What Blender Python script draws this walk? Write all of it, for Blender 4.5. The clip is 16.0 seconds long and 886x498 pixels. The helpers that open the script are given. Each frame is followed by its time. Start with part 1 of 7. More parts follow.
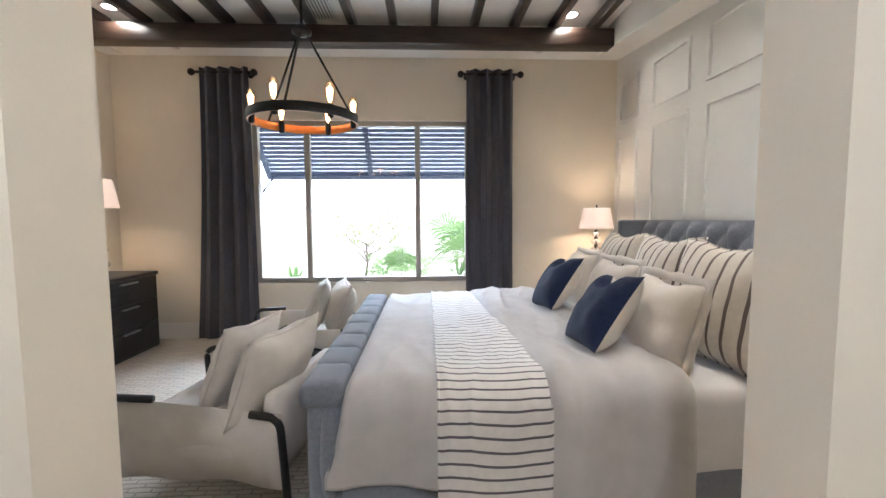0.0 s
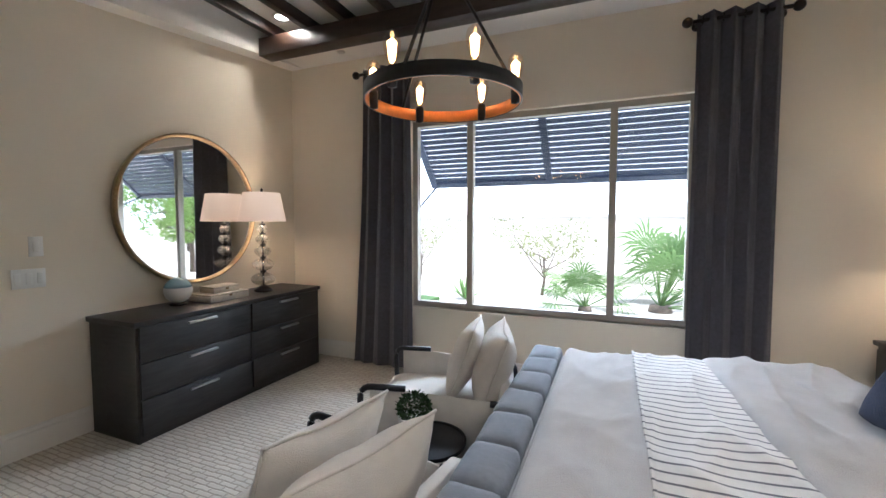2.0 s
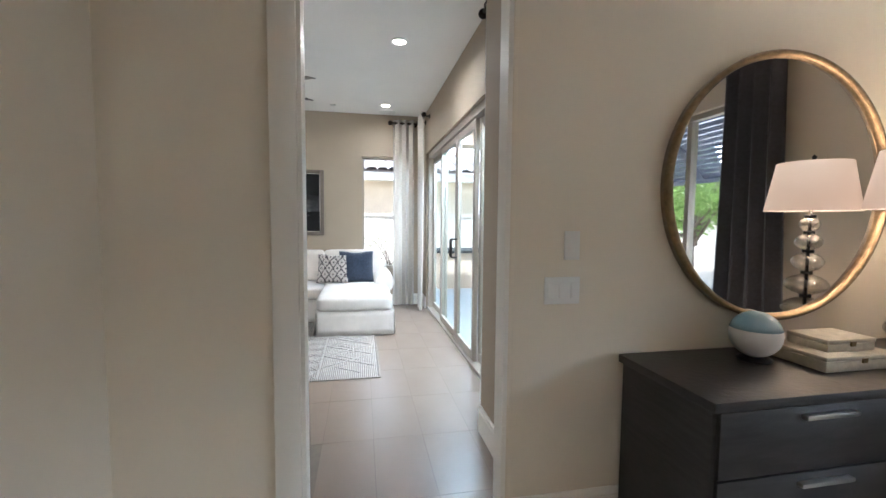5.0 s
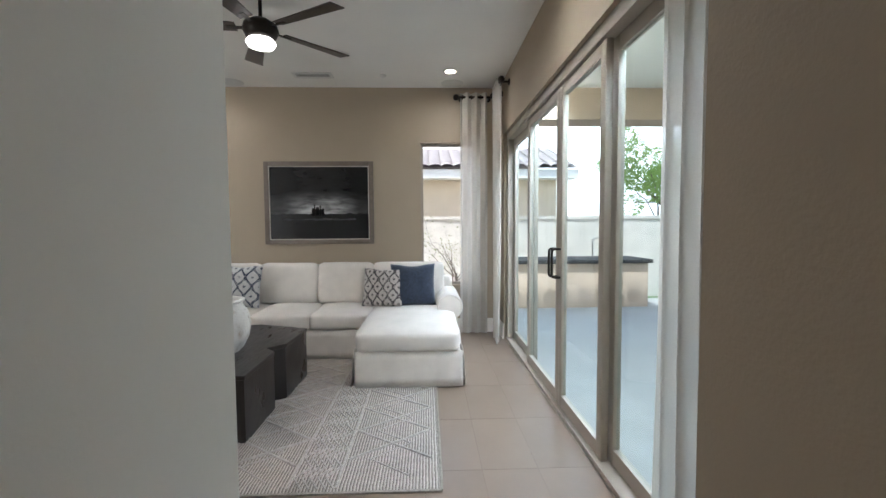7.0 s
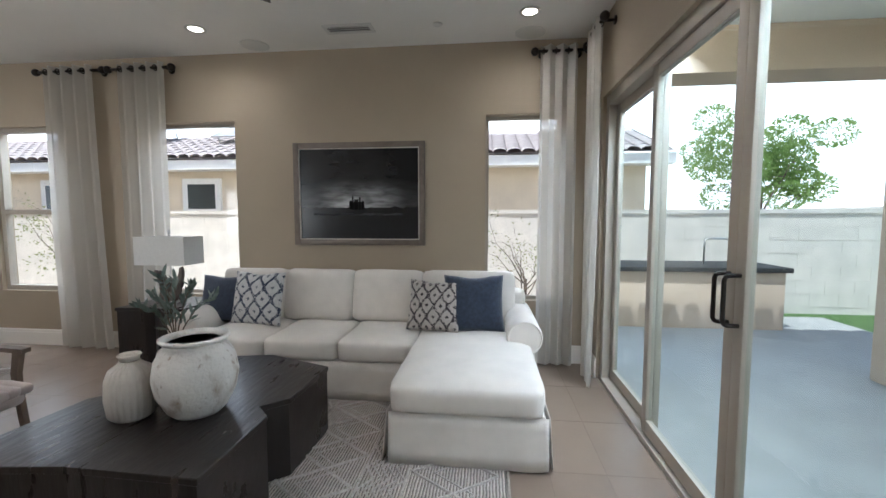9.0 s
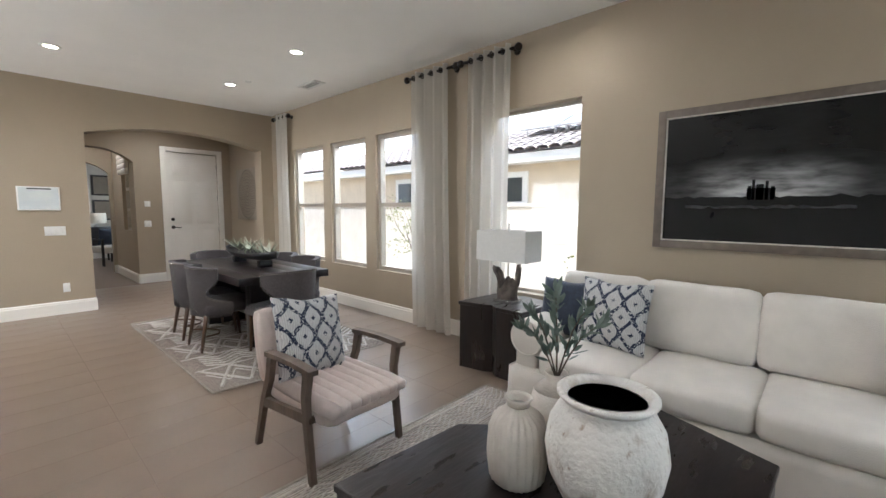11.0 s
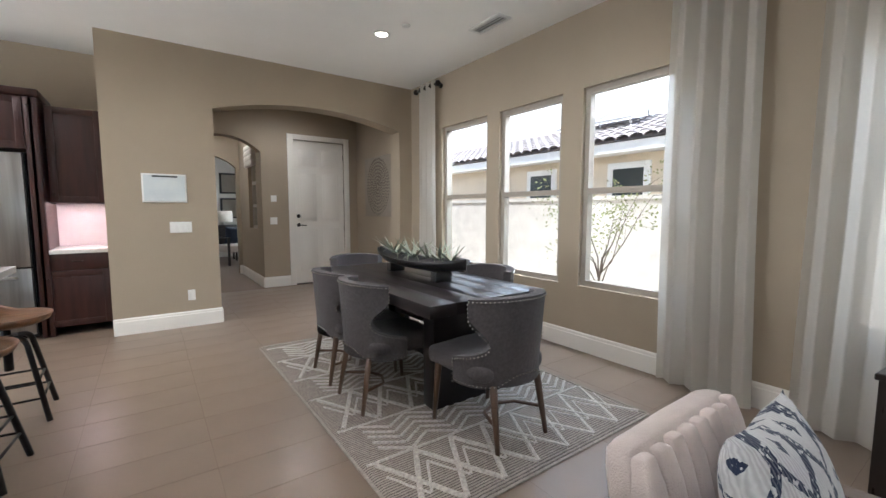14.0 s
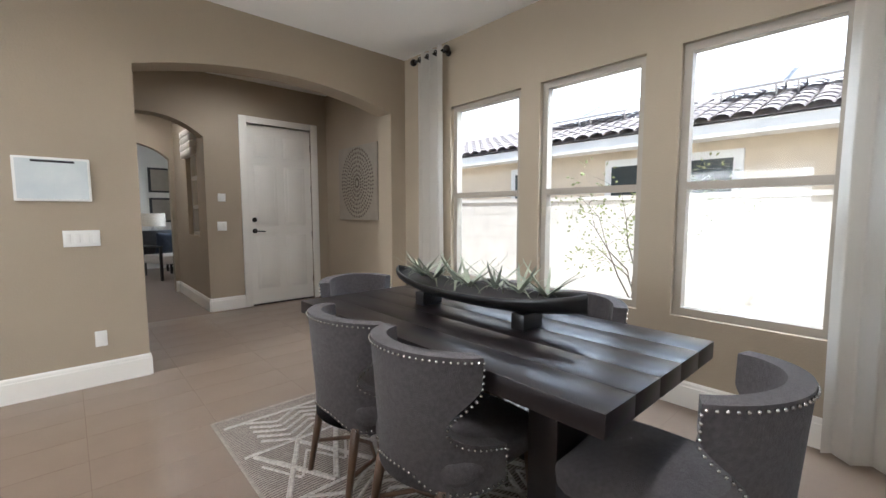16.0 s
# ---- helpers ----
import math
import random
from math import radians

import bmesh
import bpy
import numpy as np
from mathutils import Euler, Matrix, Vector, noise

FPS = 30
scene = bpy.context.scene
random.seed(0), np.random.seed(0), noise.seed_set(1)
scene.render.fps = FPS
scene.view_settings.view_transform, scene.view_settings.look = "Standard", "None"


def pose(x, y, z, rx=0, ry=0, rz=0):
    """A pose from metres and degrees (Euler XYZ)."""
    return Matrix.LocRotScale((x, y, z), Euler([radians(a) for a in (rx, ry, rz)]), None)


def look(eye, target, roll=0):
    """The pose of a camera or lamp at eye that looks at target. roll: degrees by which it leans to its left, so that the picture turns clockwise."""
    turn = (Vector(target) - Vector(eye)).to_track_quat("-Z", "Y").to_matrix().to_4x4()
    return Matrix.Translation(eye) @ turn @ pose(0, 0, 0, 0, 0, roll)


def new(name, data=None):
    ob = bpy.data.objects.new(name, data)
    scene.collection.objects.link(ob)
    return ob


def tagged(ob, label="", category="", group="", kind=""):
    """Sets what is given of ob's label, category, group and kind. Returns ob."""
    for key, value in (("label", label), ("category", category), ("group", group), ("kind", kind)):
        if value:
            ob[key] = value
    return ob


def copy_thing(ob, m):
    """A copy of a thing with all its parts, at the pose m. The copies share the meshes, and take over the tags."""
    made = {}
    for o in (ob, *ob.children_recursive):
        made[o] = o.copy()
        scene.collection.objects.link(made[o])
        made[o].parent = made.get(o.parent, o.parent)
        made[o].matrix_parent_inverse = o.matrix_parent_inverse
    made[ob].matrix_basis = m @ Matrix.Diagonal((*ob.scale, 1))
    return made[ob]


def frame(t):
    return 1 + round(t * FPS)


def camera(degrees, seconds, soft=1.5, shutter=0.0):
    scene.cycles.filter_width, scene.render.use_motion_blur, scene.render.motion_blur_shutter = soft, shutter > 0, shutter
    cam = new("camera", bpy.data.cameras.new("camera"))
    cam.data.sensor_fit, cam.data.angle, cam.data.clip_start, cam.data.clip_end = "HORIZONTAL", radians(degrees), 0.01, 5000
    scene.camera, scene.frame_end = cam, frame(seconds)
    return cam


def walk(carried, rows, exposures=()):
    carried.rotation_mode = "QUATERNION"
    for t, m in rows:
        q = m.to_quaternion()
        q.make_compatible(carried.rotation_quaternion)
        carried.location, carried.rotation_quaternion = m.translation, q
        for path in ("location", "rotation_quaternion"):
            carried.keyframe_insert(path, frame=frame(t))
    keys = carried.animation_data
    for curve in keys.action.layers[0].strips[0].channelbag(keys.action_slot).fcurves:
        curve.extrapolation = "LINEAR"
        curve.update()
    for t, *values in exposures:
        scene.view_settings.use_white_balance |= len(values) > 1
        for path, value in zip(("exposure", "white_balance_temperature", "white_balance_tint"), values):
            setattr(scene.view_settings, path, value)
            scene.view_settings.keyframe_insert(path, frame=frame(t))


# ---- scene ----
cam = camera(93.8, 16.0)
PATH = [
    (0.0, (0.006, -0.158, 1.3), (0.088, 1.835, 1.154), -0.3),
    (0.5, (-0.001, 0.109, 1.272), (-0.039, 2.106, 1.156), -0.3),
    (1.0, (0.023, 0.38, 1.316), (-0.197, 2.365, 1.207), -0.2),
    (1.5, (-0.004, 0.636, 1.329), (-0.466, 2.579, 1.226), -0.1),
    (2.0, (-0.071, 0.88, 1.378), (-0.827, 2.728, 1.267), 0.1),
    (2.5, (-0.18, 1.108, 1.362), (-1.254, 2.792, 1.255), 0.3),
    (3.0, (-0.356, 1.248, 1.365), (-1.725, 2.702, 1.252), 0.5),
    (3.5, (-0.674, 1.301, 1.368), (-2.293, 2.47, 1.25), 0.6),
    (4.0, (-1.008, 1.353, 1.347), (-2.805, 2.223, 1.223), 0.5),
    (4.5, (-1.337, 1.397, 1.363), (-3.241, 1.997, 1.23), 0.4),
    (5.0, (-1.684, 1.392, 1.349), (-3.642, 1.777, 1.213), 0.5),
    (5.2, (-1.817, 1.393, 1.357), (-3.787, 1.707, 1.219), 0.16),
    (7.3, (-3.382, 1.526, 1.309), (-5.379, 1.589, 1.205), -0.14),
    (7.5, (-3.483, 1.55, 1.308), (-5.48, 1.609, 1.207), 0.04),
    (8.0, (-3.815, 1.512, 1.325), (-5.81, 1.578, 1.204), 0.03),
    (8.2, (-3.935, 1.504, 1.342), (-5.93, 1.554, 1.216), -0.03),
    (10.3, (-4.795, 0.929, 1.386), (-6.525, -0.057, 1.202), 0.35),
    (10.5, (-4.835, 0.802, 1.385), (-6.493, -0.301, 1.2), 0.4),
    (11.0, (-4.901, 0.486, 1.378), (-6.365, -0.865, 1.19), 0.3),
    (11.5, (-4.935, 0.148, 1.368), (-6.229, -1.366, 1.181), 0.3),
    (12.0, (-4.982, -0.185, 1.342), (-6.157, -1.792, 1.152), 0.2),
    (12.5, (-5.013, -0.493, 1.351), (-6.129, -2.142, 1.16), 0.2),
    (13.0, (-5.03, -0.81, 1.335), (-6.132, -2.469, 1.15), 0.2),
    (13.5, (-5.072, -1.142, 1.297), (-6.187, -2.792, 1.113), 0.2),
    (14.0, (-5.153, -1.51, 1.263), (-6.304, -3.135, 1.08), 0.1),
    (14.5, (-5.254, -1.837, 1.244), (-6.448, -3.431, 1.064), 0.1),
    (15.0, (-5.326, -2.162, 1.238), (-6.571, -3.717, 1.062), 0.1),
    (15.5, (-5.379, -2.499, 1.255), (-6.671, -4.015, 1.077), -0.0),
    (16.0, (-5.358, -2.841, 1.268), (-6.695, -4.318, 1.093), 0.0),
]
EXPOSURE = [(t, stops, kelvin, 10) for t, stops, kelvin in (
    (0, 1.85, 5400), (1.0, 1.45, 5250), (2.0, 1.45, 5350), (3.0, 0.82, 6250), (3.5, 1.0, 6050), (4.0, 1.6, 5650), (4.5, 1.6, 5550), (5.0, 1.52, 5400),
    (7.3, 0.7, 5700), (8.2, 0.52, 5550), (10.3, 0.72, 5800), (11.0, 0.97, 5700), (12.5, 0.92, 5650), (14.5, 0.84, 5600), (16, 0.92, 5600))]
walk(cam, [(t, look(eye, target, roll)) for t, eye, target, roll in PATH], EXPOSURE)

# strengths of the light
SKY, SUN, DOWN, LAMP, CHAND = 0.15, 4.8, 40.0, 3.0, 52.0
TILE_X, TILE_Y = -4.19, 1.46

# ---- light ----
world = bpy.data.worlds.new("world")
scene.world = world
world.use_nodes = True
_wn = world.node_tree.nodes
_sky = _wn.new("ShaderNodeTexSky")
_sky.sky_type = "NISHITA"
_sky.sun_disc = False
_sky.sun_elevation = radians(68)
_sky.sun_rotation = radians(129)
_sky.dust_density = 1.5
_wn["Background"].inputs["Strength"].default_value = SKY
world.node_tree.links.new(_sky.outputs["Color"], _wn["Background"].inputs["Color"])


def lamp(name, kind, m, energy, color=(1, 1, 1), **settings):
    data = bpy.data.lights.new(name, kind)
    data.energy, data.color = energy, color
    for key, value in settings.items():
        if key == "size":
            data.size = value
        elif key == "size_y":
            data.shape, data.size_y = "RECTANGLE", value
        elif key == "radius":
            data.shadow_soft_size = value
        elif key == "spot":
            data.spot_size, data.spot_blend = radians(value), 1.0
        elif key == "angle":
            data.angle = radians(value)
    ob = new(name, data)
    ob.matrix_world = m
    return ob


# skylight at the heads of the openings, from outside
def skylight(m, w, h, energy, color=(0.88, 0.95, 1.0)):
    lamp("skylight", "AREA", m, energy, color, size=w, size_y=h)


# sun from the south-east, over the house roof
lamp("sun", "SUN", look((5, -4, 16), (0, 0, 0)), SUN, (1.0, 0.95, 0.87), angle=0.5)

skylight(look((-8.92, -4.5, 2.98), (-7.2, -4.5, 0.6)), 3.2, 0.6, 130)
skylight(look((-8.92, -1.55, 2.98), (-7.2, -1.55, 0.6)), 1.0, 0.6, 40)
skylight(look((-8.92, 1.75, 2.98), (-7.2, 1.75, 0.6)), 0.8, 0.6, 30)
skylight(look((-6.2, 2.78, 2.78), (-6.2, 1.2, 0.3)), 3.4, 0.4, 110)
skylight(look((-0.7, 6.6, 2.3), (-0.5, 2.6, 0.6)), 2.5, 0.5, 120)
# area lamp in an added, unseen kitchen window, to brighten the living room ceiling
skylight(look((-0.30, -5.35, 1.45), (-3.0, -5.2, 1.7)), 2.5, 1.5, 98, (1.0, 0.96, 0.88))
skylight(look((-7.90, -12.7, 1.6), (-6.0, -12.7, 1.2)), 0.7, 1.5, 12)

# ---- materials ----
def mat(name, color, rough=0.6, metal=0.0, var=0.08, scale=6.0, bump=0.0, bump_scale=60.0, spec=0.5, color2=None, stretch=(1, 1, 1),
        coat=0.0, sheen=0.0, rvar=0.0, island=0.0):
    m = bpy.data.materials.new(name)
    m.use_nodes = True
    nt = m.node_tree
    n, ln = nt.nodes, nt.links
    b = n["Principled BSDF"]
    b.inputs["Roughness"].default_value = rough
    b.inputs["Metallic"].default_value = metal
    b.inputs["Specular IOR Level"].default_value = spec
    b.inputs["Coat Weight"].default_value = coat
    b.inputs["Sheen Weight"].default_value = sheen
    tc = n.new("ShaderNodeTexCoord")
    mp = n.new("ShaderNodeMapping")
    mp.inputs["Scale"].default_value = stretch
    ln.new(tc.outputs["Object"], mp.inputs["Vector"])
    nz = n.new("ShaderNodeTexNoise")
    nz.inputs["Scale"].default_value = scale
    nz.inputs["Detail"].default_value = 6
    ln.new(mp.outputs["Vector"], nz.inputs["Vector"])
    mix = n.new("ShaderNodeMix")
    mix.data_type = "RGBA"
    c = Vector(color)
    d = Vector(color2) if color2 else c * (1 - 2 * var)
    ramp = n.new("ShaderNodeMapRange")
    ramp.inputs["From Min"].default_value, ramp.inputs["From Max"].default_value = 0.3, 0.7
    ln.new(nz.outputs["Fac"], ramp.inputs["Value"])
    ln.new(ramp.outputs["Result"], mix.inputs["Factor"])
    mix.inputs["A"].default_value = (*c, 1)
    mix.inputs["B"].default_value = (*d, 1)
    out = mix.outputs["Result"]
    if island:
        oi = n.new("ShaderNodeObjectInfo")
        hs = n.new("ShaderNodeHueSaturation")
        mr = n.new("ShaderNodeMapRange")
        mr.inputs["To Min"].default_value, mr.inputs["To Max"].default_value = 1 - island, 1 + island
        ln.new(oi.outputs["Random"], mr.inputs["Value"])
        ln.new(mr.outputs["Result"], hs.inputs["Value"])
        ln.new(out, hs.inputs["Color"])
        out = hs.outputs["Color"]
    ln.new(out, b.inputs["Base Color"])
    if rvar:
        r2 = n.new("ShaderNodeMapRange")
        r2.inputs["To Min"].default_value, r2.inputs["To Max"].default_value = rough - rvar, rough + rvar
        ln.new(nz.outputs["Fac"], r2.inputs["Value"])
        ln.new(r2.outputs["Result"], b.inputs["Roughness"])
    if bump:
        nb = n.new("ShaderNodeTexNoise")
        nb.inputs["Scale"].default_value = bump_scale
        nb.inputs["Detail"].default_value = 4
        ln.new(mp.outputs["Vector"], nb.inputs["Vector"])
        bp = n.new("ShaderNodeBump")
        bp.inputs["Strength"].default_value = bump
        bp.inputs["Distance"].default_value = 0.01
        ln.new(nb.outputs["Fac"], bp.inputs["Height"])
        ln.new(bp.outputs["Normal"], b.inputs["Normal"])
    return m


def emitter(name, color, strength):
    m = bpy.data.materials.new(name)
    m.use_nodes = True
    b = m.node_tree.nodes["Principled BSDF"]
    b.inputs["Base Color"].default_value = (0.8, 0.8, 0.8, 1)
    b.inputs["Emission Color"].default_value = (*color, 1)
    b.inputs["Emission Strength"].default_value = strength
    return m


def glassy(name, tint=(1, 1, 1), gloss=0.08, rough=0.0):
    """Thin clear glass: what lies behind, and a mirrored share."""
    m = bpy.data.materials.new(name)
    m.use_nodes = True
    n, ln = m.node_tree.nodes, m.node_tree.links
    n.remove(n["Principled BSDF"])
    tr, gl, mx = (n.new("ShaderNodeBsdfTransparent"), n.new("ShaderNodeBsdfGlossy"), n.new("ShaderNodeMixShader"))
    tr.inputs["Color"].default_value = (*tint, 1)
    gl.inputs["Roughness"].default_value = rough
    mx.inputs["Fac"].default_value = gloss
    ln.new(tr.outputs["BSDF"], mx.inputs[1])
    ln.new(gl.outputs["BSDF"], mx.inputs[2])
    ln.new(mx.outputs["Shader"], n["Material Output"].inputs["Surface"])
    return m


def sheer(name, color, through_share, clear_share):
    """Woven cloth that passes light: diffuse, translucent and a clear share."""
    m = bpy.data.materials.new(name)
    m.use_nodes = True
    n, ln = m.node_tree.nodes, m.node_tree.links
    n.remove(n["Principled BSDF"])
    di, tl, tr = n.new("ShaderNodeBsdfDiffuse"), n.new("ShaderNodeBsdfTranslucent"), n.new("ShaderNodeBsdfTransparent")
    tc, wv = n.new("ShaderNodeTexCoord"), n.new("ShaderNodeTexNoise")
    wv.inputs["Scale"].default_value = 240
    ln.new(tc.outputs["Object"], wv.inputs["Vector"])
    mc = n.new("ShaderNodeMix")
    mc.data_type = "RGBA"
    mc.inputs["A"].default_value = (*color, 1)
    mc.inputs["B"].default_value = (*(Vector(color) * 0.86), 1)
    ln.new(wv.outputs["Fac"], mc.inputs["Factor"])
    ln.new(mc.outputs["Result"], di.inputs["Color"])
    ln.new(mc.outputs["Result"], tl.inputs["Color"])
    a, b = n.new("ShaderNodeMixShader"), n.new("ShaderNodeMixShader")
    a.inputs["Fac"].default_value, b.inputs["Fac"].default_value = through_share, clear_share
    ln.new(di.outputs["BSDF"], a.inputs[1])
    ln.new(tl.outputs["BSDF"], a.inputs[2])
    ln.new(a.outputs["Shader"], b.inputs[1])
    ln.new(tr.outputs["BSDF"], b.inputs[2])
    ln.new(b.outputs["Shader"], n["Material Output"].inputs["Surface"])
    return m


def striped(name, a, b, period, share, axis, rough=0.85, bump=0.3):
    """Cloth with straight woven stripes along one axis of the object."""
    m = mat(name, a, rough, 0, 0.05, 30, bump, 300, 0.2, sheen=0.3)
    n, ln = m.node_tree.nodes, m.node_tree.links
    p = n["Principled BSDF"]
    tc, sp, mo, lt, mx = (n.new("ShaderNodeTexCoord"), n.new("ShaderNodeSeparateXYZ"), n.new("ShaderNodeMath"), n.new("ShaderNodeMath"), n.new("ShaderNodeMix"))
    mo.operation, lt.operation, mx.data_type = "FLOORED_MODULO", "LESS_THAN", "RGBA"
    mo.inputs[1].default_value, lt.inputs[1].default_value = period, period * share
    ln.new(tc.outputs["Object"], sp.inputs["Vector"])
    if len(axis) == 2:
        sm = n.new("ShaderNodeMath")
        ln.new(sp.outputs["XYZ".index(axis[0])], sm.inputs[0])
        ln.new(sp.outputs["XYZ".index(axis[1])], sm.inputs[1])
        ln.new(sm.outputs[0], mo.inputs[0])
    else:
        ln.new(sp.outputs["XYZ".index(axis)], mo.inputs[0])
    ln.new(mo.outputs[0], lt.inputs[0])
    ln.new(lt.outputs[0], mx.inputs["Factor"])
    old = p.inputs["Base Color"].links[0].from_socket
    ln.new(old, mx.inputs["A"])
    mx.inputs["B"].default_value = (*b, 1)
    ln.new(mx.outputs["Result"], p.inputs["Base Color"])
    return m


def ogee(name, a, b, px, pz):
    """Shaggy cloth in x and z: fine upright yarns of a, with a tufted net of b in pointed ovals and a tuft in each."""
    m = mat(name, a, 0.95, 0, 0.08, 40, spec=0.1, sheen=0.2)
    n, ln = m.node_tree.nodes, m.node_tree.links
    p = n["Principled BSDF"]
    tc, sp, nz = n.new("ShaderNodeTexCoord"), n.new("ShaderNodeSeparateXYZ"), n.new("ShaderNodeTexNoise")
    nz.inputs["Scale"].default_value = 30
    ad = n.new("ShaderNodeVectorMath")
    ad.operation = "MULTIPLY_ADD"
    ad.inputs[1].default_value = (0.016, 0.0, 0.016)
    ln.new(tc.outputs["Object"], nz.inputs["Vector"])
    ln.new(nz.outputs["Color"], ad.inputs[0])
    ln.new(tc.outputs["Object"], ad.inputs[2])
    ln.new(ad.outputs[0], sp.inputs["Vector"])

    def op(kind, x, y=None):
        k = n.new("ShaderNodeMath")
        k.operation = kind
        for i, v in enumerate((x, y)):
            if isinstance(v, (int, float)):
                k.inputs[i].default_value = v
            elif v is not None:
                ln.new(v, k.inputs[i])
        return k.outputs[0]

    def near_line(v):
        return op("ABSOLUTE", op("SUBTRACT", op("FRACT", op("ADD", v, 0.5)), 0.5))

    u, v = op("DIVIDE", sp.outputs["X"], px), op("DIVIDE", sp.outputs["Z"], pz)
    wave = op("MULTIPLY", op("COSINE", op("MULTIPLY", v, math.pi)), 0.23)
    d = op("MINIMUM", near_line(op("SUBTRACT", u, wave)), near_line(op("SUBTRACT", op("ADD", u, wave), 0.5)))
    net = op("LESS_THAN", d, 0.10)
    cu = near_line(op("MULTIPLY", op("ADD", u, 0.25), 2.0))
    cv = near_line(v)
    tuft = op("LESS_THAN", op("ADD", op("MULTIPLY", cu, px / 2), op("MULTIPLY", cv, pz)), 0.016)
    line = op("MAXIMUM", net, tuft)
    fuzz = n.new("ShaderNodeTexNoise")
    fuzz.inputs["Scale"].default_value = 85
    fuzz.inputs["Detail"].default_value = 3
    ln.new(tc.outputs["Object"], fuzz.inputs["Vector"])
    line = op("MULTIPLY", line, op("GREATER_THAN", fuzz.outputs["Fac"], 0.43))
    yarn = op("MULTIPLY", op("ADD", op("SINE", op("MULTIPLY", sp.outputs["X"], 620.0)), 1.0), 0.5)
    shade = n.new("ShaderNodeMix")
    shade.data_type = "RGBA"
    ln.new(op("MULTIPLY", yarn, 0.55), shade.inputs["Factor"])
    ln.new(p.inputs["Base Color"].links[0].from_socket, shade.inputs["A"])
    shade.inputs["B"].default_value = (*(Vector(a) * 0.55), 1)
    mx = n.new("ShaderNodeMix")
    mx.data_type = "RGBA"
    ln.new(line, mx.inputs["Factor"])
    ln.new(shade.outputs["Result"], mx.inputs["A"])
    mx.inputs["B"].default_value = (*b, 1)
    ln.new(mx.outputs["Result"], p.inputs["Base Color"])
    bp = n.new("ShaderNodeBump")
    bp.inputs["Strength"].default_value, bp.inputs["Distance"].default_value = 0.9, 0.008
    ln.new(op("ADD", op("MULTIPLY", line, 1.2), op("MULTIPLY", yarn, 0.3)), bp.inputs["Height"])
    ln.new(bp.outputs["Normal"], p.inputs["Normal"])
    return m


def weathered(name, pale, clay):
    """Limewash over clay: pale coat, worn through in specks, drips and blotches."""
    m = mat(name, pale, 0.92, 0, 0.08, 7, 0.7, 45)
    n, ln = m.node_tree.nodes, m.node_tree.links
    p = n["Principled BSDF"]
    tc = n.new("ShaderNodeTexCoord")
    old = p.inputs["Base Color"].links[0].from_socket
    for scale, lo, hi, top, stretch in ((9, 0.57, 0.70, 0.75, (1, 1, 0.6)), (34, 0.62, 0.70, 0.8, (1, 1, 0.5)), (3.5, 0.55, 0.8, 0.5, (1, 1, 1))):
        mp, nz, rg, mx = n.new("ShaderNodeMapping"), n.new("ShaderNodeTexNoise"), n.new("ShaderNodeMapRange"), n.new("ShaderNodeMix")
        mp.inputs["Scale"].default_value = stretch
        nz.inputs["Scale"].default_value = scale
        nz.inputs["Detail"].default_value = 8
        mx.data_type = "RGBA"
        for key, v in (("From Min", lo), ("From Max", hi), ("To Min", 0.0), ("To Max", top)):
            rg.inputs[key].default_value = v
        ln.new(tc.outputs["Object"], mp.inputs["Vector"])
        ln.new(mp.outputs["Vector"], nz.inputs["Vector"])
        ln.new(nz.outputs["Fac"], rg.inputs["Value"])
        ln.new(rg.outputs["Result"], mx.inputs["Factor"])
        ln.new(old, mx.inputs["A"])
        mx.inputs["B"].default_value = (*clay, 1)
        old = mx.outputs["Result"]
    ln.new(old, p.inputs["Base Color"])
    return m


def carpet(name):
    """Loop pile in short staggered ribs."""
    m = mat(name, (0.52, 0.47, 0.40), 0.95, 0, 0.1, 30, 0.0, 220)
    n, ln = m.node_tree.nodes, m.node_tree.links
    p = n["Principled BSDF"]
    tc, br, nz = n.new("ShaderNodeTexCoord"), n.new("ShaderNodeTexBrick"), n.new("ShaderNodeTexNoise")
    nz.inputs["Scale"].default_value = 18
    ad = n.new("ShaderNodeVectorMath")
    ad.operation = "MULTIPLY_ADD"
    ad.inputs[1].default_value = (0.02, 0.02, 0.0)
    ln.new(tc.outputs["Object"], nz.inputs["Vector"])
    ln.new(nz.outputs["Color"], ad.inputs[0])
    ln.new(tc.outputs["Object"], ad.inputs[2])
    ln.new(ad.outputs[0], br.inputs["Vector"])
    br.inputs["Color1"].default_value = (0.56, 0.51, 0.43, 1)
    br.inputs["Color2"].default_value = (0.48, 0.43, 0.36, 1)
    br.inputs["Mortar"].default_value = (0.36, 0.32, 0.265, 1)
    for key, value in (("Scale", 1.0), ("Brick Width", 0.11), ("Row Height", 0.034), ("Mortar Size", 0.006), ("Mortar Smooth", 0.6)):
        br.inputs[key].default_value = value
    ln.new(br.outputs["Color"], p.inputs["Base Color"])
    bp = n.new("ShaderNodeBump")
    bp.inputs["Strength"].default_value, bp.inputs["Distance"].default_value = 0.7, 0.008
    iv = n.new("ShaderNodeMath")
    iv.operation = "SUBTRACT"
    iv.inputs[0].default_value = 1.0
    ln.new(br.outputs["Fac"], iv.inputs[1])
    ln.new(iv.outputs[0], bp.inputs["Height"])
    ln.new(bp.outputs["Normal"], p.inputs["Normal"])
    return m


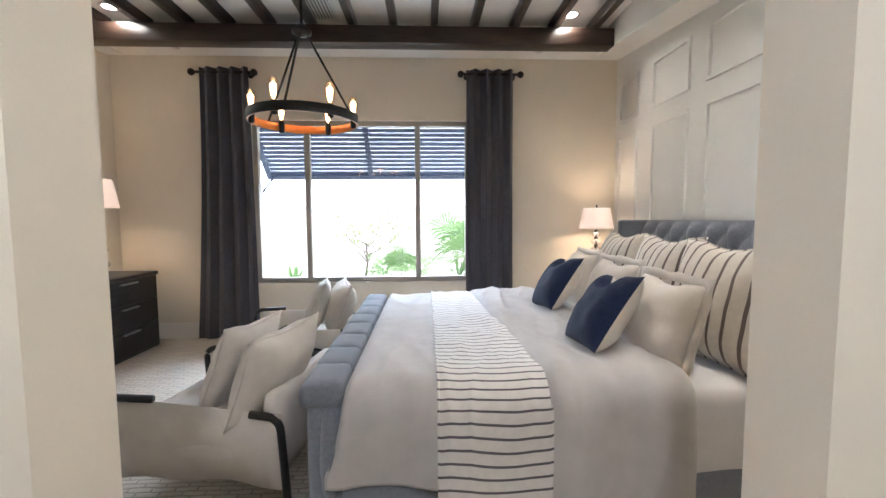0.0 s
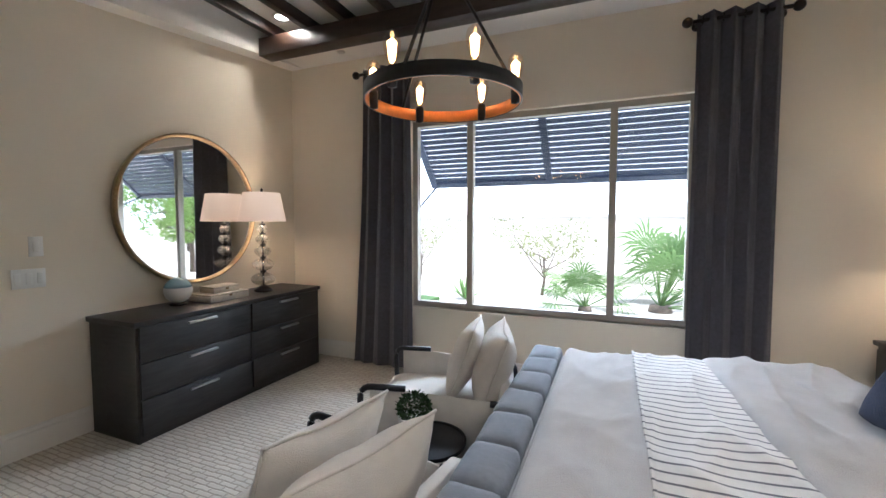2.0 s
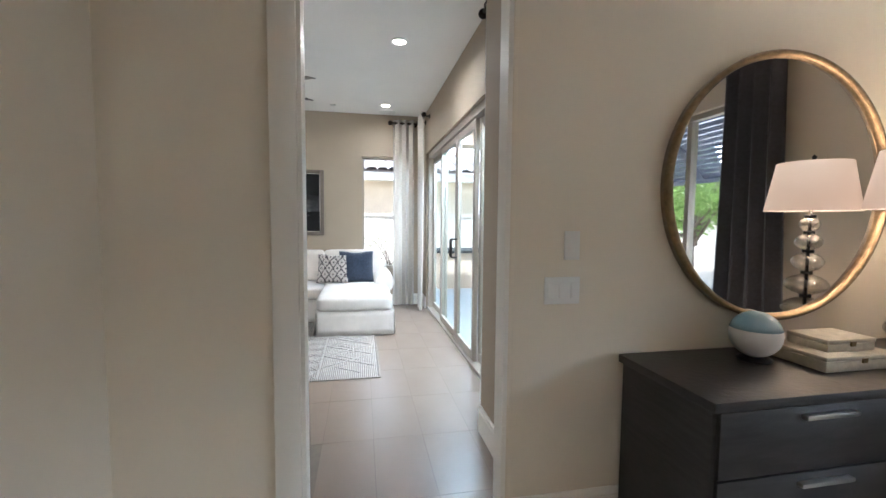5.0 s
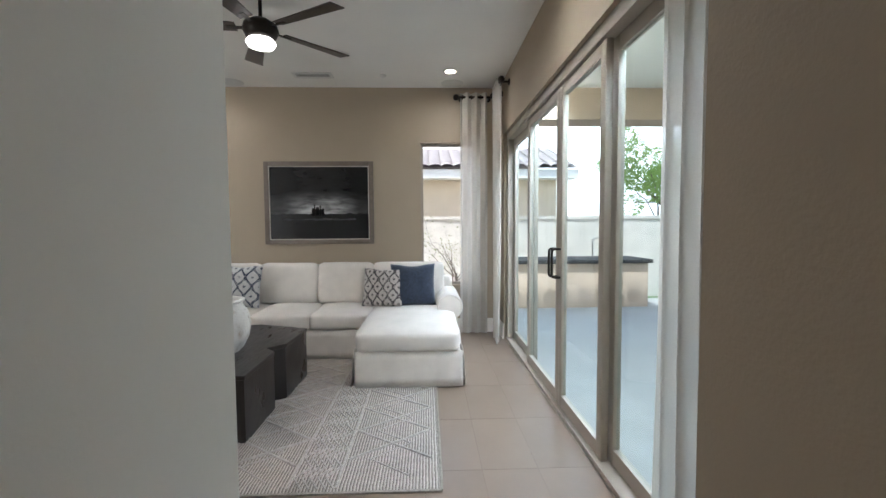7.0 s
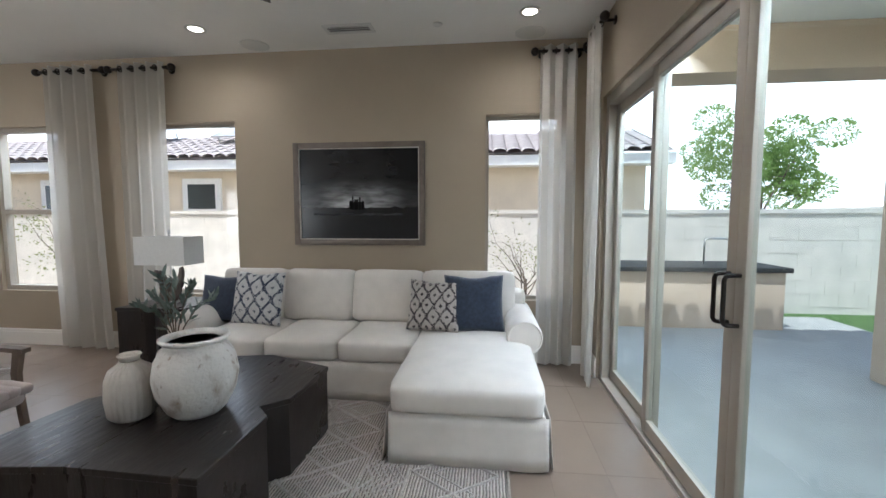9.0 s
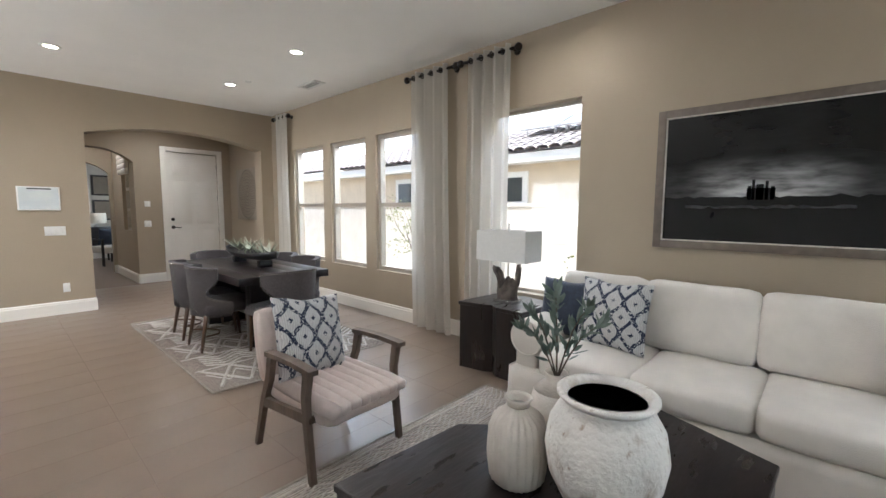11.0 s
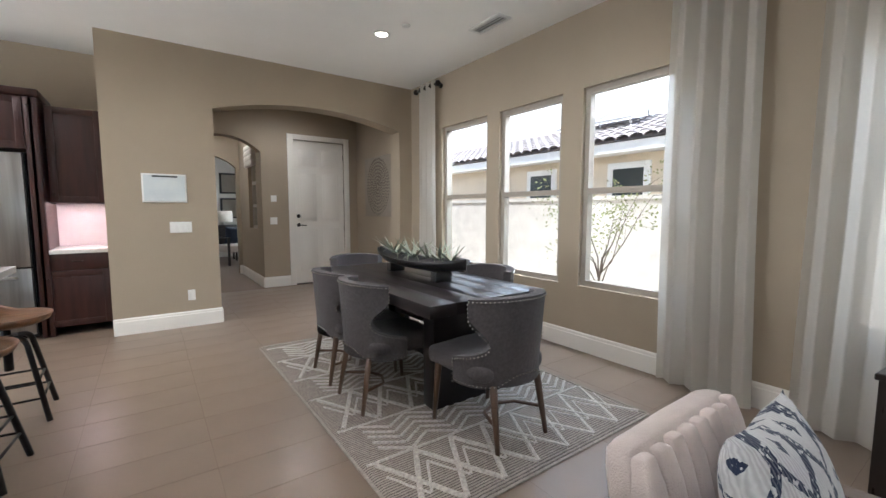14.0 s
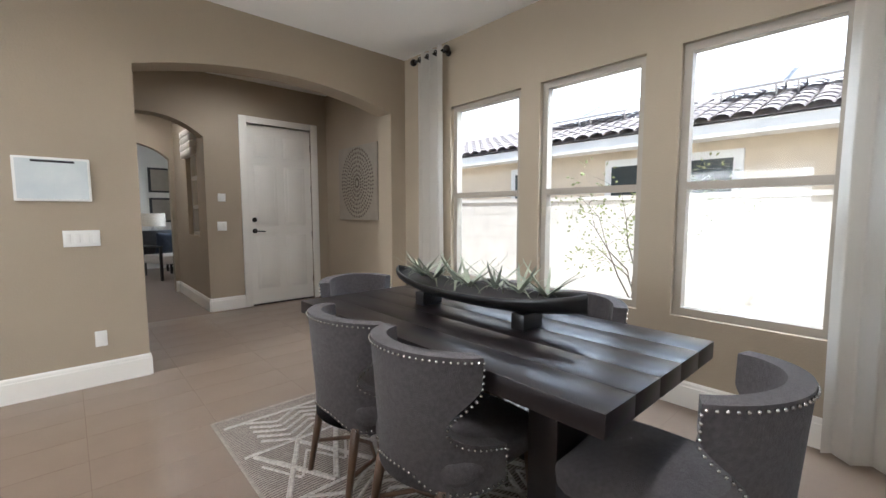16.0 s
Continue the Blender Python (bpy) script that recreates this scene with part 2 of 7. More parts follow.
M = {
    "bed_wall": mat("bedroom paint", (0.76, 0.685, 0.56), 0.75, 0, 0.03, 2, 0.05, 140),
    "panel": mat("panel paint", (0.82, 0.81, 0.77), 0.6, 0, 0.02, 2, 0.05, 90),
    "taupe": mat("taupe wall paint", (0.365, 0.300, 0.218), 0.75, 0, 0.03, 2, 0.15, 90),
    "ceiling": mat("ceiling paint", (0.82, 0.80, 0.76), 0.85, 0, 0.02, 2, 0.12, 110),
    "trim": mat("white trim paint", (0.80, 0.765, 0.70), 0.4, 0, 0.02, 3, 0.03, 40),
    "jamb": mat("off-white wall paint", (0.72, 0.69, 0.63), 0.7, 0, 0.03, 2, 0.05, 140),
    "beam": mat("dark stained beam wood", (0.045, 0.026, 0.018), 0.32, 0, 0.3, 5, 0.25, 40, stretch=(1, 6, 6)),
    "bronze": mat("oil-rubbed bronze", (0.03, 0.024, 0.02), 0.42, 0.7, 0.2, 30),
    "frame_tan": mat("tan vinyl window frame", (0.37, 0.325, 0.265), 0.5, 0, 0.04, 8),
    "glass": glassy("window glass", (0.98, 0.99, 0.985), 0.02),
    "glass_blue": glassy("patio door glass", (0.90, 0.955, 0.955), 0.05),
    "mirror": mat("mirror silver", (0.9, 0.9, 0.9), 0.02, 1.0, 0.0, 1),
    "tile": mat("porcelain floor tile", (0.215, 0.160, 0.118), 0.30, 0, 0.05, 3, 0.03, 30, island=0.02, rvar=0.05),
    "grout": mat("tile grout", (0.190, 0.142, 0.105), 0.6, 0, 0.1, 20),
    "slab": mat("patio concrete", (0.33, 0.325, 0.31), 0.8, 0, 0.08, 3, 0.15, 60),
    "stucco": mat("sand stucco", (0.68, 0.58, 0.44), 0.9, 0, 0.06, 3, 0.4, 70),
    "stucco_tan": mat("tan patio stucco", (0.50, 0.385, 0.29), 0.9, 0, 0.06, 3, 0.4, 70),
    "gravel": mat("desert gravel", (0.60, 0.54, 0.46), 0.95, 0, 0.2, 14, 0.6, 60),
    "lawn": mat("lawn", (0.07, 0.14, 0.03), 0.9, 0, 0.3, 20, 0.6, 80),
    "block": mat("pale block wall", (0.70, 0.65, 0.58), 0.9, 0, 0.08, 4, 0.3, 50, island=0.05),
    "white_ext": mat("white exterior trim", (0.75, 0.74, 0.71), 0.7, 0, 0.03, 3),
    "dark_glass": mat("dark window pane", (0.05, 0.06, 0.06), 0.08, 0, 0.1, 2),
    "roof_tile": mat("grey clay roof tile", (0.44, 0.385, 0.36), 0.85, 0, 0.15, 8, 0.3, 50, island=0.12),
    "shutter": mat("dark blue-grey shutter paint", (0.06, 0.08, 0.14), 0.5, 0, 0.1, 10),
    "sheer": sheer("white linen sheer", (0.68, 0.645, 0.58), 0.42, 0.14),
    "drape": mat("charcoal drape cloth", (0.07, 0.066, 0.078), 0.9, 0, 0.15, 40, 0.3, 300, sheen=0.25),
    "downlight": emitter("downlight glow", (1.0, 0.86, 0.66), 9.0),
    "plastic": mat("white switch plastic", (0.75, 0.74, 0.71), 0.35, 0, 0.01, 5),
    "vent": mat("white vent enamel", (0.66, 0.65, 0.62), 0.5, 0, 0.02, 5),
    "vent_back": mat("grey vent throat", (0.26, 0.25, 0.24), 0.8, 0, 0.1, 5),
    "dark": mat("dark gap", (0.02, 0.02, 0.02), 0.8, 0, 0.1, 5),
    "bark": mat("bark", (0.16, 0.12, 0.09), 0.9, 0, 0.3, 20, 0.6, 40),
    "leaf": sheer("green leaf", (0.22, 0.32, 0.10), 0.45, 0.0),
    "leaf_dry": sheer("olive desert leaf", (0.26, 0.27, 0.13), 0.45, 0.0),
    "palm": sheer("fan palm leaf", (0.17, 0.26, 0.10), 0.4, 0.0),
}


# ---- mesh helpers ----
def quad_box(bm, x0, x1, y0, y1, z0, z1, bevel=0.0, segs=2):
    v = [bm.verts.new((x, y, z)) for x in (x0, x1) for y in (y0, y1) for z in (z0, z1)]
    fs = [bm.faces.new([v[i] for i in f]) for f in ((0, 1, 3, 2), (4, 6, 7, 5), (0, 4, 5, 1), (2, 3, 7, 6), (0, 2, 6, 4), (1, 5, 7, 3))]
    if bevel:
        es = list({e for f in fs for e in f.edges})
        bmesh.ops.bevel(bm, geom=es, offset=bevel, segments=segs, affect="EDGES", profile=0.5)
    return bm


def part(name, bm, material, parent=None, label="", smooth=False, m=None):
    if m is not None:
        bmesh.ops.transform(bm, matrix=m, verts=bm.verts)
    bmesh.ops.recalc_face_normals(bm, faces=bm.faces)
    me = bpy.data.meshes.new(name)
    bm.to_mesh(me)
    bm.free()
    me.materials.append(M[material] if isinstance(material, str) else material)
    if smooth:
        me.shade_smooth()
    ob = new(name, me)
    if parent is not None:
        ob.parent = parent
    if label:
        ob["label"] = label
    return ob


def soft(ob, angle=40):
    ob.data.shade_smooth()
    ob.data.set_sharp_from_angle(angle=radians(angle))
    return ob


def box(name, material, x0, x1, y0, y1, z0, z1, parent=None, label="", bevel=0.0, segs=2):
    ob = part(name, quad_box(bmesh.new(), min(x0, x1), max(x0, x1), min(y0, y1), max(y0, y1), min(z0, z1), max(z0, z1), bevel, segs), material, parent, label)
    return soft(ob) if bevel else ob


def thing(name, label, category, m=None, group="", kind=""):
    ob = new(name)
    ob.empty_display_size = 0.1
    if m is not None:
        ob.matrix_world = m
    return tagged(ob, label, category, group, kind)


def lathe(bm, profile, steps=32, centre=(0, 0, 0), wave=0.0, ribs=0):
    """A turned shape from (radius, height) pairs."""
    cx, cy, cz = centre
    rings = []
    for r, z in profile:
        ring = []
        for i in range(steps):
            a = 2 * math.pi * i / steps
            rr = r * (1 + wave * math.cos(ribs * a)) if ribs else r
            ring.append(bm.verts.new((cx + rr * math.cos(a), cy + rr * math.sin(a), cz + z)))
        rings.append(ring)
    for a, b in zip(rings, rings[1:]):
        for i in range(steps):
            bm.faces.new((a[i], a[(i + 1) % steps], b[(i + 1) % steps], b[i]))
    for ring in (rings[0], rings[-1]) if tuple(profile[0]) != tuple(profile[-1]) else ():
        if (ring[0].co - ring[steps // 2].co).length > 0.004:
            bm.faces.new(ring)
    return bm


def tube(bm, pts, r, steps=10, r1=None):
    """A round bar along points, tapering to r1."""
    pts = [Vector(p) for p in pts]
    rings = []
    for i, p in enumerate(pts):
        d = (pts[min(i + 1, len(pts) - 1)] - pts[max(i - 1, 0)]).normalized()
        s = d.cross(Vector((0, 0, 1)) if abs(d.z) < 0.9 else Vector((1, 0, 0))).normalized()
        u = s.cross(d)
        rr = r if r1 is None else r + (r1 - r) * i / (len(pts) - 1)
        rings.append([bm.verts.new(p + rr * (s * math.cos(2 * math.pi * k / steps) + u * math.sin(2 * math.pi * k / steps))) for k in range(steps)])
    for a, b in zip(rings, rings[1:]):
        for i in range(steps):
            bm.faces.new((a[i], a[(i + 1) % steps], b[(i + 1) % steps], b[i]))
    bm.faces.new(rings[0])
    bm.faces.new(rings[-1])
    return bm


def bent(points, radius=0.05, n=5):
    """Points of a line with its corners rounded."""
    pts = [Vector(p) for p in points]
    out = [pts[0]]
    for a, b, c in zip(pts, pts[1:], pts[2:]):
        d0, d1 = (a - b).normalized(), (c - b).normalized()
        p0, p1 = b + d0 * radius, b + d1 * radius
        for k in range(n + 1):
            t = k / n
            out.append(p0 * (1 - t) ** 2 + b * 2 * t * (1 - t) + p1 * t * t)
    return out + [pts[-1]]


def prism(bm, outline, z0, z1):
    """An upright block over an outline in x and y."""
    lo = [bm.verts.new((x, y, z0)) for x, y in outline]
    hi = [bm.verts.new((x, y, z1)) for x, y in outline]
    n = len(outline)
    for i in range(n):
        bm.faces.new((lo[i], lo[(i + 1) % n], hi[(i + 1) % n], hi[i]))
    bm.faces.new(lo)
    bm.faces.new(hi)
    return bm


def pillow_mesh(bm, w, h, t, n=14, dent=0.0, seed=0, pinch=0.06, sides=(1, -1)):
    """A stuffed cushion standing in x and z, thick in y, with pinched corners and soft creases."""
    for side in sides:
        grid = []
        for i in range(n + 1):
            row = []
            for j in range(n + 1):
                u, v = 2 * i / n - 1, 2 * j / n - 1
                k = max(0.0, (1 - abs(u) ** 2.6) * (1 - abs(v) ** 2.6)) ** 0.55
                x = w / 2 * u * (1 - pinch * (1 - v * v))
                z = h / 2 * v * (1 - pinch * (1 - u * u))
                if dent:
                    z -= dent * h * max(0, v) ** 2 * max(0, 1 - (u / 0.55) ** 2)
                k *= 1 + 0.12 * noise.noise(Vector((u * 2.2 + seed, v * 2.2, side * 3 + seed)))
                row.append(bm.verts.new((x, side * t / 2 * k, z)))
            grid.append(row)
        for i in range(n):
            for j in range(n):
                bm.faces.new((grid[i][j], grid[i + 1][j], grid[i + 1][j + 1], grid[i][j + 1]))
    bmesh.ops.remove_doubles(bm, verts=bm.verts, dist=0.0008)
    return bm


def slab_cushion(bm, x0, x1, y0, y1, z0, z1, crown=0.03, n=10, seed=0, r=0.04):
    """A boxed seat cushion with rounded edges and a crowned top."""
    quad_box(bm, x0, x1, y0, y1, z0, z1)
    bmesh.ops.subdivide_edges(bm, edges=bm.edges[:], cuts=n, use_grid_fill=True)
    cx, cy, cz = (x0 + x1) / 2, (y0 + y1) / 2, (z0 + z1) / 2
    hx, hy, hz = (x1 - x0) / 2, (y1 - y0) / 2, (z1 - z0) / 2
    for v in bm.verts:
        p = v.co - Vector((cx, cy, cz))
        q = Vector((max(-hx + r, min(hx - r, p.x)), max(-hy + r, min(hy - r, p.y)), max(-hz + r, min(hz - r, p.z))))
        d = p - q
        if d.length > 1e-6:
            p = q + d.normalized() * min(r, d.length)
        e = (1 - (p.x / hx) ** 2) * (1 - (p.y / hy) ** 2)
        if p.z > 0:
            p.z += crown * e
        f = 1 - (p.z / hz) ** 2 if abs(p.z) < hz else 0
        p.x += math.copysign(0.012 * f, p.x) if abs(abs(p.x) - hx) < 0.01 else 0
        p.y += math.copysign(0.012 * f, p.y) if abs(abs(p.y) - hy) < 0.01 else 0
        p += 0.006 * noise.noise_vector(Vector((p.x * 5 + seed, p.y * 5, p.z * 5)))
        v.co = p + Vector((cx, cy, cz))
    return bm


def drape_mesh(bm, width, top, bottom, folds, depth, spread=1.0, n=10, rows=14, seed=0, lean=0.0, thick=0.004):
    """A pleated curtain in x and z, hung from z=top; folds in y."""
    cols = folds * n
    grid = []
    for j in range(rows + 1):
        t = j / rows
        z = top + (bottom - top) * t
        row = []
        for i in range(cols + 1):
            s = i / cols
            w = width * (1 + (spread - 1) * t ** 1.5)
            ph = 2 * math.pi * folds * s
            wob = noise.noise(Vector((s * folds * 0.9 + seed, t * 1.5, seed)))
            x = (s - 0.5) * w + lean * t * t + 0.25 * w / folds * 0.25 * math.sin(2 * ph) + 0.014 * wob * t
            y = depth * (1 - 0.25 * t) * math.sin(ph) * (0.85 + 0.3 * wob * t) + 0.02 * wob * t
            row.append(bm.verts.new((x, y, z)))
        grid.append(row)
    for a, b in zip(grid, grid[1:]):
        for i in range(cols):
            bm.faces.new((a[i], a[i + 1], b[i + 1], b[i]))
    return bm


def pieces(name, parent, material, size, places, bevel=0.0, m=None, gap=None):
    """Alike blocks that share one mesh, one object each."""
    w, d, h = size
    bm = quad_box(bmesh.new(), -w / 2, w / 2, -d / 2, d / 2, -h / 2, h / 2)
    me = bpy.data.meshes.new(name)
    bm.to_mesh(me)
    bm.free()
    me.materials.append(M[material])
    for p in places:
        ob = new(name, me)
        ob.parent = parent
        ob.matrix_local = Matrix.Translation(p) if m is None else Matrix.Translation(p) @ m


def structure(ob, label, category=""):
    return tagged(ob, label, category, kind="structure")


def wall(name, label, material, axis, face, back, a0, a1, z0, z1, holes=()):
    """A wall with openings cut through. axis 'x': the faces lie at x = face and back, and it runs along y from a0 to a1.
    Each hole is (from, to, bottom, top)."""
    bm = bmesh.new()
    cuts = sorted({a0, a1, *[h[0] for h in holes], *[h[1] for h in holes]})
    for c0, c1 in zip(cuts, cuts[1:]):
        mid = (c0 + c1) / 2
        spans = sorted((h[2], h[3]) for h in holes if h[0] < mid < h[1])
        z = z0
        for lo, hi in spans + [(z1, z1)]:
            if lo > z + 1e-4:
                f0, f1 = min(face, back), max(face, back)
                if axis == "x":
                    quad_box(bm, f0, f1, c0, c1, z, lo)
                else:
                    quad_box(bm, c0, c1, f0, f1, z, lo)
            z = max(z, hi)
    bmesh.ops.remove_doubles(bm, verts=bm.verts, dist=0.0005)
    dup = [f for f in bm.faces if any(g is not f and set(g.verts) == set(f.verts) for g in f.verts[0].link_faces)]
    bmesh.ops.delete(bm, geom=dup, context="FACES_ONLY")
    return structure(part(name, bm, material), label, "wall")


def arch_fill(name, label, material, axis, f0, f1, a0, a1, spring, apex, top, steps=20):
    """The part of a wall over an arched opening, from its curve up to top."""
    bm = bmesh.new()
    half, rise, mid = (a1 - a0) / 2, apex - spring, (a0 + a1) / 2
    rad = (half * half + rise * rise) / (2 * rise)
    rows = []
    for i in range(steps + 1):
        a = a0 + (a1 - a0) * i / steps
        z = apex - rad + math.sqrt(max(0, rad * rad - (a - mid) ** 2))
        col = []
        for f in (f0, f1):
            for zz in (z, top):
                col.append(bm.verts.new((f, a, zz) if axis == "x" else (a, f, zz)))
        rows.append(col)
    for p, q in zip(rows, rows[1:]):
        for i, j in ((0, 1), (1, 3), (3, 2), (2, 0)):
            bm.faces.new((p[i], p[j], q[j], q[i]))
    bm.faces.new((rows[0][0], rows[0][1], rows[0][3], rows[0][2]))
    bm.faces.new((rows[-1][0], rows[-1][1], rows[-1][3], rows[-1][2]))
    return structure(part(name, bm, material), label, "wall")


def baseboard(runs, height=0.15, name="baseboard", material="trim", label="tall white painted baseboard"):
    """Runs of skirting: (axis, wall face, outward sign, from, to)."""
    for axis, face, sign, a0, a1 in runs:
        bm = bmesh.new()
        prof = [(0, 0), (0.016, 0), (0.016, height - 0.035), (0.012, height - 0.03), (0.011, height - 0.012), (0.005, height), (0, height)]
        ends = []
        for a in (a0, a1):
            ends.append([bm.verts.new((face + sign * d, a, z) if axis == "x" else (a, face + sign * d, z)) for d, z in prof])
        n = len(prof)
        for i in range(n):
            bm.faces.new((ends[0][i], ends[0][(i + 1) % n], ends[1][(i + 1) % n], ends[1][i]))
        bm.faces.new(ends[0])
        bm.faces.new(ends[1])
        structure(part(name, bm, material), label, "baseboard")


# ---- shell: bedroom ----
BW, BE, BS, BN = -3.29, 2.13, 0.52, 4.46      # inner faces of the bedroom
LW, LN, LS = -8.30, 2.36, -6.74               # living room: west, north, south faces
CH = 2.98                                     # ceiling height

floor_bed = structure(box("floor_bedroom", carpet("cream ribbed loop carpet"), BW - 0.09, BE, BS - 0.10, BN, -0.10, 0.0),
                      "cream loop-pile bedroom carpet", "carpet")
wall("wall_bedroom_north", "cream painted bedroom wall with window", "bed_wall", "y", BN, BN + 0.22, BW - 0.2, BE + 0.2, 0, 3.5, [(-1.87, 0.50, 0.60, 2.37)])
wall("wall_bedroom_west", "cream painted bedroom wall with doorway", "bed_wall", "x", BW, BW - 0.10, BS - 0.14, BN, 0, 3.5, [(1.16, 1.985, 0, 2.33)])
wall("wall_bedroom_east", "cream bedroom wall behind the bed", "panel", "x", BE, BE + 0.15, BS - 0.14, BN, 0, 3.5)
wall("wall_bedroom_south", "cream bedroom wall with entry opening", "bed_wall", "y", BS, BS - 0.15, BW, BE, 0, 3.5, [(-0.50, 0.56, 0, 2.40)])

# ceiling: sloped soffits along the sides, a raised tray between, timber beam and slats
def soffit_z(y):
    return 3.03 - 0.112 * (BN - y)


bm = bmesh.new()
for x0, x1 in ((BW - 0.02, -3.13), (1.84, BE + 0.02)):
    vs = [bm.verts.new((x, y, z)) for x in (x0, x1) for y, z in ((BS - 0.02, soffit_z(BS)), (BN + 0.02, soffit_z(BN)), (BN + 0.02, 3.45), (BS - 0.02, 3.45))]
    for f in ((0, 1, 2, 3), (4, 5, 6, 7), (0, 1, 5, 4), (1, 2, 6, 5), (2, 3, 7, 6), (3, 0, 4, 7)):
        bm.faces.new([vs[i] for i in f])
quad_box(bm, -3.13, 1.84, 4.05, BN + 0.02, 3.03, 3.45)
quad_box(bm, -3.13, 1.84, BS - 0.02, 0.9, 2.75, 3.45)
quad_box(bm, BW - 0.02, BE + 0.02, BS - 0.02, BN + 0.02, 3.20, 3.5)
structure(part("ceiling_bedroom", bm, "ceiling"), "white tray ceiling with painted soffit", "ceiling")

beam = thing("ceiling_beam", "dark stained timber beam across the tray ceiling", "beam")
box("timber", "beam", -3.13, 1.82, 3.86, 4.02, 2.94, 3.10, beam, bevel=0.006)
slat = None
for i in range(13):
    x = -2.98 + i * 0.385
    s = thing("ceiling_slat", "dark stained timber slat under the tray ceiling", "slat", pose(x, 0, 0), "slats of the tray ceiling") if slat is None else copy_thing(slat, pose(x, 0, 0))
    if slat is None:
        slat = s
        box("timber", "beam", -0.032, 0.032, 0.92, 4.04, 3.10, 3.20, s, bevel=0.004)

# panelled wall: stiles and rails
bm = bmesh.new()
for a, b in ((4.36, 3.97), (3.71, 3.16), (2.95, 2.40), (2.19, 1.64), (1.43, 0.88)):
    for z0, z1 in ((0.35, 2.17), (2.32, min(2.74, soffit_z(b) - 0.06))):
        for q in ((a - 0.03, a, z0, z1), (b, b + 0.03, z0, z1), (b + 0.03, a - 0.03, z0, z0 + 0.03), (b + 0.03, a - 0.03, z1 - 0.03, z1)):
            quad_box(bm, BE - 0.02, BE, q[0], q[1], q[2], q[3])
structure(part("trim_panel_moulding", bm, "panel"), "painted picture-frame moulding on the panelled wall", "moulding")

# ---- shell: passage between the rooms ----
floor_tile = thing("floor_living", "large beige porcelain floor tiles with thin grout", "floor", kind="structure")
box("grout_bed", "grout", LW, -0.6, -14.2, LN, -0.10, -0.0007, floor_tile)
box("passage_bed", "grout", -4.3, BW - 0.095, 1.06, 2.14, -0.097, -0.003, floor_tile)
wall("wall_passage_north", "taupe passage wall", "taupe", "y", 2.14, LN + 0.15, -4.18, BW - 0.10, 0, CH + 0.3)
wall("wall_passage_south", "taupe passage wall", "jamb", "y", 1.06, 0.92, -3.99, BW - 0.10, 0, CH + 0.3)
wall("wall_living_east", "off-white living room wall beside the passage", "jamb", "x", -4.11, -3.99, -1.4, 1.06, 0, CH + 0.3)
wall("wall_kitchen_north", "taupe kitchen wall", "taupe", "y", -1.4, -1.26, -3.99, -0.6, 0, CH + 0.3)
# the opening belongs to the added kitchen window, out of view
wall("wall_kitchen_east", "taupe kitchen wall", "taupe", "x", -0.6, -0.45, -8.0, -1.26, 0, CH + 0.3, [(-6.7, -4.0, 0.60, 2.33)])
wall("wall_kitchen_south", "taupe wall over the kitchen cabinets", "taupe", "y", -7.66, -7.80, -4.81, -0.6, 0, CH + 0.3)
# hall behind the first step
structure(box("floor_hall", "tile", -2.0, 2.0, -1.25, BS - 0.10, -0.10, -0.002), "beige hall floor tile", "floor")
wall("wall_hall_south", "off-white hall wall", "jamb", "y", -1.25, -1.11 - 0.28, -2.0, 2.0, 0, 2.8)
wall("wall_hall_west", "off-white hall wall", "jamb", "x", -2.0, -2.12, -1.25, BS - 0.15, 0, 2.8)
wall("wall_hall_east", "off-white hall wall", "jamb", "x", 2.0, 2.12, -1.25, BS - 0.15, 0, 2.8)
structure(box("ceiling_hall", "ceiling", -2.1, 2.1, -1.3, BS - 0.15, 2.75, 2.85), "white hall ceiling", "ceiling")

# ---- shell: living room, dining room, foyer ----
WIN = [(-5.97, -5.10), (-4.90, -4.06), (-3.84, -3.04)]   # dining windows, along y
WZ = (0.59, 2.33)
NWIN, FWIN = (-2.05, -1.08), (1.40, 2.10)                # windows beside the picture
wall("wall_living_west", "taupe living room wall with five windows", "taupe", "x", LW, LW - 0.16, -8.9, LN + 0.15, 0, CH + 0.3,
     [(a, b, *WZ) for a, b in WIN] + [(*NWIN, *WZ), (*FWIN, *WZ)])
wall("wall_living_north", "taupe living room wall around the sliding doors", "taupe", "y", LN, LN + 0.15, LW, -4.18, 0, CH + 0.3, [(-7.95, -4.42, 0, 2.36)])
wall("wall_dining_south", "taupe dining room wall beside the arch", "taupe", "y", LS, LS - 0.26, LW, -4.81, 0, CH + 0.3, [(-8.10, -5.78, 0, 2.62)])
arch_fill("wall_dining_arch", "taupe segmental arch to the foyer", "taupe", "y", LS, LS - 0.26, -8.10, -5.78, 2.37, 2.53, 2.62)
wall("wall_cabinet_return", "taupe wall return beside the kitchen cabinets", "taupe", "x", -4.81, -4.93, -7.66, LS - 0.26, 0, CH + 0.3)
wall("wall_foyer_south", "taupe foyer wall with front door", "taupe", "y", -8.69, -8.90, LW, -4.81, 0, CH + 0.3, [(-8.05, -7.17, 0, 2.45), (-6.66, -5.55, 0, 2.52)])
arch_fill("wall_foyer_arch", "taupe arch to the side hall", "taupe", "y", -8.69, -8.90, -6.66, -5.55, 2.20, 2.42, 2.52)
wall("wall_foyer_east", "taupe foyer wall", "taupe", "x", -4.93, -5.05, -8.9, LS - 0.26, 0, CH + 0.3)
wall("wall_side_hall_west", "taupe side hall wall with narrow window", "taupe", "x", -6.66, -6.84, -10.6, -8.90, 0, CH + 0.3, [(-9.75, -9.10, 0.95, 2.30)])
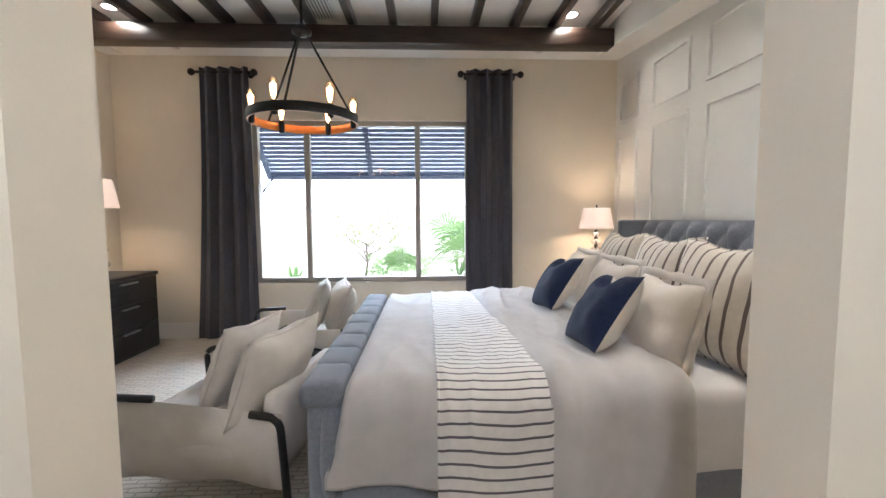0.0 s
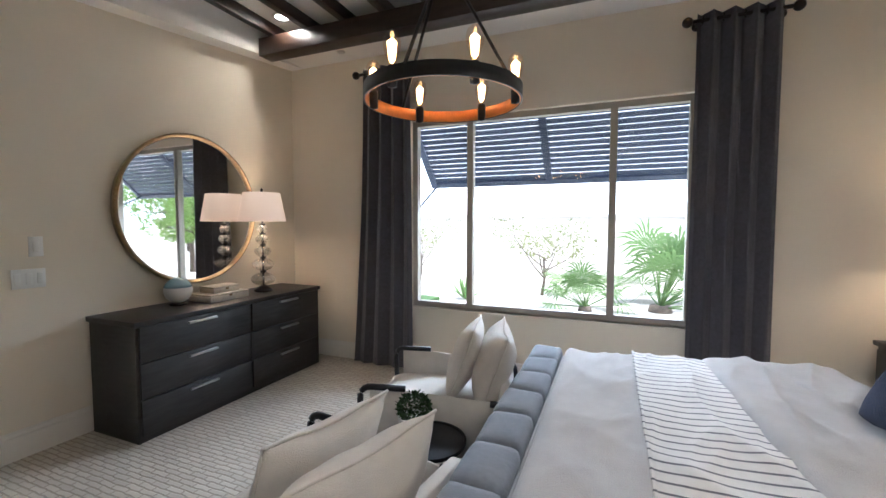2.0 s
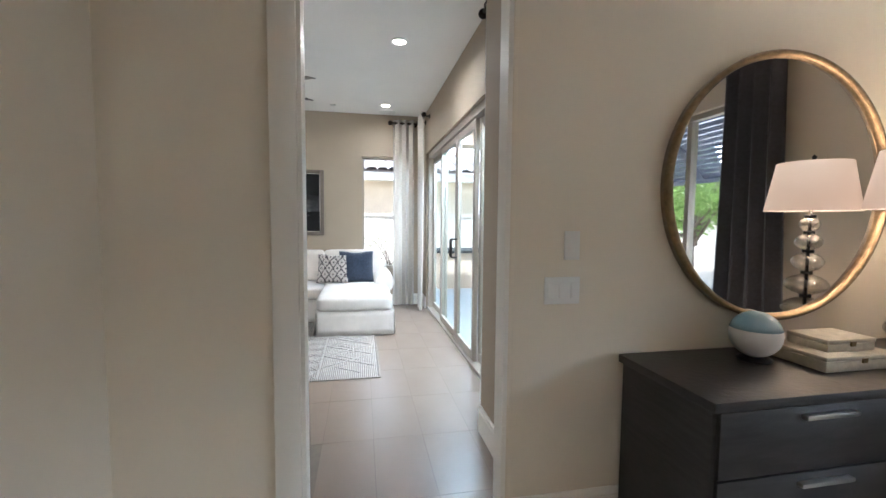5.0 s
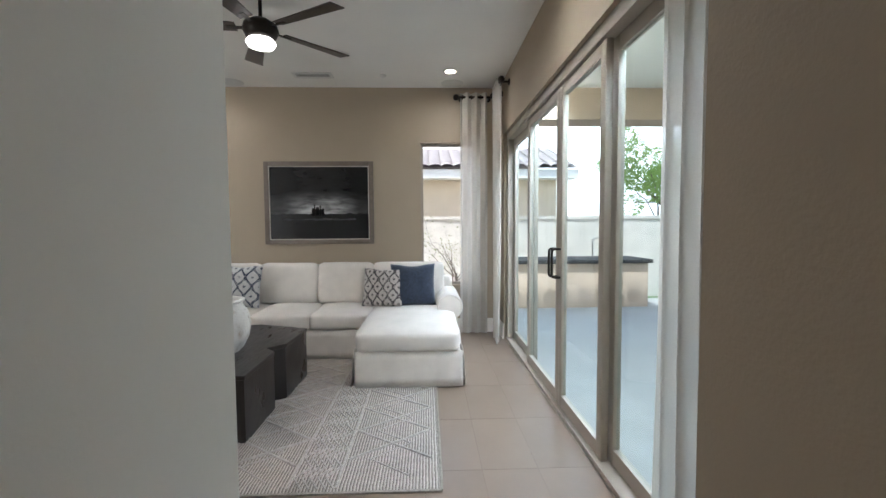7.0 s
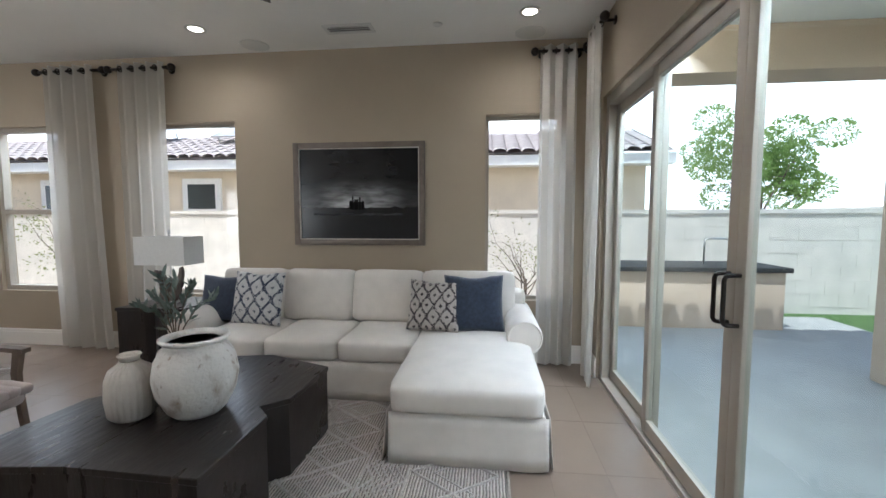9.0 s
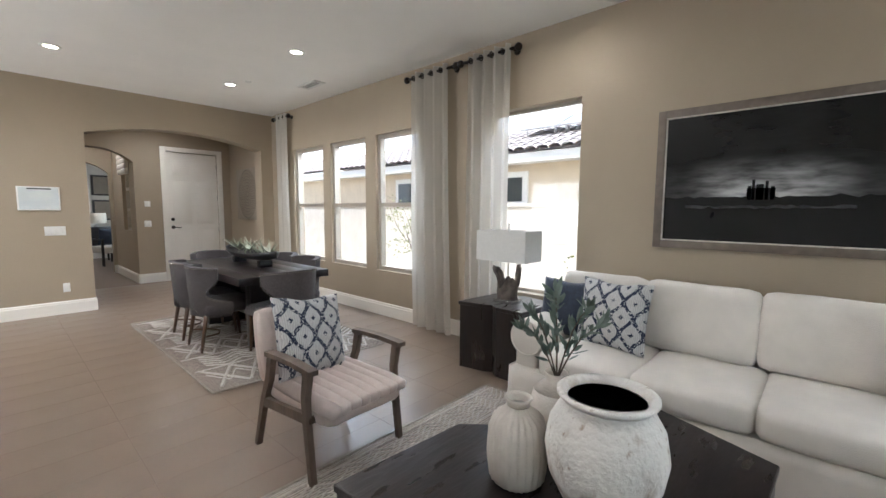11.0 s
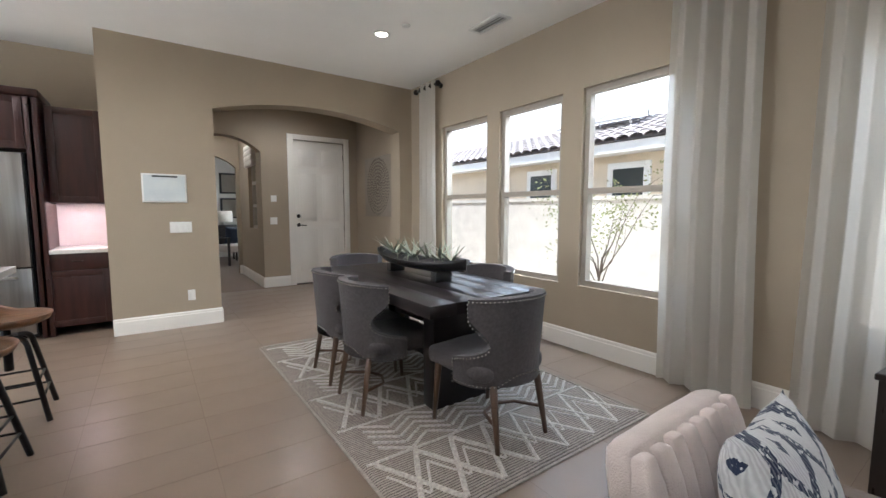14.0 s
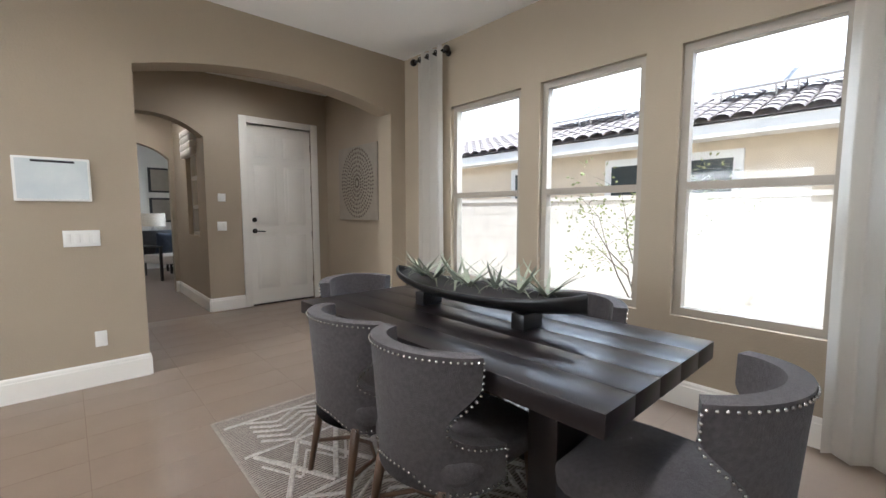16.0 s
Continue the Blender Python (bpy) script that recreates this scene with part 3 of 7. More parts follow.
wall("wall_side_hall_east", "taupe side hall wall", "taupe", "x", -5.45, -5.33, -10.6, -8.90, 0, CH + 0.3)
wall("wall_den_north", "taupe wall with inner arch", "taupe", "y", -10.6, -10.75, -7.6, -4.2, 0, CH + 0.3, [(-6.60, -5.55, 0, 2.44)])
arch_fill("wall_den_arch", "taupe inner arch to the den", "taupe", "y", -10.6, -10.75, -6.60, -5.55, 2.10, 2.32, 2.44)
wall("wall_den_west", "pale den wall with window", "jamb", "x", -7.6, -7.75, -14.2, -10.75, 0, CH + 0.3, [(-13.1, -12.3, 0.7, 2.4)])
wall("wall_den_south", "pale den wall", "jamb", "y", -14.2, -14.35, -7.75, -4.05, 0, CH + 0.3)
wall("wall_den_east", "pale den wall", "jamb", "x", -4.2, -4.05, -14.2, -10.75, 0, CH + 0.3)
structure(box("ceiling_living", "ceiling", LW - 0.1, -0.45, -14.3, LN + 0.1, CH, CH + 0.2), "smooth white painted ceiling", "ceiling")
baseboard([("x", BW, 1, BS, 1.05), ("x", BW, 1, 1.99, BN), ("y", BN, -1, BW, BE), ("x", BE, -1, BS, BN), ("y", BS, 1, BW, -0.56),
           ("y", 2.14, -1, -4.18, BW - 0.10), ("y", 1.06, 1, -4.11, BW - 0.10), ("x", -4.11, -1, -1.4, 1.06),
           ("x", LW, 1, LS, LN), ("y", LS, 1, -5.78, -4.81), ("y", LS, 1, LW, -8.10), ("x", -5.78, -1, LS - 0.26, LS),
           ("y", -8.69, 1, -7.09, -6.66), ("y", -8.69, 1, LW, -8.13), ("x", LW, 1, -8.69, LS - 0.26),
           ("x", -6.66, 1, -10.6, -8.69), ("y", -10.6, 1, -6.66, -6.60), ("y", LN, -1, LW, -7.95)], 0.17)

# ---- windows and doors ----
def window(name, label, axis, plane, a0, a1, z0, z1, bars=(), rails=(), depth=0.06, fw=0.045, sill=0.0, out=-1):
    """A framed window in a wall opening. bars: upright mullions, rails: level bars. out: the outward sign."""
    w = thing(name, label, "window", kind="structure")

    def bx(part_name, material, b0, b1, d0, d1, c0, c1, lab=""):
        lo, hi = plane + out * d0, plane + out * d1
        if axis == "x":
            return box(part_name, material, lo, hi, b0, b1, c0, c1, w, lab)
        return box(part_name, material, b0, b1, lo, hi, c0, c1, w, lab)

    bx("window_frame", "frame_tan", a0, a0 + fw, 0, depth, z0, z1)
    bx("window_frame", "frame_tan", a1 - fw, a1, 0, depth, z0, z1)
    bx("window_frame", "frame_tan", a0 + fw, a1 - fw, 0, depth, z1 - fw, z1)
    bx("window_frame", "frame_tan", a0 + fw, a1 - fw, 0, depth, z0, z0 + fw)
    edges = [a0 + fw]
    for b in bars:
        bx("mullion", "frame_tan", b - 0.028, b + 0.028, -0.004, depth - 0.004, z0 + fw, z1 - fw)
        edges += [b - 0.028, b + 0.028]
    edges.append(a1 - fw)
    for r in rails:
        bx("meeting_rail", "frame_tan", a0 + fw, a1 - fw, -0.006, depth - 0.01, r - 0.025, r + 0.025)
    for e0, e1 in zip(edges[::2], edges[1::2]):
        for c0, c1 in zip([z0 + fw] + [r + 0.025 for r in rails], [r - 0.025 for r in rails] + [z1 - fw]):
            p = bx("pane", "glass", e0, e1, depth * 0.45, depth * 0.45 + 0.005, c0, c1)
            p.visible_shadow = False
    return w


window("window_1", "wide three-light bedroom window with tan frame", "y", BN + 0.05, -1.87, 0.50, 0.60, 2.37, (-1.29, -0.08), (), 0.07, 0.05, out=1)
for i, (a, b) in enumerate(WIN):
    window("window_%d" % (i + 2), "tan-framed single-hung dining window", "x", LW - 0.04, a, b, *WZ, (), (1.44,), 0.07, 0.05)
window("window_5", "tall living room window beside the picture", "x", LW - 0.09, *NWIN, *WZ, (), (), 0.05, 0.03)
window("window_6", "tall living room window beside the curtain", "x", LW - 0.09, *FWIN, *WZ, (), (), 0.05, 0.03)
window("window_7", "narrow side hall window", "x", -6.72, -9.75, -9.10, 0.95, 2.30, (), (1.35, 1.75), 0.06)
window("window_8", "den window in daylight", "x", -7.64, -13.1, -12.3, 0.7, 2.4, (), (1.5,), 0.06)
# unseen window, added so that daylight brightens the kitchen side
window("window_9", "wide unseen kitchen window, added to let in fill light", "x", -0.56, -6.7, -4.0, 0.60, 2.33, (-5.35,), (), 0.06, 0.05, out=1)
structure(box("trim_window_stool", "bed_wall", -1.95, 0.58, BN - 0.012, BN + 0.05, 0.575, 0.60), "painted bedroom window stool", "sill")

# sliding patio doors
slider = thing("door_sliding", "tan metal four-panel sliding patio door, closed", "sliding door", kind="structure")
SY = LN + 0.03
for args in ((-7.95, -7.88, 0, 2.36), (-4.49, -4.42, 0, 2.36)):
    box("door_frame", "frame_tan", args[0], args[1], SY, SY + 0.12, 0.03, 2.36, slider)
box("door_frame", "frame_tan", -7.88, -4.49, SY, SY + 0.12, 2.28, 2.36, slider, bevel=0.004)
box("track", "frame_tan", -7.95, -4.42, SY - 0.01, SY + 0.12, 0.0, 0.03, slider, "tan aluminium sill track")
for k, (x0, x1, d) in enumerate(((-7.88, -6.98, 0.065), (-7.02, -6.10, 0.015), (-6.10, -5.355, 0.015), (-5.385, -4.49, 0.065))):
    leaf = box("door_leaf", "frame_tan", x0, x0 + 0.065, SY + d, SY + d + 0.04, 0.035, 2.275, slider, bevel=0.004)
    box("stile", "frame_tan", x1 - 0.065, x1, SY + d, SY + d + 0.04, 0.035, 2.275, leaf, bevel=0.004)
    box("rail", "frame_tan", x0 + 0.065, x1 - 0.065, SY + d + 0.002, SY + d + 0.038, 2.20, 2.273, leaf)
    box("rail", "frame_tan", x0 + 0.065, x1 - 0.065, SY + d + 0.002, SY + d + 0.038, 0.037, 0.12, leaf)
    g = box("pane", "glass_blue", x0 + 0.065, x1 - 0.065, SY + d + 0.017, SY + d + 0.023, 0.12, 2.20, leaf)
    g.visible_shadow = False
for x in (-6.135, -6.065):
    bm = bmesh.new()
    tube(bm, bent([(x, SY + 0.015, 0.95), (x, SY - 0.045, 0.95), (x, SY - 0.045, 1.15), (x, SY + 0.015, 1.15)], 0.025), 0.009)
    part("pull_handle", bm, "bronze", slider, "dark bronze pull handle", True)

# cased opening to the passage
for y0, y1, z0, z1 in ((1.16, 1.18, 0, 2.31), (1.965, 1.985, 0, 2.31), (1.16, 1.985, 2.31, 2.33)):
    structure(box("trim_door_lining", "trim", BW - 0.10, BW + 0.002, y0, y1, z0, z1), "white door lining", "trim")
structure(box("trim_door_casing", "trim", BW, BW + 0.02, 1.07, 1.165, 0, 2.40, bevel=0.004), "white painted door casing", "trim")
structure(box("trim_corner_bead", "bed_wall", BW, BW + 0.005, 1.985, 2.005, 0.17, 2.35, bevel=0.002), "rounded plaster corner bead", "trim")

# front door
fd = thing("door_front", "white six-panel front door, closed", "front door", kind="structure")
FY = -8.72
box("door_leaf", "trim", -8.05, -7.17, FY - 0.045, FY, 0.015, 2.44, fd)
for x0, x1 in ((-7.96, -7.66), (-7.56, -7.26)):
    for z0, z1 in ((0.22, 0.95), (1.08, 1.90), (2.02, 2.30)):
        f = box("panel", "trim", x0, x1, FY, FY + 0.008, z0, z1, fd, bevel=0.006)
        box("raised_field", "trim", x0 + 0.045, x1 - 0.045, FY + 0.008, FY + 0.016, z0 + 0.045, z1 - 0.045, f, bevel=0.006)
for z in (1.02, 1.17):
    bm = lathe(bmesh.new(), [(0.0, 0), (0.03, 0), (0.033, 0.008), (0.028, 0.016), (0.0, 0.018)], 20)
    part("rosette", bm, "bronze", fd, "dark bronze lock rosette", True, pose(-7.24, FY, z, -90))
bm = tube(bmesh.new(), bent([(-7.24, FY + 0.01, 1.02), (-7.24, FY + 0.055, 1.02), (-7.36, FY + 0.06, 1.01)], 0.02), 0.009)
part("lever", bm, "bronze", fd, "dark bronze door lever", True)
for z in (0.3, 0.95, 1.6, 2.2):
    box("hinge", "bronze", -8.075, -8.045, FY - 0.01, FY + 0.012, z - 0.045, z + 0.045, fd, "dark bronze hinge")
box("threshold", "dark", -8.05, -7.17, FY - 0.05, FY + 0.03, 0.0, 0.013, fd)
for x0, x1, z0, z1 in ((-7.17, -7.075, 0, 2.53), (-8.145, -8.05, 0, 2.53), (-8.05, -7.17, 2.445, 2.53)):
    structure(box("trim_front_door_casing", "trim", x0, x1, -8.69, -8.67, z0, z1, bevel=0.004), "white front door casing", "trim")
structure(box("wall_porch", "stucco", -8.6, -6.9, -9.0, -8.95, -0.1, 3.0), "stucco porch wall behind the front door", "wall")

# ---- floor tiles ----
TX, TY = 0.59, 0.305
spots, far_spots = [], []
for i in range(-16, 14):
    for j in range(-50, 12):
        x, y = TILE_X + (i + 0.5) * TX, TILE_Y + (j + 0.5) * TY
        if LW + TX / 2 - 0.06 < x < -3.1 and -8.6 < y < LN - TY / 2 + 0.02 and not (x > -4.16 and y > -1.6):
            spots.append((x, y, -0.009))
spots.sort(key=lambda p: abs(p[0] + 6.0) + 0.8 * abs(p[1] + 1.2))
pieces("floor_tile", floor_tile, "tile", (TX - 0.0025, TY - 0.0025, 0.018), spots[:300])
bm = bmesh.new()
for x, y, z in spots[300:]:
    quad_box(bm, x - TX / 2 + 0.002, x + TX / 2 - 0.002, y - TY / 2 + 0.002, y + TY / 2 - 0.002, -0.018, 0)
for j in range(4):
    for i in range(2):
        x, y = -4.19 + i * TX, 1.155 + j * TY
        x1 = min(x + TX - 0.004, BW - 0.098)
        quad_box(bm, max(x, -4.27), x1, max(y, 1.07), min(y + TY - 0.004, 2.13), -0.018, 0)
rest = part("floor_tile_rest", bm, "tile", floor_tile)
rest["kind"] = "stuff"
bm = bmesh.new()
quad_box(bm, -8.2, -0.61, -14.1, -8.62, -0.012, -0.0015)
quad_box(bm, -3.1 + 0.4, -0.61, -8.0, -1.41, -0.012, -0.0015)
rest = part("floor_tile_plain", bm, "tile", floor_tile)

# ---- outdoors ----
# bright hazy sky low over the horizon
bm = bmesh.new()
ring0 = [bm.verts.new((160 * math.cos(k * math.pi / 32), 160 * math.sin(k * math.pi / 32), -2)) for k in range(64)]
ring1 = [bm.verts.new((160 * math.cos(k * math.pi / 32), 160 * math.sin(k * math.pi / 32), 85)) for k in range(64)]
for k in range(64):
    bm.faces.new((ring0[k], ring0[(k + 1) % 64], ring1[(k + 1) % 64], ring1[k]))
structure(part("backdrop", bm, emitter("hazy sky", (0.95, 0.98, 1.0), 0.8)), "bright hazy desert sky", "sky")
structure(box("ground", "gravel", -400, 400, -400, 400, -0.9, -0.16), "pale desert gravel ground", "ground")
structure(box("patio", "slab", -10.6, -3.6, LN + 0.15, 6.1, -0.16, -0.02), "pale concrete patio slab", "patio")
bm = prism(bmesh.new(), [(-14, 6.15), (-10.8, 5.4), (-10.65, 6.15), (-3.6, 6.2), (-3.3, 8.6), (-8, 9.6), (-14, 9.0)], -0.16, -0.06)
structure(part("lawn", bm, "lawn"), "green lawn beyond the patio", "lawn")
column = thing("patio_column", "square tan stucco patio column", "column")
box("shaft", "stucco_tan", -8.20, -7.86, 4.70, 5.04, -0.02, 2.75, column, bevel=0.02)
structure(box("patio_beam_north", "stucco_tan", -8.20, -2.0, 4.70, 5.04, 2.52, 3.1), "tan stucco patio beam", "beam")
structure(box("patio_beam_west", "stucco_tan", -8.20, -7.86, LN + 0.15, 4.70, 2.50, 3.1), "tan stucco patio beam", "beam")
structure(box("ceiling_patio", "ceiling", -8.65, -3.39, LN + 0.15, 5.2, 2.85, 3.0), "white patio ceiling", "ceiling")
# roof stops at -0.3 so sun falls through the added kitchen window
structure(box("roof_slab", "roof_tile", -8.67, -0.3, -9.3, -1.4, 3.52, 3.7), "house roof above the kitchen and dining room", "roof")
structure(box("roof_slab_north", "roof_tile", -8.67, 2.6, -1.4, 5.4, 3.52, 3.7), "house roof above the bedroom and living room", "roof")
bm = bmesh.new()
for k in range(52):
    tube(bm, [(-8.71, -9.2 + 0.28 * k, 3.69), (-8.45, -9.2 + 0.28 * k, 3.72)], 0.12, 10)
tagged(part("eave_tiles", bm, "roof_tile"), "barrel tiles along the eave", "roof tiles", kind="structure")
# roof overhang over the west windows
structure(box("eave", "stucco_tan", -8.67, -8.48, -9.2, 5.4, 3.30, 3.5), "tan stucco eave", "eave")

# block walls of the yard
yard = thing("block_wall_north", "pale concrete block garden wall", "garden wall", kind="structure")
bm = bmesh.new()
rng = random.Random(3)
for k in range(9):
    z0 = -0.16 + k * 0.2
    x = -30.0 + (0.2 if k % 2 else 0.0)
    while x < 12:
        quad_box(bm, x + 0.004, x + 0.396, 13.0, 13.18 + rng.uniform(-0.003, 0.003), z0 + 0.004, z0 + 0.196)
        x += 0.4
quad_box(bm, -30, 12, 13.004, 13.16, -0.16, 1.62)
quad_box(bm, -30, 12, 12.97, 13.2, 1.64, 1.71)
o = part("block_courses", bm, "block", yard)
o["kind"] = "stuff"
yw = thing("block_wall_west", "pale concrete block side-yard wall", "garden wall", kind="structure")
bm = bmesh.new()
for k in range(8):
    z0 = -0.16 + k * 0.2
    y = -16.0 + (0.2 if k % 2 else 0.0)
    while y < 13:
        quad_box(bm, -11.18, -11.0 + rng.uniform(-0.003, 0.003), y + 0.004, y + 0.396, z0 + 0.004, z0 + 0.196)
        y += 0.4
quad_box(bm, -11.16, -11.004, -16, 13, -0.16, 1.42)
quad_box(bm, -11.2, -10.98, -16, 13, 1.44, 1.50)
o = part("block_courses", bm, "block", yw)
o["kind"] = "stuff"

# neighbour's house
nb = thing("neighbour_house", "sand stucco house with grey barrel-tile roof", "house")
NX = -13.2
box("wall", "stucco", NX - 6, NX, -16, 4.6, -0.16, 2.60, nb)
box("fascia", "white_ext", NX - 0.1, NX + 0.42, -16.4, 5.0, 2.42, 2.62, nb, "white painted fascia and soffit")
for y in (-8.6, -6.3, -5.0, -2.75, -1.75, 0.4):
    w = box("window", "white_ext", NX, NX + 0.06, y - 0.46, y + 0.46, 1.45, 2.26, nb, "white-trimmed dark window")
    box("pane", "dark_glass", NX + 0.05, NX + 0.066, y - 0.33, y + 0.33, 1.58, 2.13, w)
# barrel tiles: rows of half round tiles running up the slope
bm = bmesh.new()
slope, run = math.radians(20), 4.2
for k in range(8):
    s0, s1 = k * 0.30, k * 0.30 + 0.34
    y = -16.4
    while y < 4.75:
        segs = 6
        prev = None
        for q in range(segs + 1):
            a = math.pi * q / segs
            yy, hh = y + 0.14 - 0.14 * math.cos(a), 0.075 * math.sin(a)
            lift = 0.022
            p0 = bm.verts.new((NX + 0.5 - s0 * math.cos(slope), yy, 2.64 + s0 * math.sin(slope) + hh + lift))
            p1 = bm.verts.new((NX + 0.5 - s1 * math.cos(slope), yy, 2.64 + s1 * math.sin(slope) + hh))
            if prev:
                bm.faces.new((prev[0], p0, p1, prev[1]))
            prev = (p0, p1)
        y += 0.28
roof = part("roof", bm, "roof_tile", nb, "grey-brown barrel roof tiles", True)
roof["kind"] = "stuff"
bm = bmesh.new()
vs = [bm.verts.new(p) for p in ((NX + 0.46, -16.4, 2.64), (NX + 0.46, 5.0, 2.64), (NX - 1.8, 5.0, 3.46), (NX - 1.8, -16.4, 3.46), (NX - 6, 5.0, 2.5), (NX - 6, -16.4, 2.5))]
bm.faces.new((vs[0], vs[1], vs[2], vs[3]))
bm.faces.new((vs[3], vs[2], vs[4], vs[5]))
part("roof_deck", bm, "roof_tile", nb)


# ---- curtains ----
def curtain(label, m, width, top, folds, depth, material, spread=1.0, lean=0.0, seed=0, bottom=0.015, grommets=True, group=""):
    c = thing("curtain", label, "curtain", m, group)
    part("cloth", drape_mesh(bmesh.new(), width, top + 0.05, bottom, folds, depth, spread, seed=seed, lean=lean), material, c, smooth=True)
    if grommets:
        for i in range(2 * folds):
            x = (-0.5 + (i + 0.5) / (2 * folds)) * width
            bm = bmesh.new()
            lathe(bm, [(0.020, -0.003), (0.030, -0.004), (0.030, 0.004), (0.020, 0.003), (0.020, -0.003)], 14)
            part("grommet", bm, "bronze", c, "dark bronze grommet", True, pose(x, 0, top, 0, 90, 90 * 0))
    return c


def rod(label, axis, a0, a1, fixed, z, wall_face, group="curtain rods"):
    r = thing("curtain_rod", label, "curtain rod", None, group)

    def at(a, f=fixed, zz=z):
        return (f, a, zz) if axis == "y" else (a, f, zz)

    part("pole", tube(bmesh.new(), [at(a0), at(a1)], 0.014), "bronze", r, smooth=True)
    for a, s in ((a0, -1), (a1, 1)):
        bm = bmesh.new()
        bmesh.ops.create_uvsphere(bm, u_segments=14, v_segments=10, radius=0.036)
        part("finial", bm, "bronze", r, "", True, Matrix.Translation(at(a + s * 0.03)))
    for a in (a0 + 0.04, a1 - 0.04):
        part("bracket", tube(bmesh.new(), [at(a), at(a, wall_face)], 0.011), "bronze", r, smooth=True)
        part("bracket_plate", tube(bmesh.new(), [at(a, wall_face + math.copysign(0.012, fixed - wall_face)), at(a, wall_face)], 0.032, 14), "bronze", r, smooth=True)
    return r


rod("short bronze bedroom curtain rod with ball finials", "x", -2.38, -1.80, BN - 0.10, 2.83, BN)
rod("short bronze bedroom curtain rod with ball finials", "x", 0.42, 1.00, BN - 0.10, 2.83, BN)
curtain("charcoal grommet-top bedroom drape pooling to the carpet", pose(-2.08, BN - 0.10, 0), 0.50, 2.83, 4, 0.045, "drape", 1.35, -0.04, 2, group="bedroom drapes")
curtain("charcoal grommet-top bedroom drape beside the bed", pose(0.70, BN - 0.10, 0), 0.50, 2.83, 4, 0.045, "drape", 1.05, 0.0, 5, group="bedroom drapes")
RX = LW + 0.10
rod("bronze rod with ball finials over the dining windows", "y", -3.10, -2.42, RX, 2.84, LW)
rod("bronze rod with ball finials beside the picture", "y", -2.30, -1.68, RX, 2.84, LW)
rod("bronze rod with ball finials in the dining corner", "y", -6.42, -5.96, RX, 2.86, LW)
rod("bronze rod with ball finials in the living corner", "y", 1.86, 2.26, RX, 2.84, LW)
rod("bronze rod with ball finials over the sliding doors", "x", -8.10, -7.62, LN - 0.10, 2.84, LN)
rod("bronze rod with ball finials over the sliding doors", "x", -4.64, -4.24, LN - 0.10, 2.84, LN)
G = "white sheer curtains"
curtain("white linen grommet sheer reaching the floor", pose(RX, -2.78, 0, 0, 0, 90), 0.55, 2.84, 4, 0.05, "sheer", 1.12, 0.03, 1, group=G)
curtain("white linen grommet sheer beside a tall window", pose(RX, -1.98, 0, 0, 0, 90), 0.50, 2.84, 4, 0.05, "sheer", 1.05, -0.02, 7, group=G)
curtain("narrow white linen sheer in the dining corner", pose(RX, -6.18, 0, 0, 0, 90), 0.38, 2.86, 3, 0.05, "sheer", 1.05, 0, 9, group=G)
curtain("white linen sheer beside the tall corner window", pose(RX, 2.04, 0, 0, 0, 90), 0.32, 2.84, 3, 0.045, "sheer", 1.05, 0, 11, group=G)
curtain("white linen sheer at the end of the patio doors", pose(-7.86, LN - 0.10, 0), 0.36, 2.84, 3, 0.045, "sheer", 1.05, 0, 13, group=G)
curtain("white linen sheer at the near end of the patio doors", pose(-4.44, LN - 0.10, 0), 0.27, 2.84, 3, 0.035, "sheer", 1.0, 0, 15, group=G)


# ---- ceiling fittings ----
first = {}
WARM = (1.0, 0.84, 0.64)


def downlight(x, y, z, power=DOWN, color=(1.0, 0.93, 0.84)):
    if "dl" not in first:
        d = thing("downlight", "round recessed ceiling downlight, lit; some are added fill", "ceiling light", pose(x, y, z), "recessed downlights")
        part("trim_ring", lathe(bmesh.new(), [(0.055, 0.0), (0.085, -0.001), (0.085, -0.006), (0.06, -0.008), (0.055, 0.0)], 28), "vent", d, smooth=True)
        part("lens", lathe(bmesh.new(), [(0.0, -0.002), (0.056, -0.002), (0.056, -0.004), (0.0, -0.004)], 24), "downlight", d)
        first["dl"] = d
    else:
        copy_thing(first["dl"], pose(x, y, z))
    lamp("downlight_or_fill_beam", "SPOT", pose(x, y, z - 0.02), power, color, spot=172, radius=0.06)


for x, y in ((-7.76, -1.06), (-7.76, 1.74)):
    downlight(x, y, CH, DOWN * 0.45)
# the foyer and den ones are added to brighten those rooms
for x, y in ((-7.12, -3.62), (-7.10, -5.30), (-5.6, 1.74), (-5.4, -3.62), (-5.4, -5.3), (-5.3, -1.06), (-6.9, -7.85), (-6.1, -9.8), (-6.0, -12.2)):
    downlight(x, y, CH)
# kitchen downlights out of view, added to brighten that side
for x, y in ((-3.7, -6.2), (-3.7, -3.6), (-2.1, -6.2), (-2.1, -3.6)):
    downlight(x, y, CH, DOWN * 1.0)
for x, y in ((-2.79, 3.80), (1.38, 3.82)):
    downlight(x, y, 3.20, DOWN * 0.3, WARM)
# three unseen ones, added as fill for the bedroom walls
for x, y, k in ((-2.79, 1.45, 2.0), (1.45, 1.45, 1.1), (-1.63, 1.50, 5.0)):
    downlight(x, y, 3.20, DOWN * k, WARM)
# unseen hall downlight, added to lift the dark entry jambs
downlight(0.0, -0.7, 2.75, DOWN * 1.3)


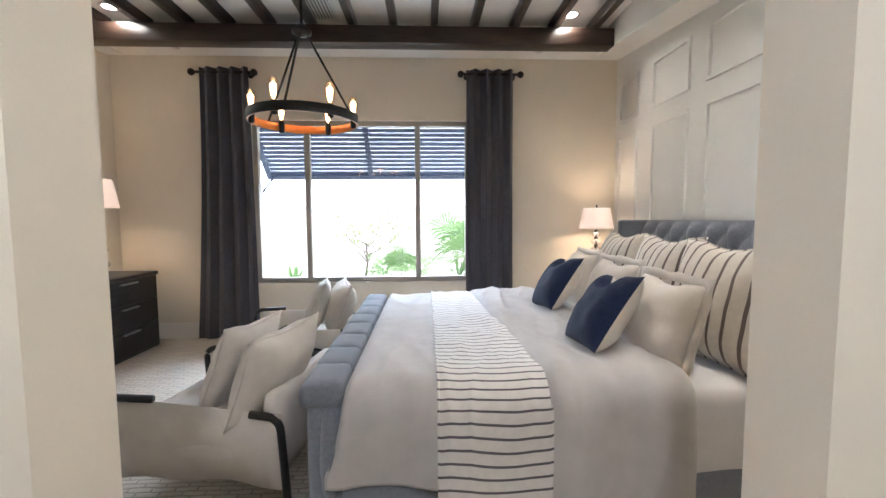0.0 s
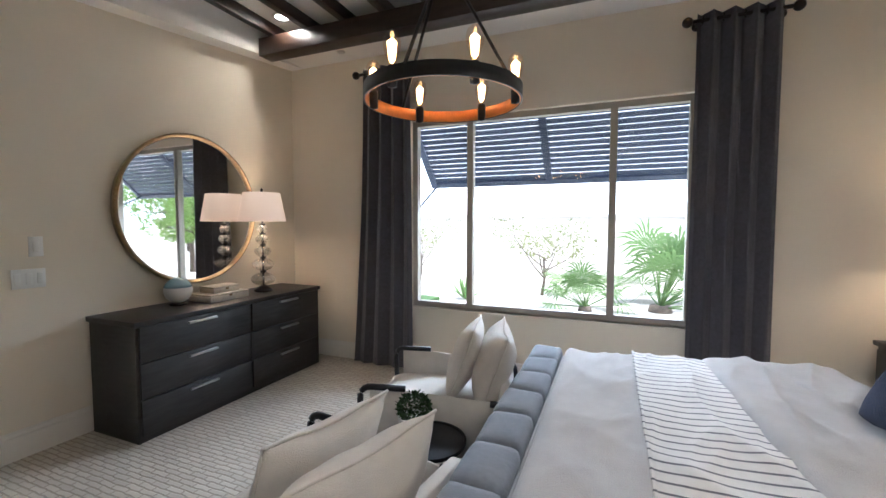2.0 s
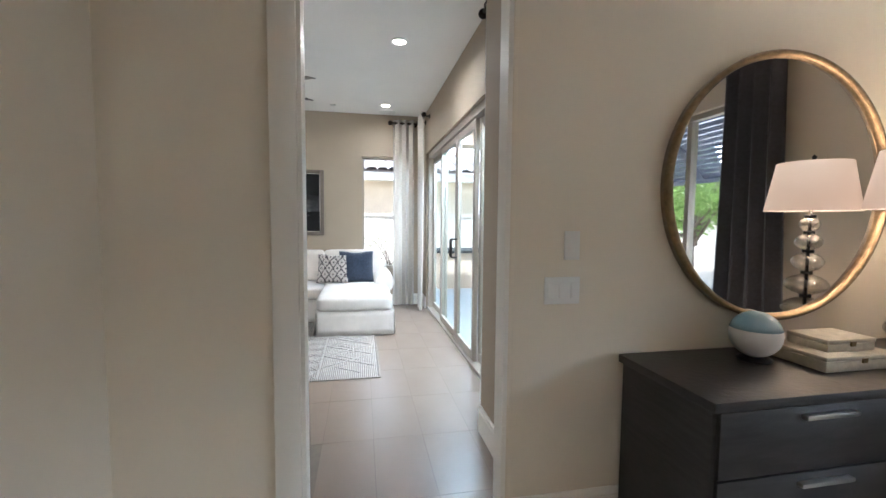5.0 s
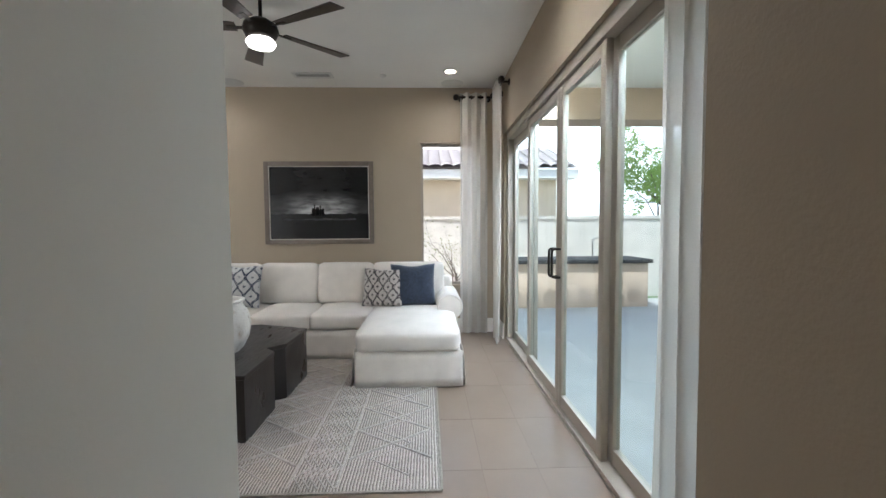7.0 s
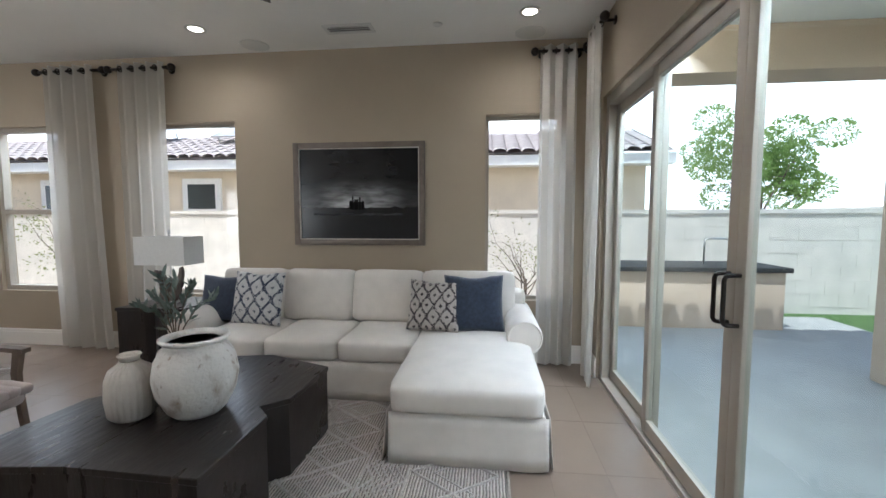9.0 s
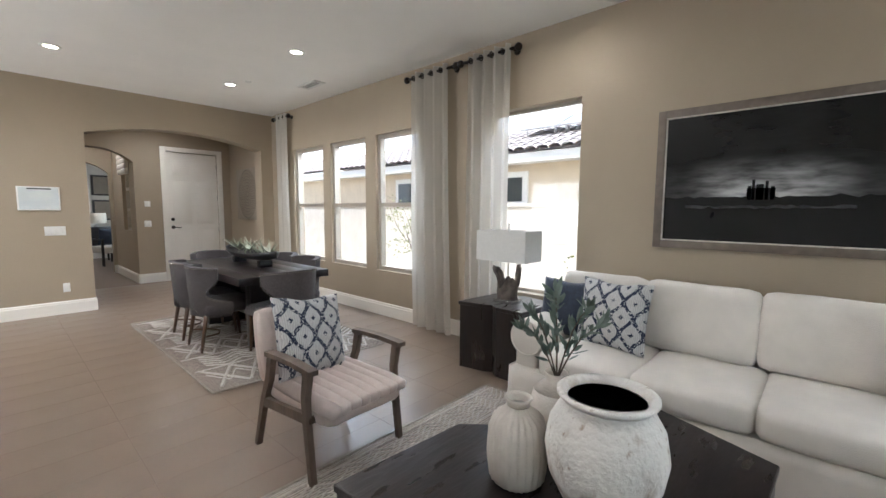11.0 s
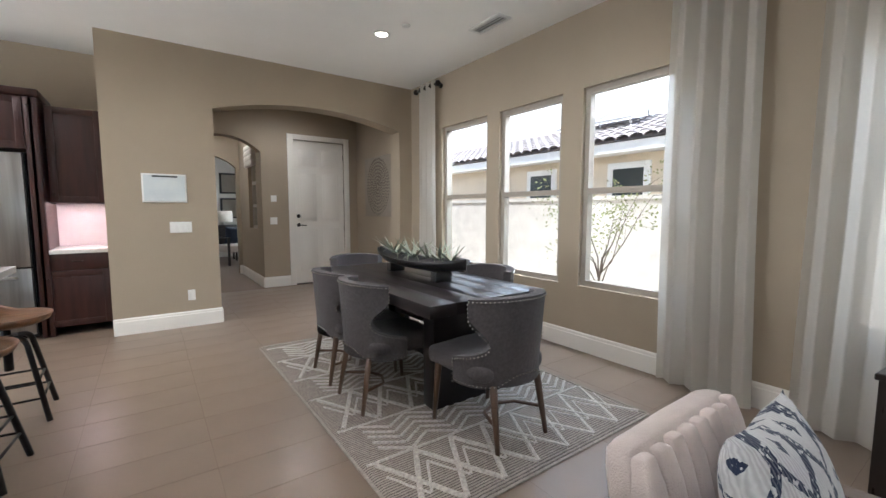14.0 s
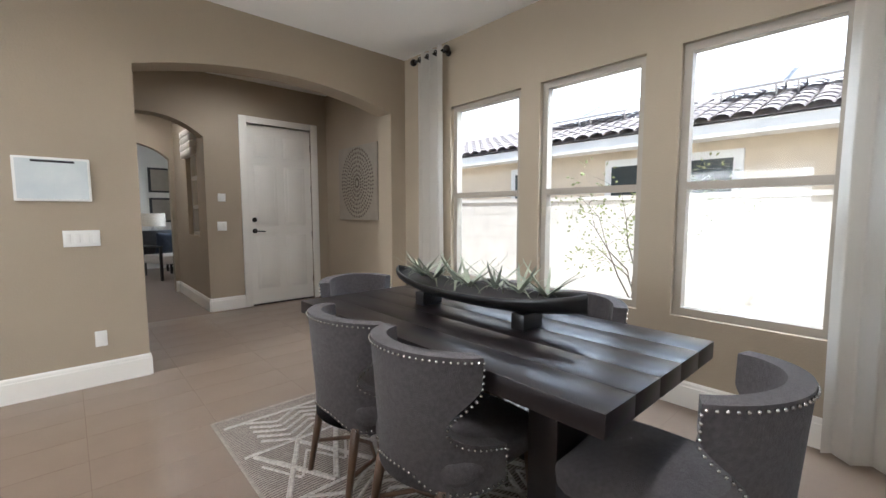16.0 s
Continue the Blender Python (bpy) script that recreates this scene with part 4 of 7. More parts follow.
def vent(x, y, z, w, d, label):
    v = thing("ceiling_vent", label, "air vent", pose(x, y, z))
    for x0, x1, y0, y1 in ((-w / 2, w / 2, -d / 2, -d / 2 + 0.03), (-w / 2, w / 2, d / 2 - 0.03, d / 2), (-w / 2, -w / 2 + 0.03, -d / 2 + 0.03, d / 2 - 0.03), (w / 2 - 0.03, w / 2, -d / 2 + 0.03, d / 2 - 0.03)):
        box("frame", "vent", x0, x1, y0, y1, -0.012, 0, v)
    box("backing", "vent_back", -w / 2 + 0.03, w / 2 - 0.03, -d / 2 + 0.03, d / 2 - 0.03, -0.002, 0, v)
    n = int((w - 0.06) / 0.03)
    for i in range(n):
        x0 = -w / 2 + 0.03 + (w - 0.06) * (i + 0.5) / n
        part("slat", quad_box(bmesh.new(), -0.004, 0.014, -d / 2 + 0.03, d / 2 - 0.03, -0.011, -0.009), "vent", v, m=pose(x0, 0, 0, 0, 18))
    return v


vent(-7.89, 0.24, CH, 0.16, 0.42, "white louvred ceiling air vent")
vent(-7.80, -4.52, CH, 0.16, 0.42, "white louvred ceiling air vent")
vent(-0.95, 3.76, 3.20, 0.30, 0.45, "white louvred vent in the tray ceiling")
for x, y in ((-8.14, 1.78), (-8.14, -0.75)):
    s = thing("ceiling_speaker", "round white recessed ceiling speaker", "speaker", pose(x, y, CH), "ceiling speakers")
    part("grille", lathe(bmesh.new(), [(0.0, -0.006), (0.12, -0.006), (0.13, -0.003), (0.13, 0.0)], 32), "vent", s, smooth=True)
for x, y, z in ((-7.9, 1.0, CH), (-7.2, -5.0, CH), (1.2, 4.25, 3.03), (-2.5, 4.25, 3.03)):
    s = thing("sprinkler", "small white ceiling sprinkler cap", "sprinkler", pose(x, y, z))
    part("cap", lathe(bmesh.new(), [(0.0, -0.012), (0.03, -0.012), (0.04, -0.004), (0.04, 0)], 20), "vent", s, smooth=True)

# ---- cloth, wood and metal of the things ----
def corded(name, light, dark):
    """Thick cords laid side by side along x, with shade painted dark between them, and patches of looser braid."""
    m = mat(name, light, 0.95, 0, 0.1, 30, spec=0.1)
    n, ln = m.node_tree.nodes, m.node_tree.links
    b = n["Principled BSDF"]
    tc = n.new("ShaderNodeTexCoord")
    base = b.inputs["Base Color"].links[0].from_socket
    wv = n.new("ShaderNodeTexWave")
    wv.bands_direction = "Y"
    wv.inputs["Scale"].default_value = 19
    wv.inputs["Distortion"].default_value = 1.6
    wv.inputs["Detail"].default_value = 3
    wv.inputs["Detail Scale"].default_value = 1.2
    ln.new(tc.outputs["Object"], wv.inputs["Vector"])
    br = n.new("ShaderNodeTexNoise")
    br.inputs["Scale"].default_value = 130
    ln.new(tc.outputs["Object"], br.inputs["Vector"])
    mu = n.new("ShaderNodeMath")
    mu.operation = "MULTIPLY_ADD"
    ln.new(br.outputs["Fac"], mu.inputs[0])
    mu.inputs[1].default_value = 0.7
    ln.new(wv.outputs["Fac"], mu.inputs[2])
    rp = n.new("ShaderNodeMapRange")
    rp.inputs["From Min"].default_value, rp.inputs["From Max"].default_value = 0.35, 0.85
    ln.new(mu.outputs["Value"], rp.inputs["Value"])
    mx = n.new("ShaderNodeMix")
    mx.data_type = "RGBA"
    # the gaps between cords take the dark colour, as painted shade
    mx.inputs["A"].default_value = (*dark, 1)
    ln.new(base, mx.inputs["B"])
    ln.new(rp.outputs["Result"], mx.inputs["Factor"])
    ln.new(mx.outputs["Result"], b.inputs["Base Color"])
    bp = n.new("ShaderNodeBump")
    bp.inputs["Strength"].default_value = 0.9
    bp.inputs["Distance"].default_value = 0.006
    ln.new(mu.outputs["Value"], bp.inputs["Height"])
    ln.new(bp.outputs["Normal"], b.inputs["Normal"])
    return m


M.update({
    "duvet": mat("white linen duvet", (0.50, 0.47, 0.45), 0.9, 0, 0.06, 9, 0.5, 260, 0.2, sheen=0.2),
    "sheet": mat("white cotton sheet", (0.68, 0.66, 0.66), 0.85, 0, 0.04, 8, 0.3, 200, 0.2),
    "throw": striped("cream throw with charcoal stripes", (0.68, 0.64, 0.60), (0.10, 0.09, 0.10), 0.054, 0.20, "YZ"),
    "euro": striped("cream ticking with brown stripes", (0.68, 0.62, 0.54), (0.16, 0.12, 0.11), 0.075, 0.2, "X"),
    "cream": mat("cream linen", (0.66, 0.60, 0.53), 0.9, 0, 0.05, 12, 0.5, 260, 0.2, sheen=0.2),
    "navy": mat("navy quilted velvet", (0.010, 0.020, 0.065), 0.85, 0, 0.25, 60, 0.8, 130, 0.2, sheen=0.12, stretch=(1, 1, 2.5)),
    "navy_plain": mat("dark navy cotton", (0.025, 0.037, 0.065), 0.85, 0, 0.2, 40, 0.3, 260, sheen=0.2),
    "grey_up": mat("grey upholstery linen", (0.20, 0.215, 0.25), 0.9, 0, 0.1, 60, 0.5, 300, 0.2, sheen=0.3),
    "canvas": mat("natural canvas", (0.64, 0.59, 0.53), 0.9, 0, 0.05, 10, 0.4, 300, 0.2),
    "black_steel": mat("matt black steel", (0.018, 0.018, 0.02), 0.4, 0.4, 0.2, 40),
    "espresso": mat("espresso stained wood", (0.030, 0.026, 0.025), 0.42, 0, 0.35, 7, 0.25, 60, stretch=(1, 1, 8)),
    "steel": mat("brushed steel", (0.55, 0.54, 0.52), 0.3, 1.0, 0.05, 60, stretch=(1, 1, 30)),
    "gold_frame": mat("antique gold metal", (0.33, 0.24, 0.14), 0.35, 0.8, 0.2, 30),
    "crystal": glassy("clear lamp glass", (0.86, 0.85, 0.83), 0.30),
    "shade": emitter("lit white lamp shade", (1.0, 0.58, 0.34), 0.17),
    "shade_off": mat("white drum shade linen", (0.70, 0.69, 0.66), 0.9, 0, 0.03, 40, 0.2, 250),
    "bulb": emitter("warm filament bulb", (1.0, 0.50, 0.18), 9.0),
    "bulb_glass": glassy("clear bulb glass", (1.0, 0.93, 0.84), 0.10),
    "copper": mat("copper-lined ring inside", (0.88, 0.29, 0.05), 0.5, 0.0, 0.1, 20),
    "bone": mat("cream bone box veneer", (0.66, 0.59, 0.48), 0.45, 0, 0.12, 30),
    "glaze_blue": mat("blue glazed glass orb", (0.10, 0.30, 0.42), 0.08, 0, 0.3, 3, color2=(0.55, 0.60, 0.62)),
    "white_ceramic": mat("white ceramic", (0.68, 0.66, 0.63), 0.4, 0, 0.04, 10),
    "boxwood": mat("boxwood green", (0.035, 0.085, 0.02), 0.7, 0, 0.4, 40),
    "slip": mat("white slipcover cotton", (0.72, 0.67, 0.61), 0.92, 0, 0.05, 7, 0.4, 240, 0.2, sheen=0.2),
    "pat": ogee("white cushion with navy tufted ogees", (0.64, 0.63, 0.62), (0.030, 0.040, 0.075), 0.135, 0.10),
    "pat_brown": ogee("cream cushion with brown tufted ogees", (0.60, 0.55, 0.50), (0.06, 0.05, 0.055), 0.11, 0.085),
    "coffee": mat("dark stained hardwood block", (0.020, 0.013, 0.011), 0.30, 0, 0.35, 4, 0.30, 7, stretch=(1.2, 5, 1.0), color2=(0.008, 0.006, 0.006), coat=0.1, rvar=0.10),
    "dining": mat("dark plank table wood", (0.017, 0.013, 0.013), 0.29, 0, 0.25, 5, 0.02, 30, stretch=(9, 1, 9), color2=(0.011, 0.008, 0.009), rvar=0.02),
    "rustic": weathered("whitewashed terracotta", (0.74, 0.71, 0.67), (0.33, 0.25, 0.19)),
    "ribbed": mat("matt cream stoneware", (0.60, 0.55, 0.49), 0.85, 0, 0.06, 20, 0.3, 120),
    "olive": mat("olive leaf", (0.08, 0.11, 0.085), 0.5, 0, 0.3, 20, color2=(0.16, 0.20, 0.17)),
    "walnut": mat("walnut chair wood", (0.14, 0.075, 0.042), 0.42, 0, 0.25, 12, 0.2, 60, stretch=(1, 1, 0.2)),
    "grey_wood": mat("grey-washed oak", (0.16, 0.115, 0.085), 0.5, 0, 0.25, 12, 0.2, 60, stretch=(1, 1, 0.2)),
    "blush": mat("blush channel linen", (0.60, 0.51, 0.47), 0.9, 0, 0.05, 20, 0.4, 260, 0.2, sheen=0.2),
    "chair_grey": mat("charcoal chair linen", (0.105, 0.094, 0.095), 0.9, 0, 0.15, 70, 0.5, 300, 0.2, sheen=0.1),
    "nail": mat("nickel nailhead", (0.55, 0.54, 0.52), 0.25, 1.0, 0.0, 5),
    "bowl": mat("black wood bowl", (0.015, 0.014, 0.014), 0.35, 0, 0.2, 20),
    "airplant": mat("pale air plant", (0.36, 0.39, 0.29), 0.7, 0, 0.2, 20),
    "cherry": mat("dark cherry cabinet wood", (0.042, 0.011, 0.008), 0.35, 0, 0.3, 6, 0.15, 50, stretch=(3, 3, 0.4)),
    "quartz": mat("white quartz worktop", (0.72, 0.70, 0.66), 0.15, 0, 0.03, 6),
    "splash": mat("white backsplash tile", (0.66, 0.60, 0.61), 0.25, 0, 0.04, 6),
    "fridge": mat("stainless steel front", (0.42, 0.40, 0.38), 0.3, 0.95, 0.25, 2.5, stretch=(5, 5, 0.25)),
    "saddle": mat("oiled stool seat wood", (0.22, 0.10, 0.04), 0.4, 0, 0.3, 9, 0.2, 40, stretch=(1, 5, 1)),
    "photo_dark": mat("dark stormy print", (0.010, 0.010, 0.011), 0.22, 0, 0.3, 3, spec=0.35),
    "art_frame": mat("silver-brown picture frame", (0.17, 0.135, 0.105), 0.5, 0.1, 0.15, 20),
    "art_mat": mat("pale art board", (0.31, 0.27, 0.215), 0.8, 0, 0.05, 10),
    "art_ink": mat("carved wood medallion", (0.11, 0.085, 0.06), 0.8, 0, 0.2, 20),
    "wicker": mat("grey wicker", (0.10, 0.10, 0.105), 0.8, 0, 0.3, 60, 0.6, 120),
    "screen": mat("grey display panel", (0.50, 0.55, 0.58), 0.2, 0, 0.15, 4, color2=(0.66, 0.68, 0.66)),
    "cord_light": mat("braided ivory cord", (0.64, 0.595, 0.54), 0.95, 0, 0.2, 60, 0.8, 220, 0.1),
    "rug_edge": mat("tan rug binding", (0.40, 0.36, 0.31), 0.95, 0, 0.15, 60, 0.5, 200, 0.1),
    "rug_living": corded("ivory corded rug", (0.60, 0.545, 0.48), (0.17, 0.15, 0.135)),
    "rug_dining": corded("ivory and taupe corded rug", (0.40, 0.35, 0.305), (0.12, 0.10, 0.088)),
})


def wood_leg(name, top, foot, r0, r1, parent, material="walnut", steps=8):
    return part(name, tube(bmesh.new(), [top, foot], r0, steps, r1), material, parent, smooth=True)


def cushion(name, label, m, w, h, t, material, dent=0.0, seed=0, piping="", flange=0.0, group="", category="pillow", backing=""):
    c = thing(name, label, category, m, group)
    part("cover", pillow_mesh(bmesh.new(), w, h, t, 22, dent, seed, sides=(1,) if backing else (1, -1)), material, c, smooth=True)
    if backing:
        part("backing", pillow_mesh(bmesh.new(), w, h, t * 1.2, 22, dent, seed, sides=(-1,)), backing, c, "plain cream back", smooth=True)
    if piping:
        k = 0.06
        edge = []
        for u0, v0, u1, v1 in ((-1, -1, 1, -1), (1, -1, 1, 1), (1, 1, -1, 1), (-1, 1, -1, -1)):
            for i in range(10):
                u, v = u0 + (u1 - u0) * i / 10, v0 + (v1 - v0) * i / 10
                z = h / 2 * v * (1 - k * (1 - u * u))
                if dent:
                    z -= dent * h * max(0, v) ** 2 * max(0, 1 - (u / 0.55) ** 2)
                edge.append((w / 2 * u * (1 - k * (1 - v * v)), 0, z))
        edge.append(edge[0])
        part("piping", tube(bmesh.new(), edge, 0.006, 6), piping, c, smooth=True)
    if flange:
        bm = bmesh.new()
        outer, inner = [], []
        for i in range(48):
            a = 2 * math.pi * i / 48
            cx, cz = math.cos(a), math.sin(a)
            s = 1 / max(abs(cx), abs(cz))
            wob = 0.012 * noise.noise(Vector((cx * 4, cz * 4, seed)))
            outer.append(bm.verts.new((cx * s * (w / 2 + flange), wob * 2, cz * s * (h / 2 + flange) + wob)))
            inner.append(bm.verts.new((cx * s * w / 2 * 0.94, 0, cz * s * h / 2 * 0.94)))
        for i in range(48):
            bm.faces.new((outer[i], outer[(i + 1) % 48], inner[(i + 1) % 48], inner[i]))
        o = part("flange", bm, material, c, smooth=True)
        o.modifiers.new("thick", "SOLIDIFY").thickness = 0.006
    return c


def glass_lamp(label, m, scale=1.0, group="glass table lamps"):
    """Stacked glass discs on a black foot, under a lit tapered shade."""
    lp = thing("table_lamp", label, "table lamp", m, group)
    s = scale
    part("foot", lathe(bmesh.new(), [(0, 0), (0.075 * s, 0), (0.08 * s, 0.012 * s), (0.055 * s, 0.03 * s), (0.03 * s, 0.05 * s), (0, 0.05 * s)], 28), "black_steel", lp, "black metal foot", True)
    part("stem", lathe(bmesh.new(), [(0.008 * s, 0.05 * s), (0.008 * s, 0.68 * s)], 10), "black_steel", lp, smooth=True)
    z = 0.05
    for r, h in ((0.105, 0.12), (0.095, 0.11), (0.07, 0.10), (0.06, 0.085), (0.045, 0.07)):
        prof = [(0.022 * s, z * s)] + [((0.022 + (r - 0.022) * math.sin(math.pi * k / 8) ** 0.7) * s, (z + h * k / 8) * s) for k in range(1, 8)] + [(0.022 * s, (z + h) * s)]
        part("glass_disc", lathe(bmesh.new(), prof, 28), "crystal", lp, "clear blown glass disc", True)
        part("collar", lathe(bmesh.new(), [(0.008 * s, (z + h) * s), (0.026 * s, (z + h) * s), (0.026 * s, (z + h + 0.014) * s), (0.008 * s, (z + h + 0.014) * s)], 18), "black_steel", lp, smooth=True)
        z += h + 0.014
    top = z * s
    sh = part("shade", lathe(bmesh.new(), [(0.20 * s, top + 0.02), (0.155 * s, top + 0.27 * s), (0.152 * s, top + 0.27 * s), (0.197 * s, top + 0.02), (0.20 * s, top + 0.02)], 40), "shade", lp, "lit white tapered shade", True)
    part("finial", lathe(bmesh.new(), [(0, top + 0.26 * s), (0.006 * s, top + 0.27 * s), (0.012 * s, top + 0.30 * s), (0, top + 0.315 * s)], 12), "black_steel", lp, smooth=True)
    w = lp.matrix_world @ Vector((0, 0, top + 0.13 * s))
    lamp("lamp_bulb", "POINT", Matrix.Translation(w), LAMP, (1.0, 0.68, 0.40), radius=0.05)
    return lp


# ---- bedroom ----
bed = thing("bed", "grey upholstered king bed, made with white linen", "bed")
Y0, Y1 = 1.47, 3.47
bm = slab_cushion(bmesh.new(), -0.42, -0.36, Y0, Y1, 0.10, 0.58, 0.0, 4, r=0.02)
part("footboard", bm, "grey_up", bed, "grey upholstered footboard", True)
fb = box("footboard_core", "grey_up", -0.485, -0.335, Y0, Y1, 0.03, 0.56, bed, bevel=0.03, segs=3)
n = 8
for i in range(n):
    y0 = Y0 + (Y1 - Y0) * i / n
    part("channel", slab_cushion(bmesh.new(), -0.50, -0.345, y0 + 0.001, y0 + (Y1 - Y0) / n - 0.001, 0.54, 0.645, 0.008, 6, i, 0.022), "grey_up", bed, smooth=True)
for ya, yb in ((Y0 + 0.005, Y0 + 0.07), (Y1 - 0.07, Y1 - 0.005)):
    box("side_rail", "grey_up", -0.32, 1.95, ya, yb, 0.05, 0.24, bed, bevel=0.02)
    # cheek that sweeps from the footboard down into the rail
    sweep = [(-0.345, 0.05), (-0.345, 0.54)] + [(-0.335 + 0.17 * (1 - math.cos(q)), 0.54 - 0.30 * math.sin(q)) for q in [math.pi / 2 * k / 10 for k in range(11)]] + [(-0.10, 0.235), (-0.10, 0.05)]
    bm = prism(bmesh.new(), sweep, -yb + 0.003, -ya - 0.003)
    part("footboard_cheek", bm, "grey_up", bed, "curved upholstered cheek", False, Matrix.Rotation(math.pi / 2, 4, "X"))
part("mattress", slab_cushion(bmesh.new(), -0.30, 1.93, Y0 + 0.012, Y1 - 0.012, 0.17, 0.60, 0.0, 16, r=0.06), "sheet", bed, "white fitted sheet", True)
# tufted headboard with wings
bm = bmesh.new()
cols, rows = 120, 44
hy0, hy1, hz0, hz1 = Y0 - 0.03, Y1 + 0.03, 0.35, 1.27
front = []
for i in range(cols + 1):
    col = []
    for j in range(rows + 1):
        y, z = hy0 + (hy1 - hy0) * i / cols, hz0 + (hz1 - hz0) * j / rows
        d = 0.0
        u, v = (y - hy0) / 0.205, (z - 0.45) / 0.19
        f = 9.0
        for dv in range(-1, 6):
            off = 0.5 if dv % 2 else 0.0
            for du in range(0, 12):
                f = min(f, math.hypot(u - du - off, v - dv))
        s_, d_ = (u + v / 2) % 1, (u - v / 2) % 1
        crease = min(min(s_, 1 - s_), min(d_, 1 - d_))
        d = 0.075 * min(1, f / 0.5) ** 0.55 * (0.4 + 0.6 * min(1, crease / 0.2) ** 0.7)
        edge = min(1, (hz1 - z) / 0.06 + 0.02)
        col.append(bm.verts.new((1.99 - d * edge - 0.01, y, z)))
    front.append(col)
for a, b in zip(front, front[1:]):
    for j in range(rows):
        bm.faces.new((a[j], b[j], b[j + 1], a[j + 1]))
part("tufting", bm, "grey_up", bed, "button-tufted grey linen", True)
box("headboard", "grey_up", 1.985, 2.09, hy0, hy1, 0.03, 1.28, bed, bevel=0.02, segs=3)
for y0, y1 in ((hy0 - 0.05, hy0 + 0.02), (hy1 - 0.02, hy1 + 0.05)):
    box("wing", "grey_up", 1.74, 2.09, y0, y1, 0.03, 1.28, bed, bevel=0.025, segs=3)
for dv in range(1, 5):
    for du in range(0, 10):
        y, z = hy0 + 0.205 * (du + (0.5 if dv % 2 else 0.0)), 0.45 + 0.19 * dv
        if y < hy1 - 0.05 and z < hz1 - 0.05:
            bm = bmesh.new()
            bmesh.ops.create_uvsphere(bm, u_segments=8, v_segments=6, radius=0.012)
            part("button", bm, "grey_up", bed, "", True, Matrix.Translation((1.985, y, z)))


def bedding(name, label, x0, x1, y_in0, y_in1, ztop, drop, material, seed, puff=0.03, ripple=0.012, nx=64, ny=130, skew=0.0, thick=0.02, tuck=0.0, laid=False):
    """A cloth laid over the mattress: plump on top, rounded at the long edges and hanging down the sides in soft folds.
    skew turns the edges across the bed; tuck draws the hem in at the low end."""
    bm = bmesh.new()
    r = 0.09
    flat = y_in1 - y_in0 - 2 * r
    total = flat + 2 * (math.pi / 2 * r + drop)
    rows_ = []
    for i in range(nx + 1):
        t = i / nx
        col = []
        e = min(1.0, min(t, 1 - t) * (x1 - x0) / 0.07)
        edge = 1.0 if laid else math.sqrt(max(0.0, 1 - (1 - e) ** 2))
        for j in range(ny + 1):
            s = -total / 2 + total * j / ny
            side, q = (1 if s > 0 else -1), abs(s) - flat / 2
            mid = (y_in0 + y_in1) / 2
            if q < 0:
                y, z, hang = mid + s, ztop, 0.0
            elif q < math.pi / 2 * r:
                a = q / r
                y, z, hang = mid + side * (flat / 2 + r * math.sin(a)), ztop - r * (1 - math.cos(a)), 0.35 * q / (math.pi / 2 * r)
            else:
                h = q - math.pi / 2 * r
                y, z, hang = mid + side * (flat / 2 + r), ztop - r - h, 0.35 + 0.65 * min(1.0, h / 0.25)
            x = x0 + (x1 - x0) * t + skew * (y - mid) + tuck * hang * hang * (0.5 - t)
            big = noise.noise(Vector((x * 1.7, y * 1.4, seed))) + 0.6 * noise.noise(Vector((x * 3.6, y * 2.4, seed + 3)))
            crease = (1 - abs(noise.noise(Vector((x * 3.0 + y * 1.2, y * 0.9 - x * 0.6, seed + 7))))) ** 5 + 0.7 * (1 - abs(noise.noise(Vector((x * 6.5 - y * 2.2, y * 1.6, seed + 11))))) ** 6
            fine = noise.noise(Vector((x * 14, y * 6, seed)))
            lift = puff * edge * (1 + 0.35 * big) + ripple * (0.9 * crease + 0.25 * fine) * edge
            fold = hang * (0.022 * math.sin(x * 13 + 2.2 * noise.noise(Vector((x * 2, seed, z * 2)))) + 0.015 * big)
            if q < 0:
                z += lift
            else:
                a = min(math.pi / 2, q / r)
                z += lift * math.cos(a)
                y += side * (lift * math.sin(a) * (1 - 0.5 * hang) + fold)
            if j in (0, ny):
                z += 0.012 * big
            col.append(bm.verts.new((x, y, z)))
        rows_.append(col)
    for a, b in zip(rows_, rows_[1:]):
        for j in range(ny):
            bm.faces.new((a[j], b[j], b[j + 1], a[j + 1]))
    seams = [[v.co.copy() for v in rows_[k]] for k in (0, nx)]
    t_ = thing(name, label, "bedding")
    o = part("cloth", bm, material, t_, smooth=True)
    md = o.modifiers.new("thick", "SOLIDIFY")
    md.thickness, md.offset = thick, -1
    for seam in seams:
        part("hem", tube(bmesh.new(), seam, 0.006, 6), material, t_, "stitched hem", smooth=True)
    return t_


bedding("duvet", "white linen duvet with creases spread over the bed", -0.325, 0.66, Y0, Y1, 0.605, 0.30, "duvet", 1, 0.040, 0.018, tuck=-0.16)
bedding("bed_throw", "cream bed throw with thin charcoal stripes", 0.05, 0.50, Y0 - 0.030, Y1 + 0.030, 0.617, 0.46, "throw", 1, 0.040, 0.018, thick=0.006, laid=True)
bedding("duvet_foldback", "white linen duvet cuff folded back towards the pillows", 0.43, 1.04, Y0 - 0.035, Y1 + 0.035, 0.632, 0.44, "duvet", 5, 0.048, 0.022, skew=-0.05)
PG = "pillows on the bed"
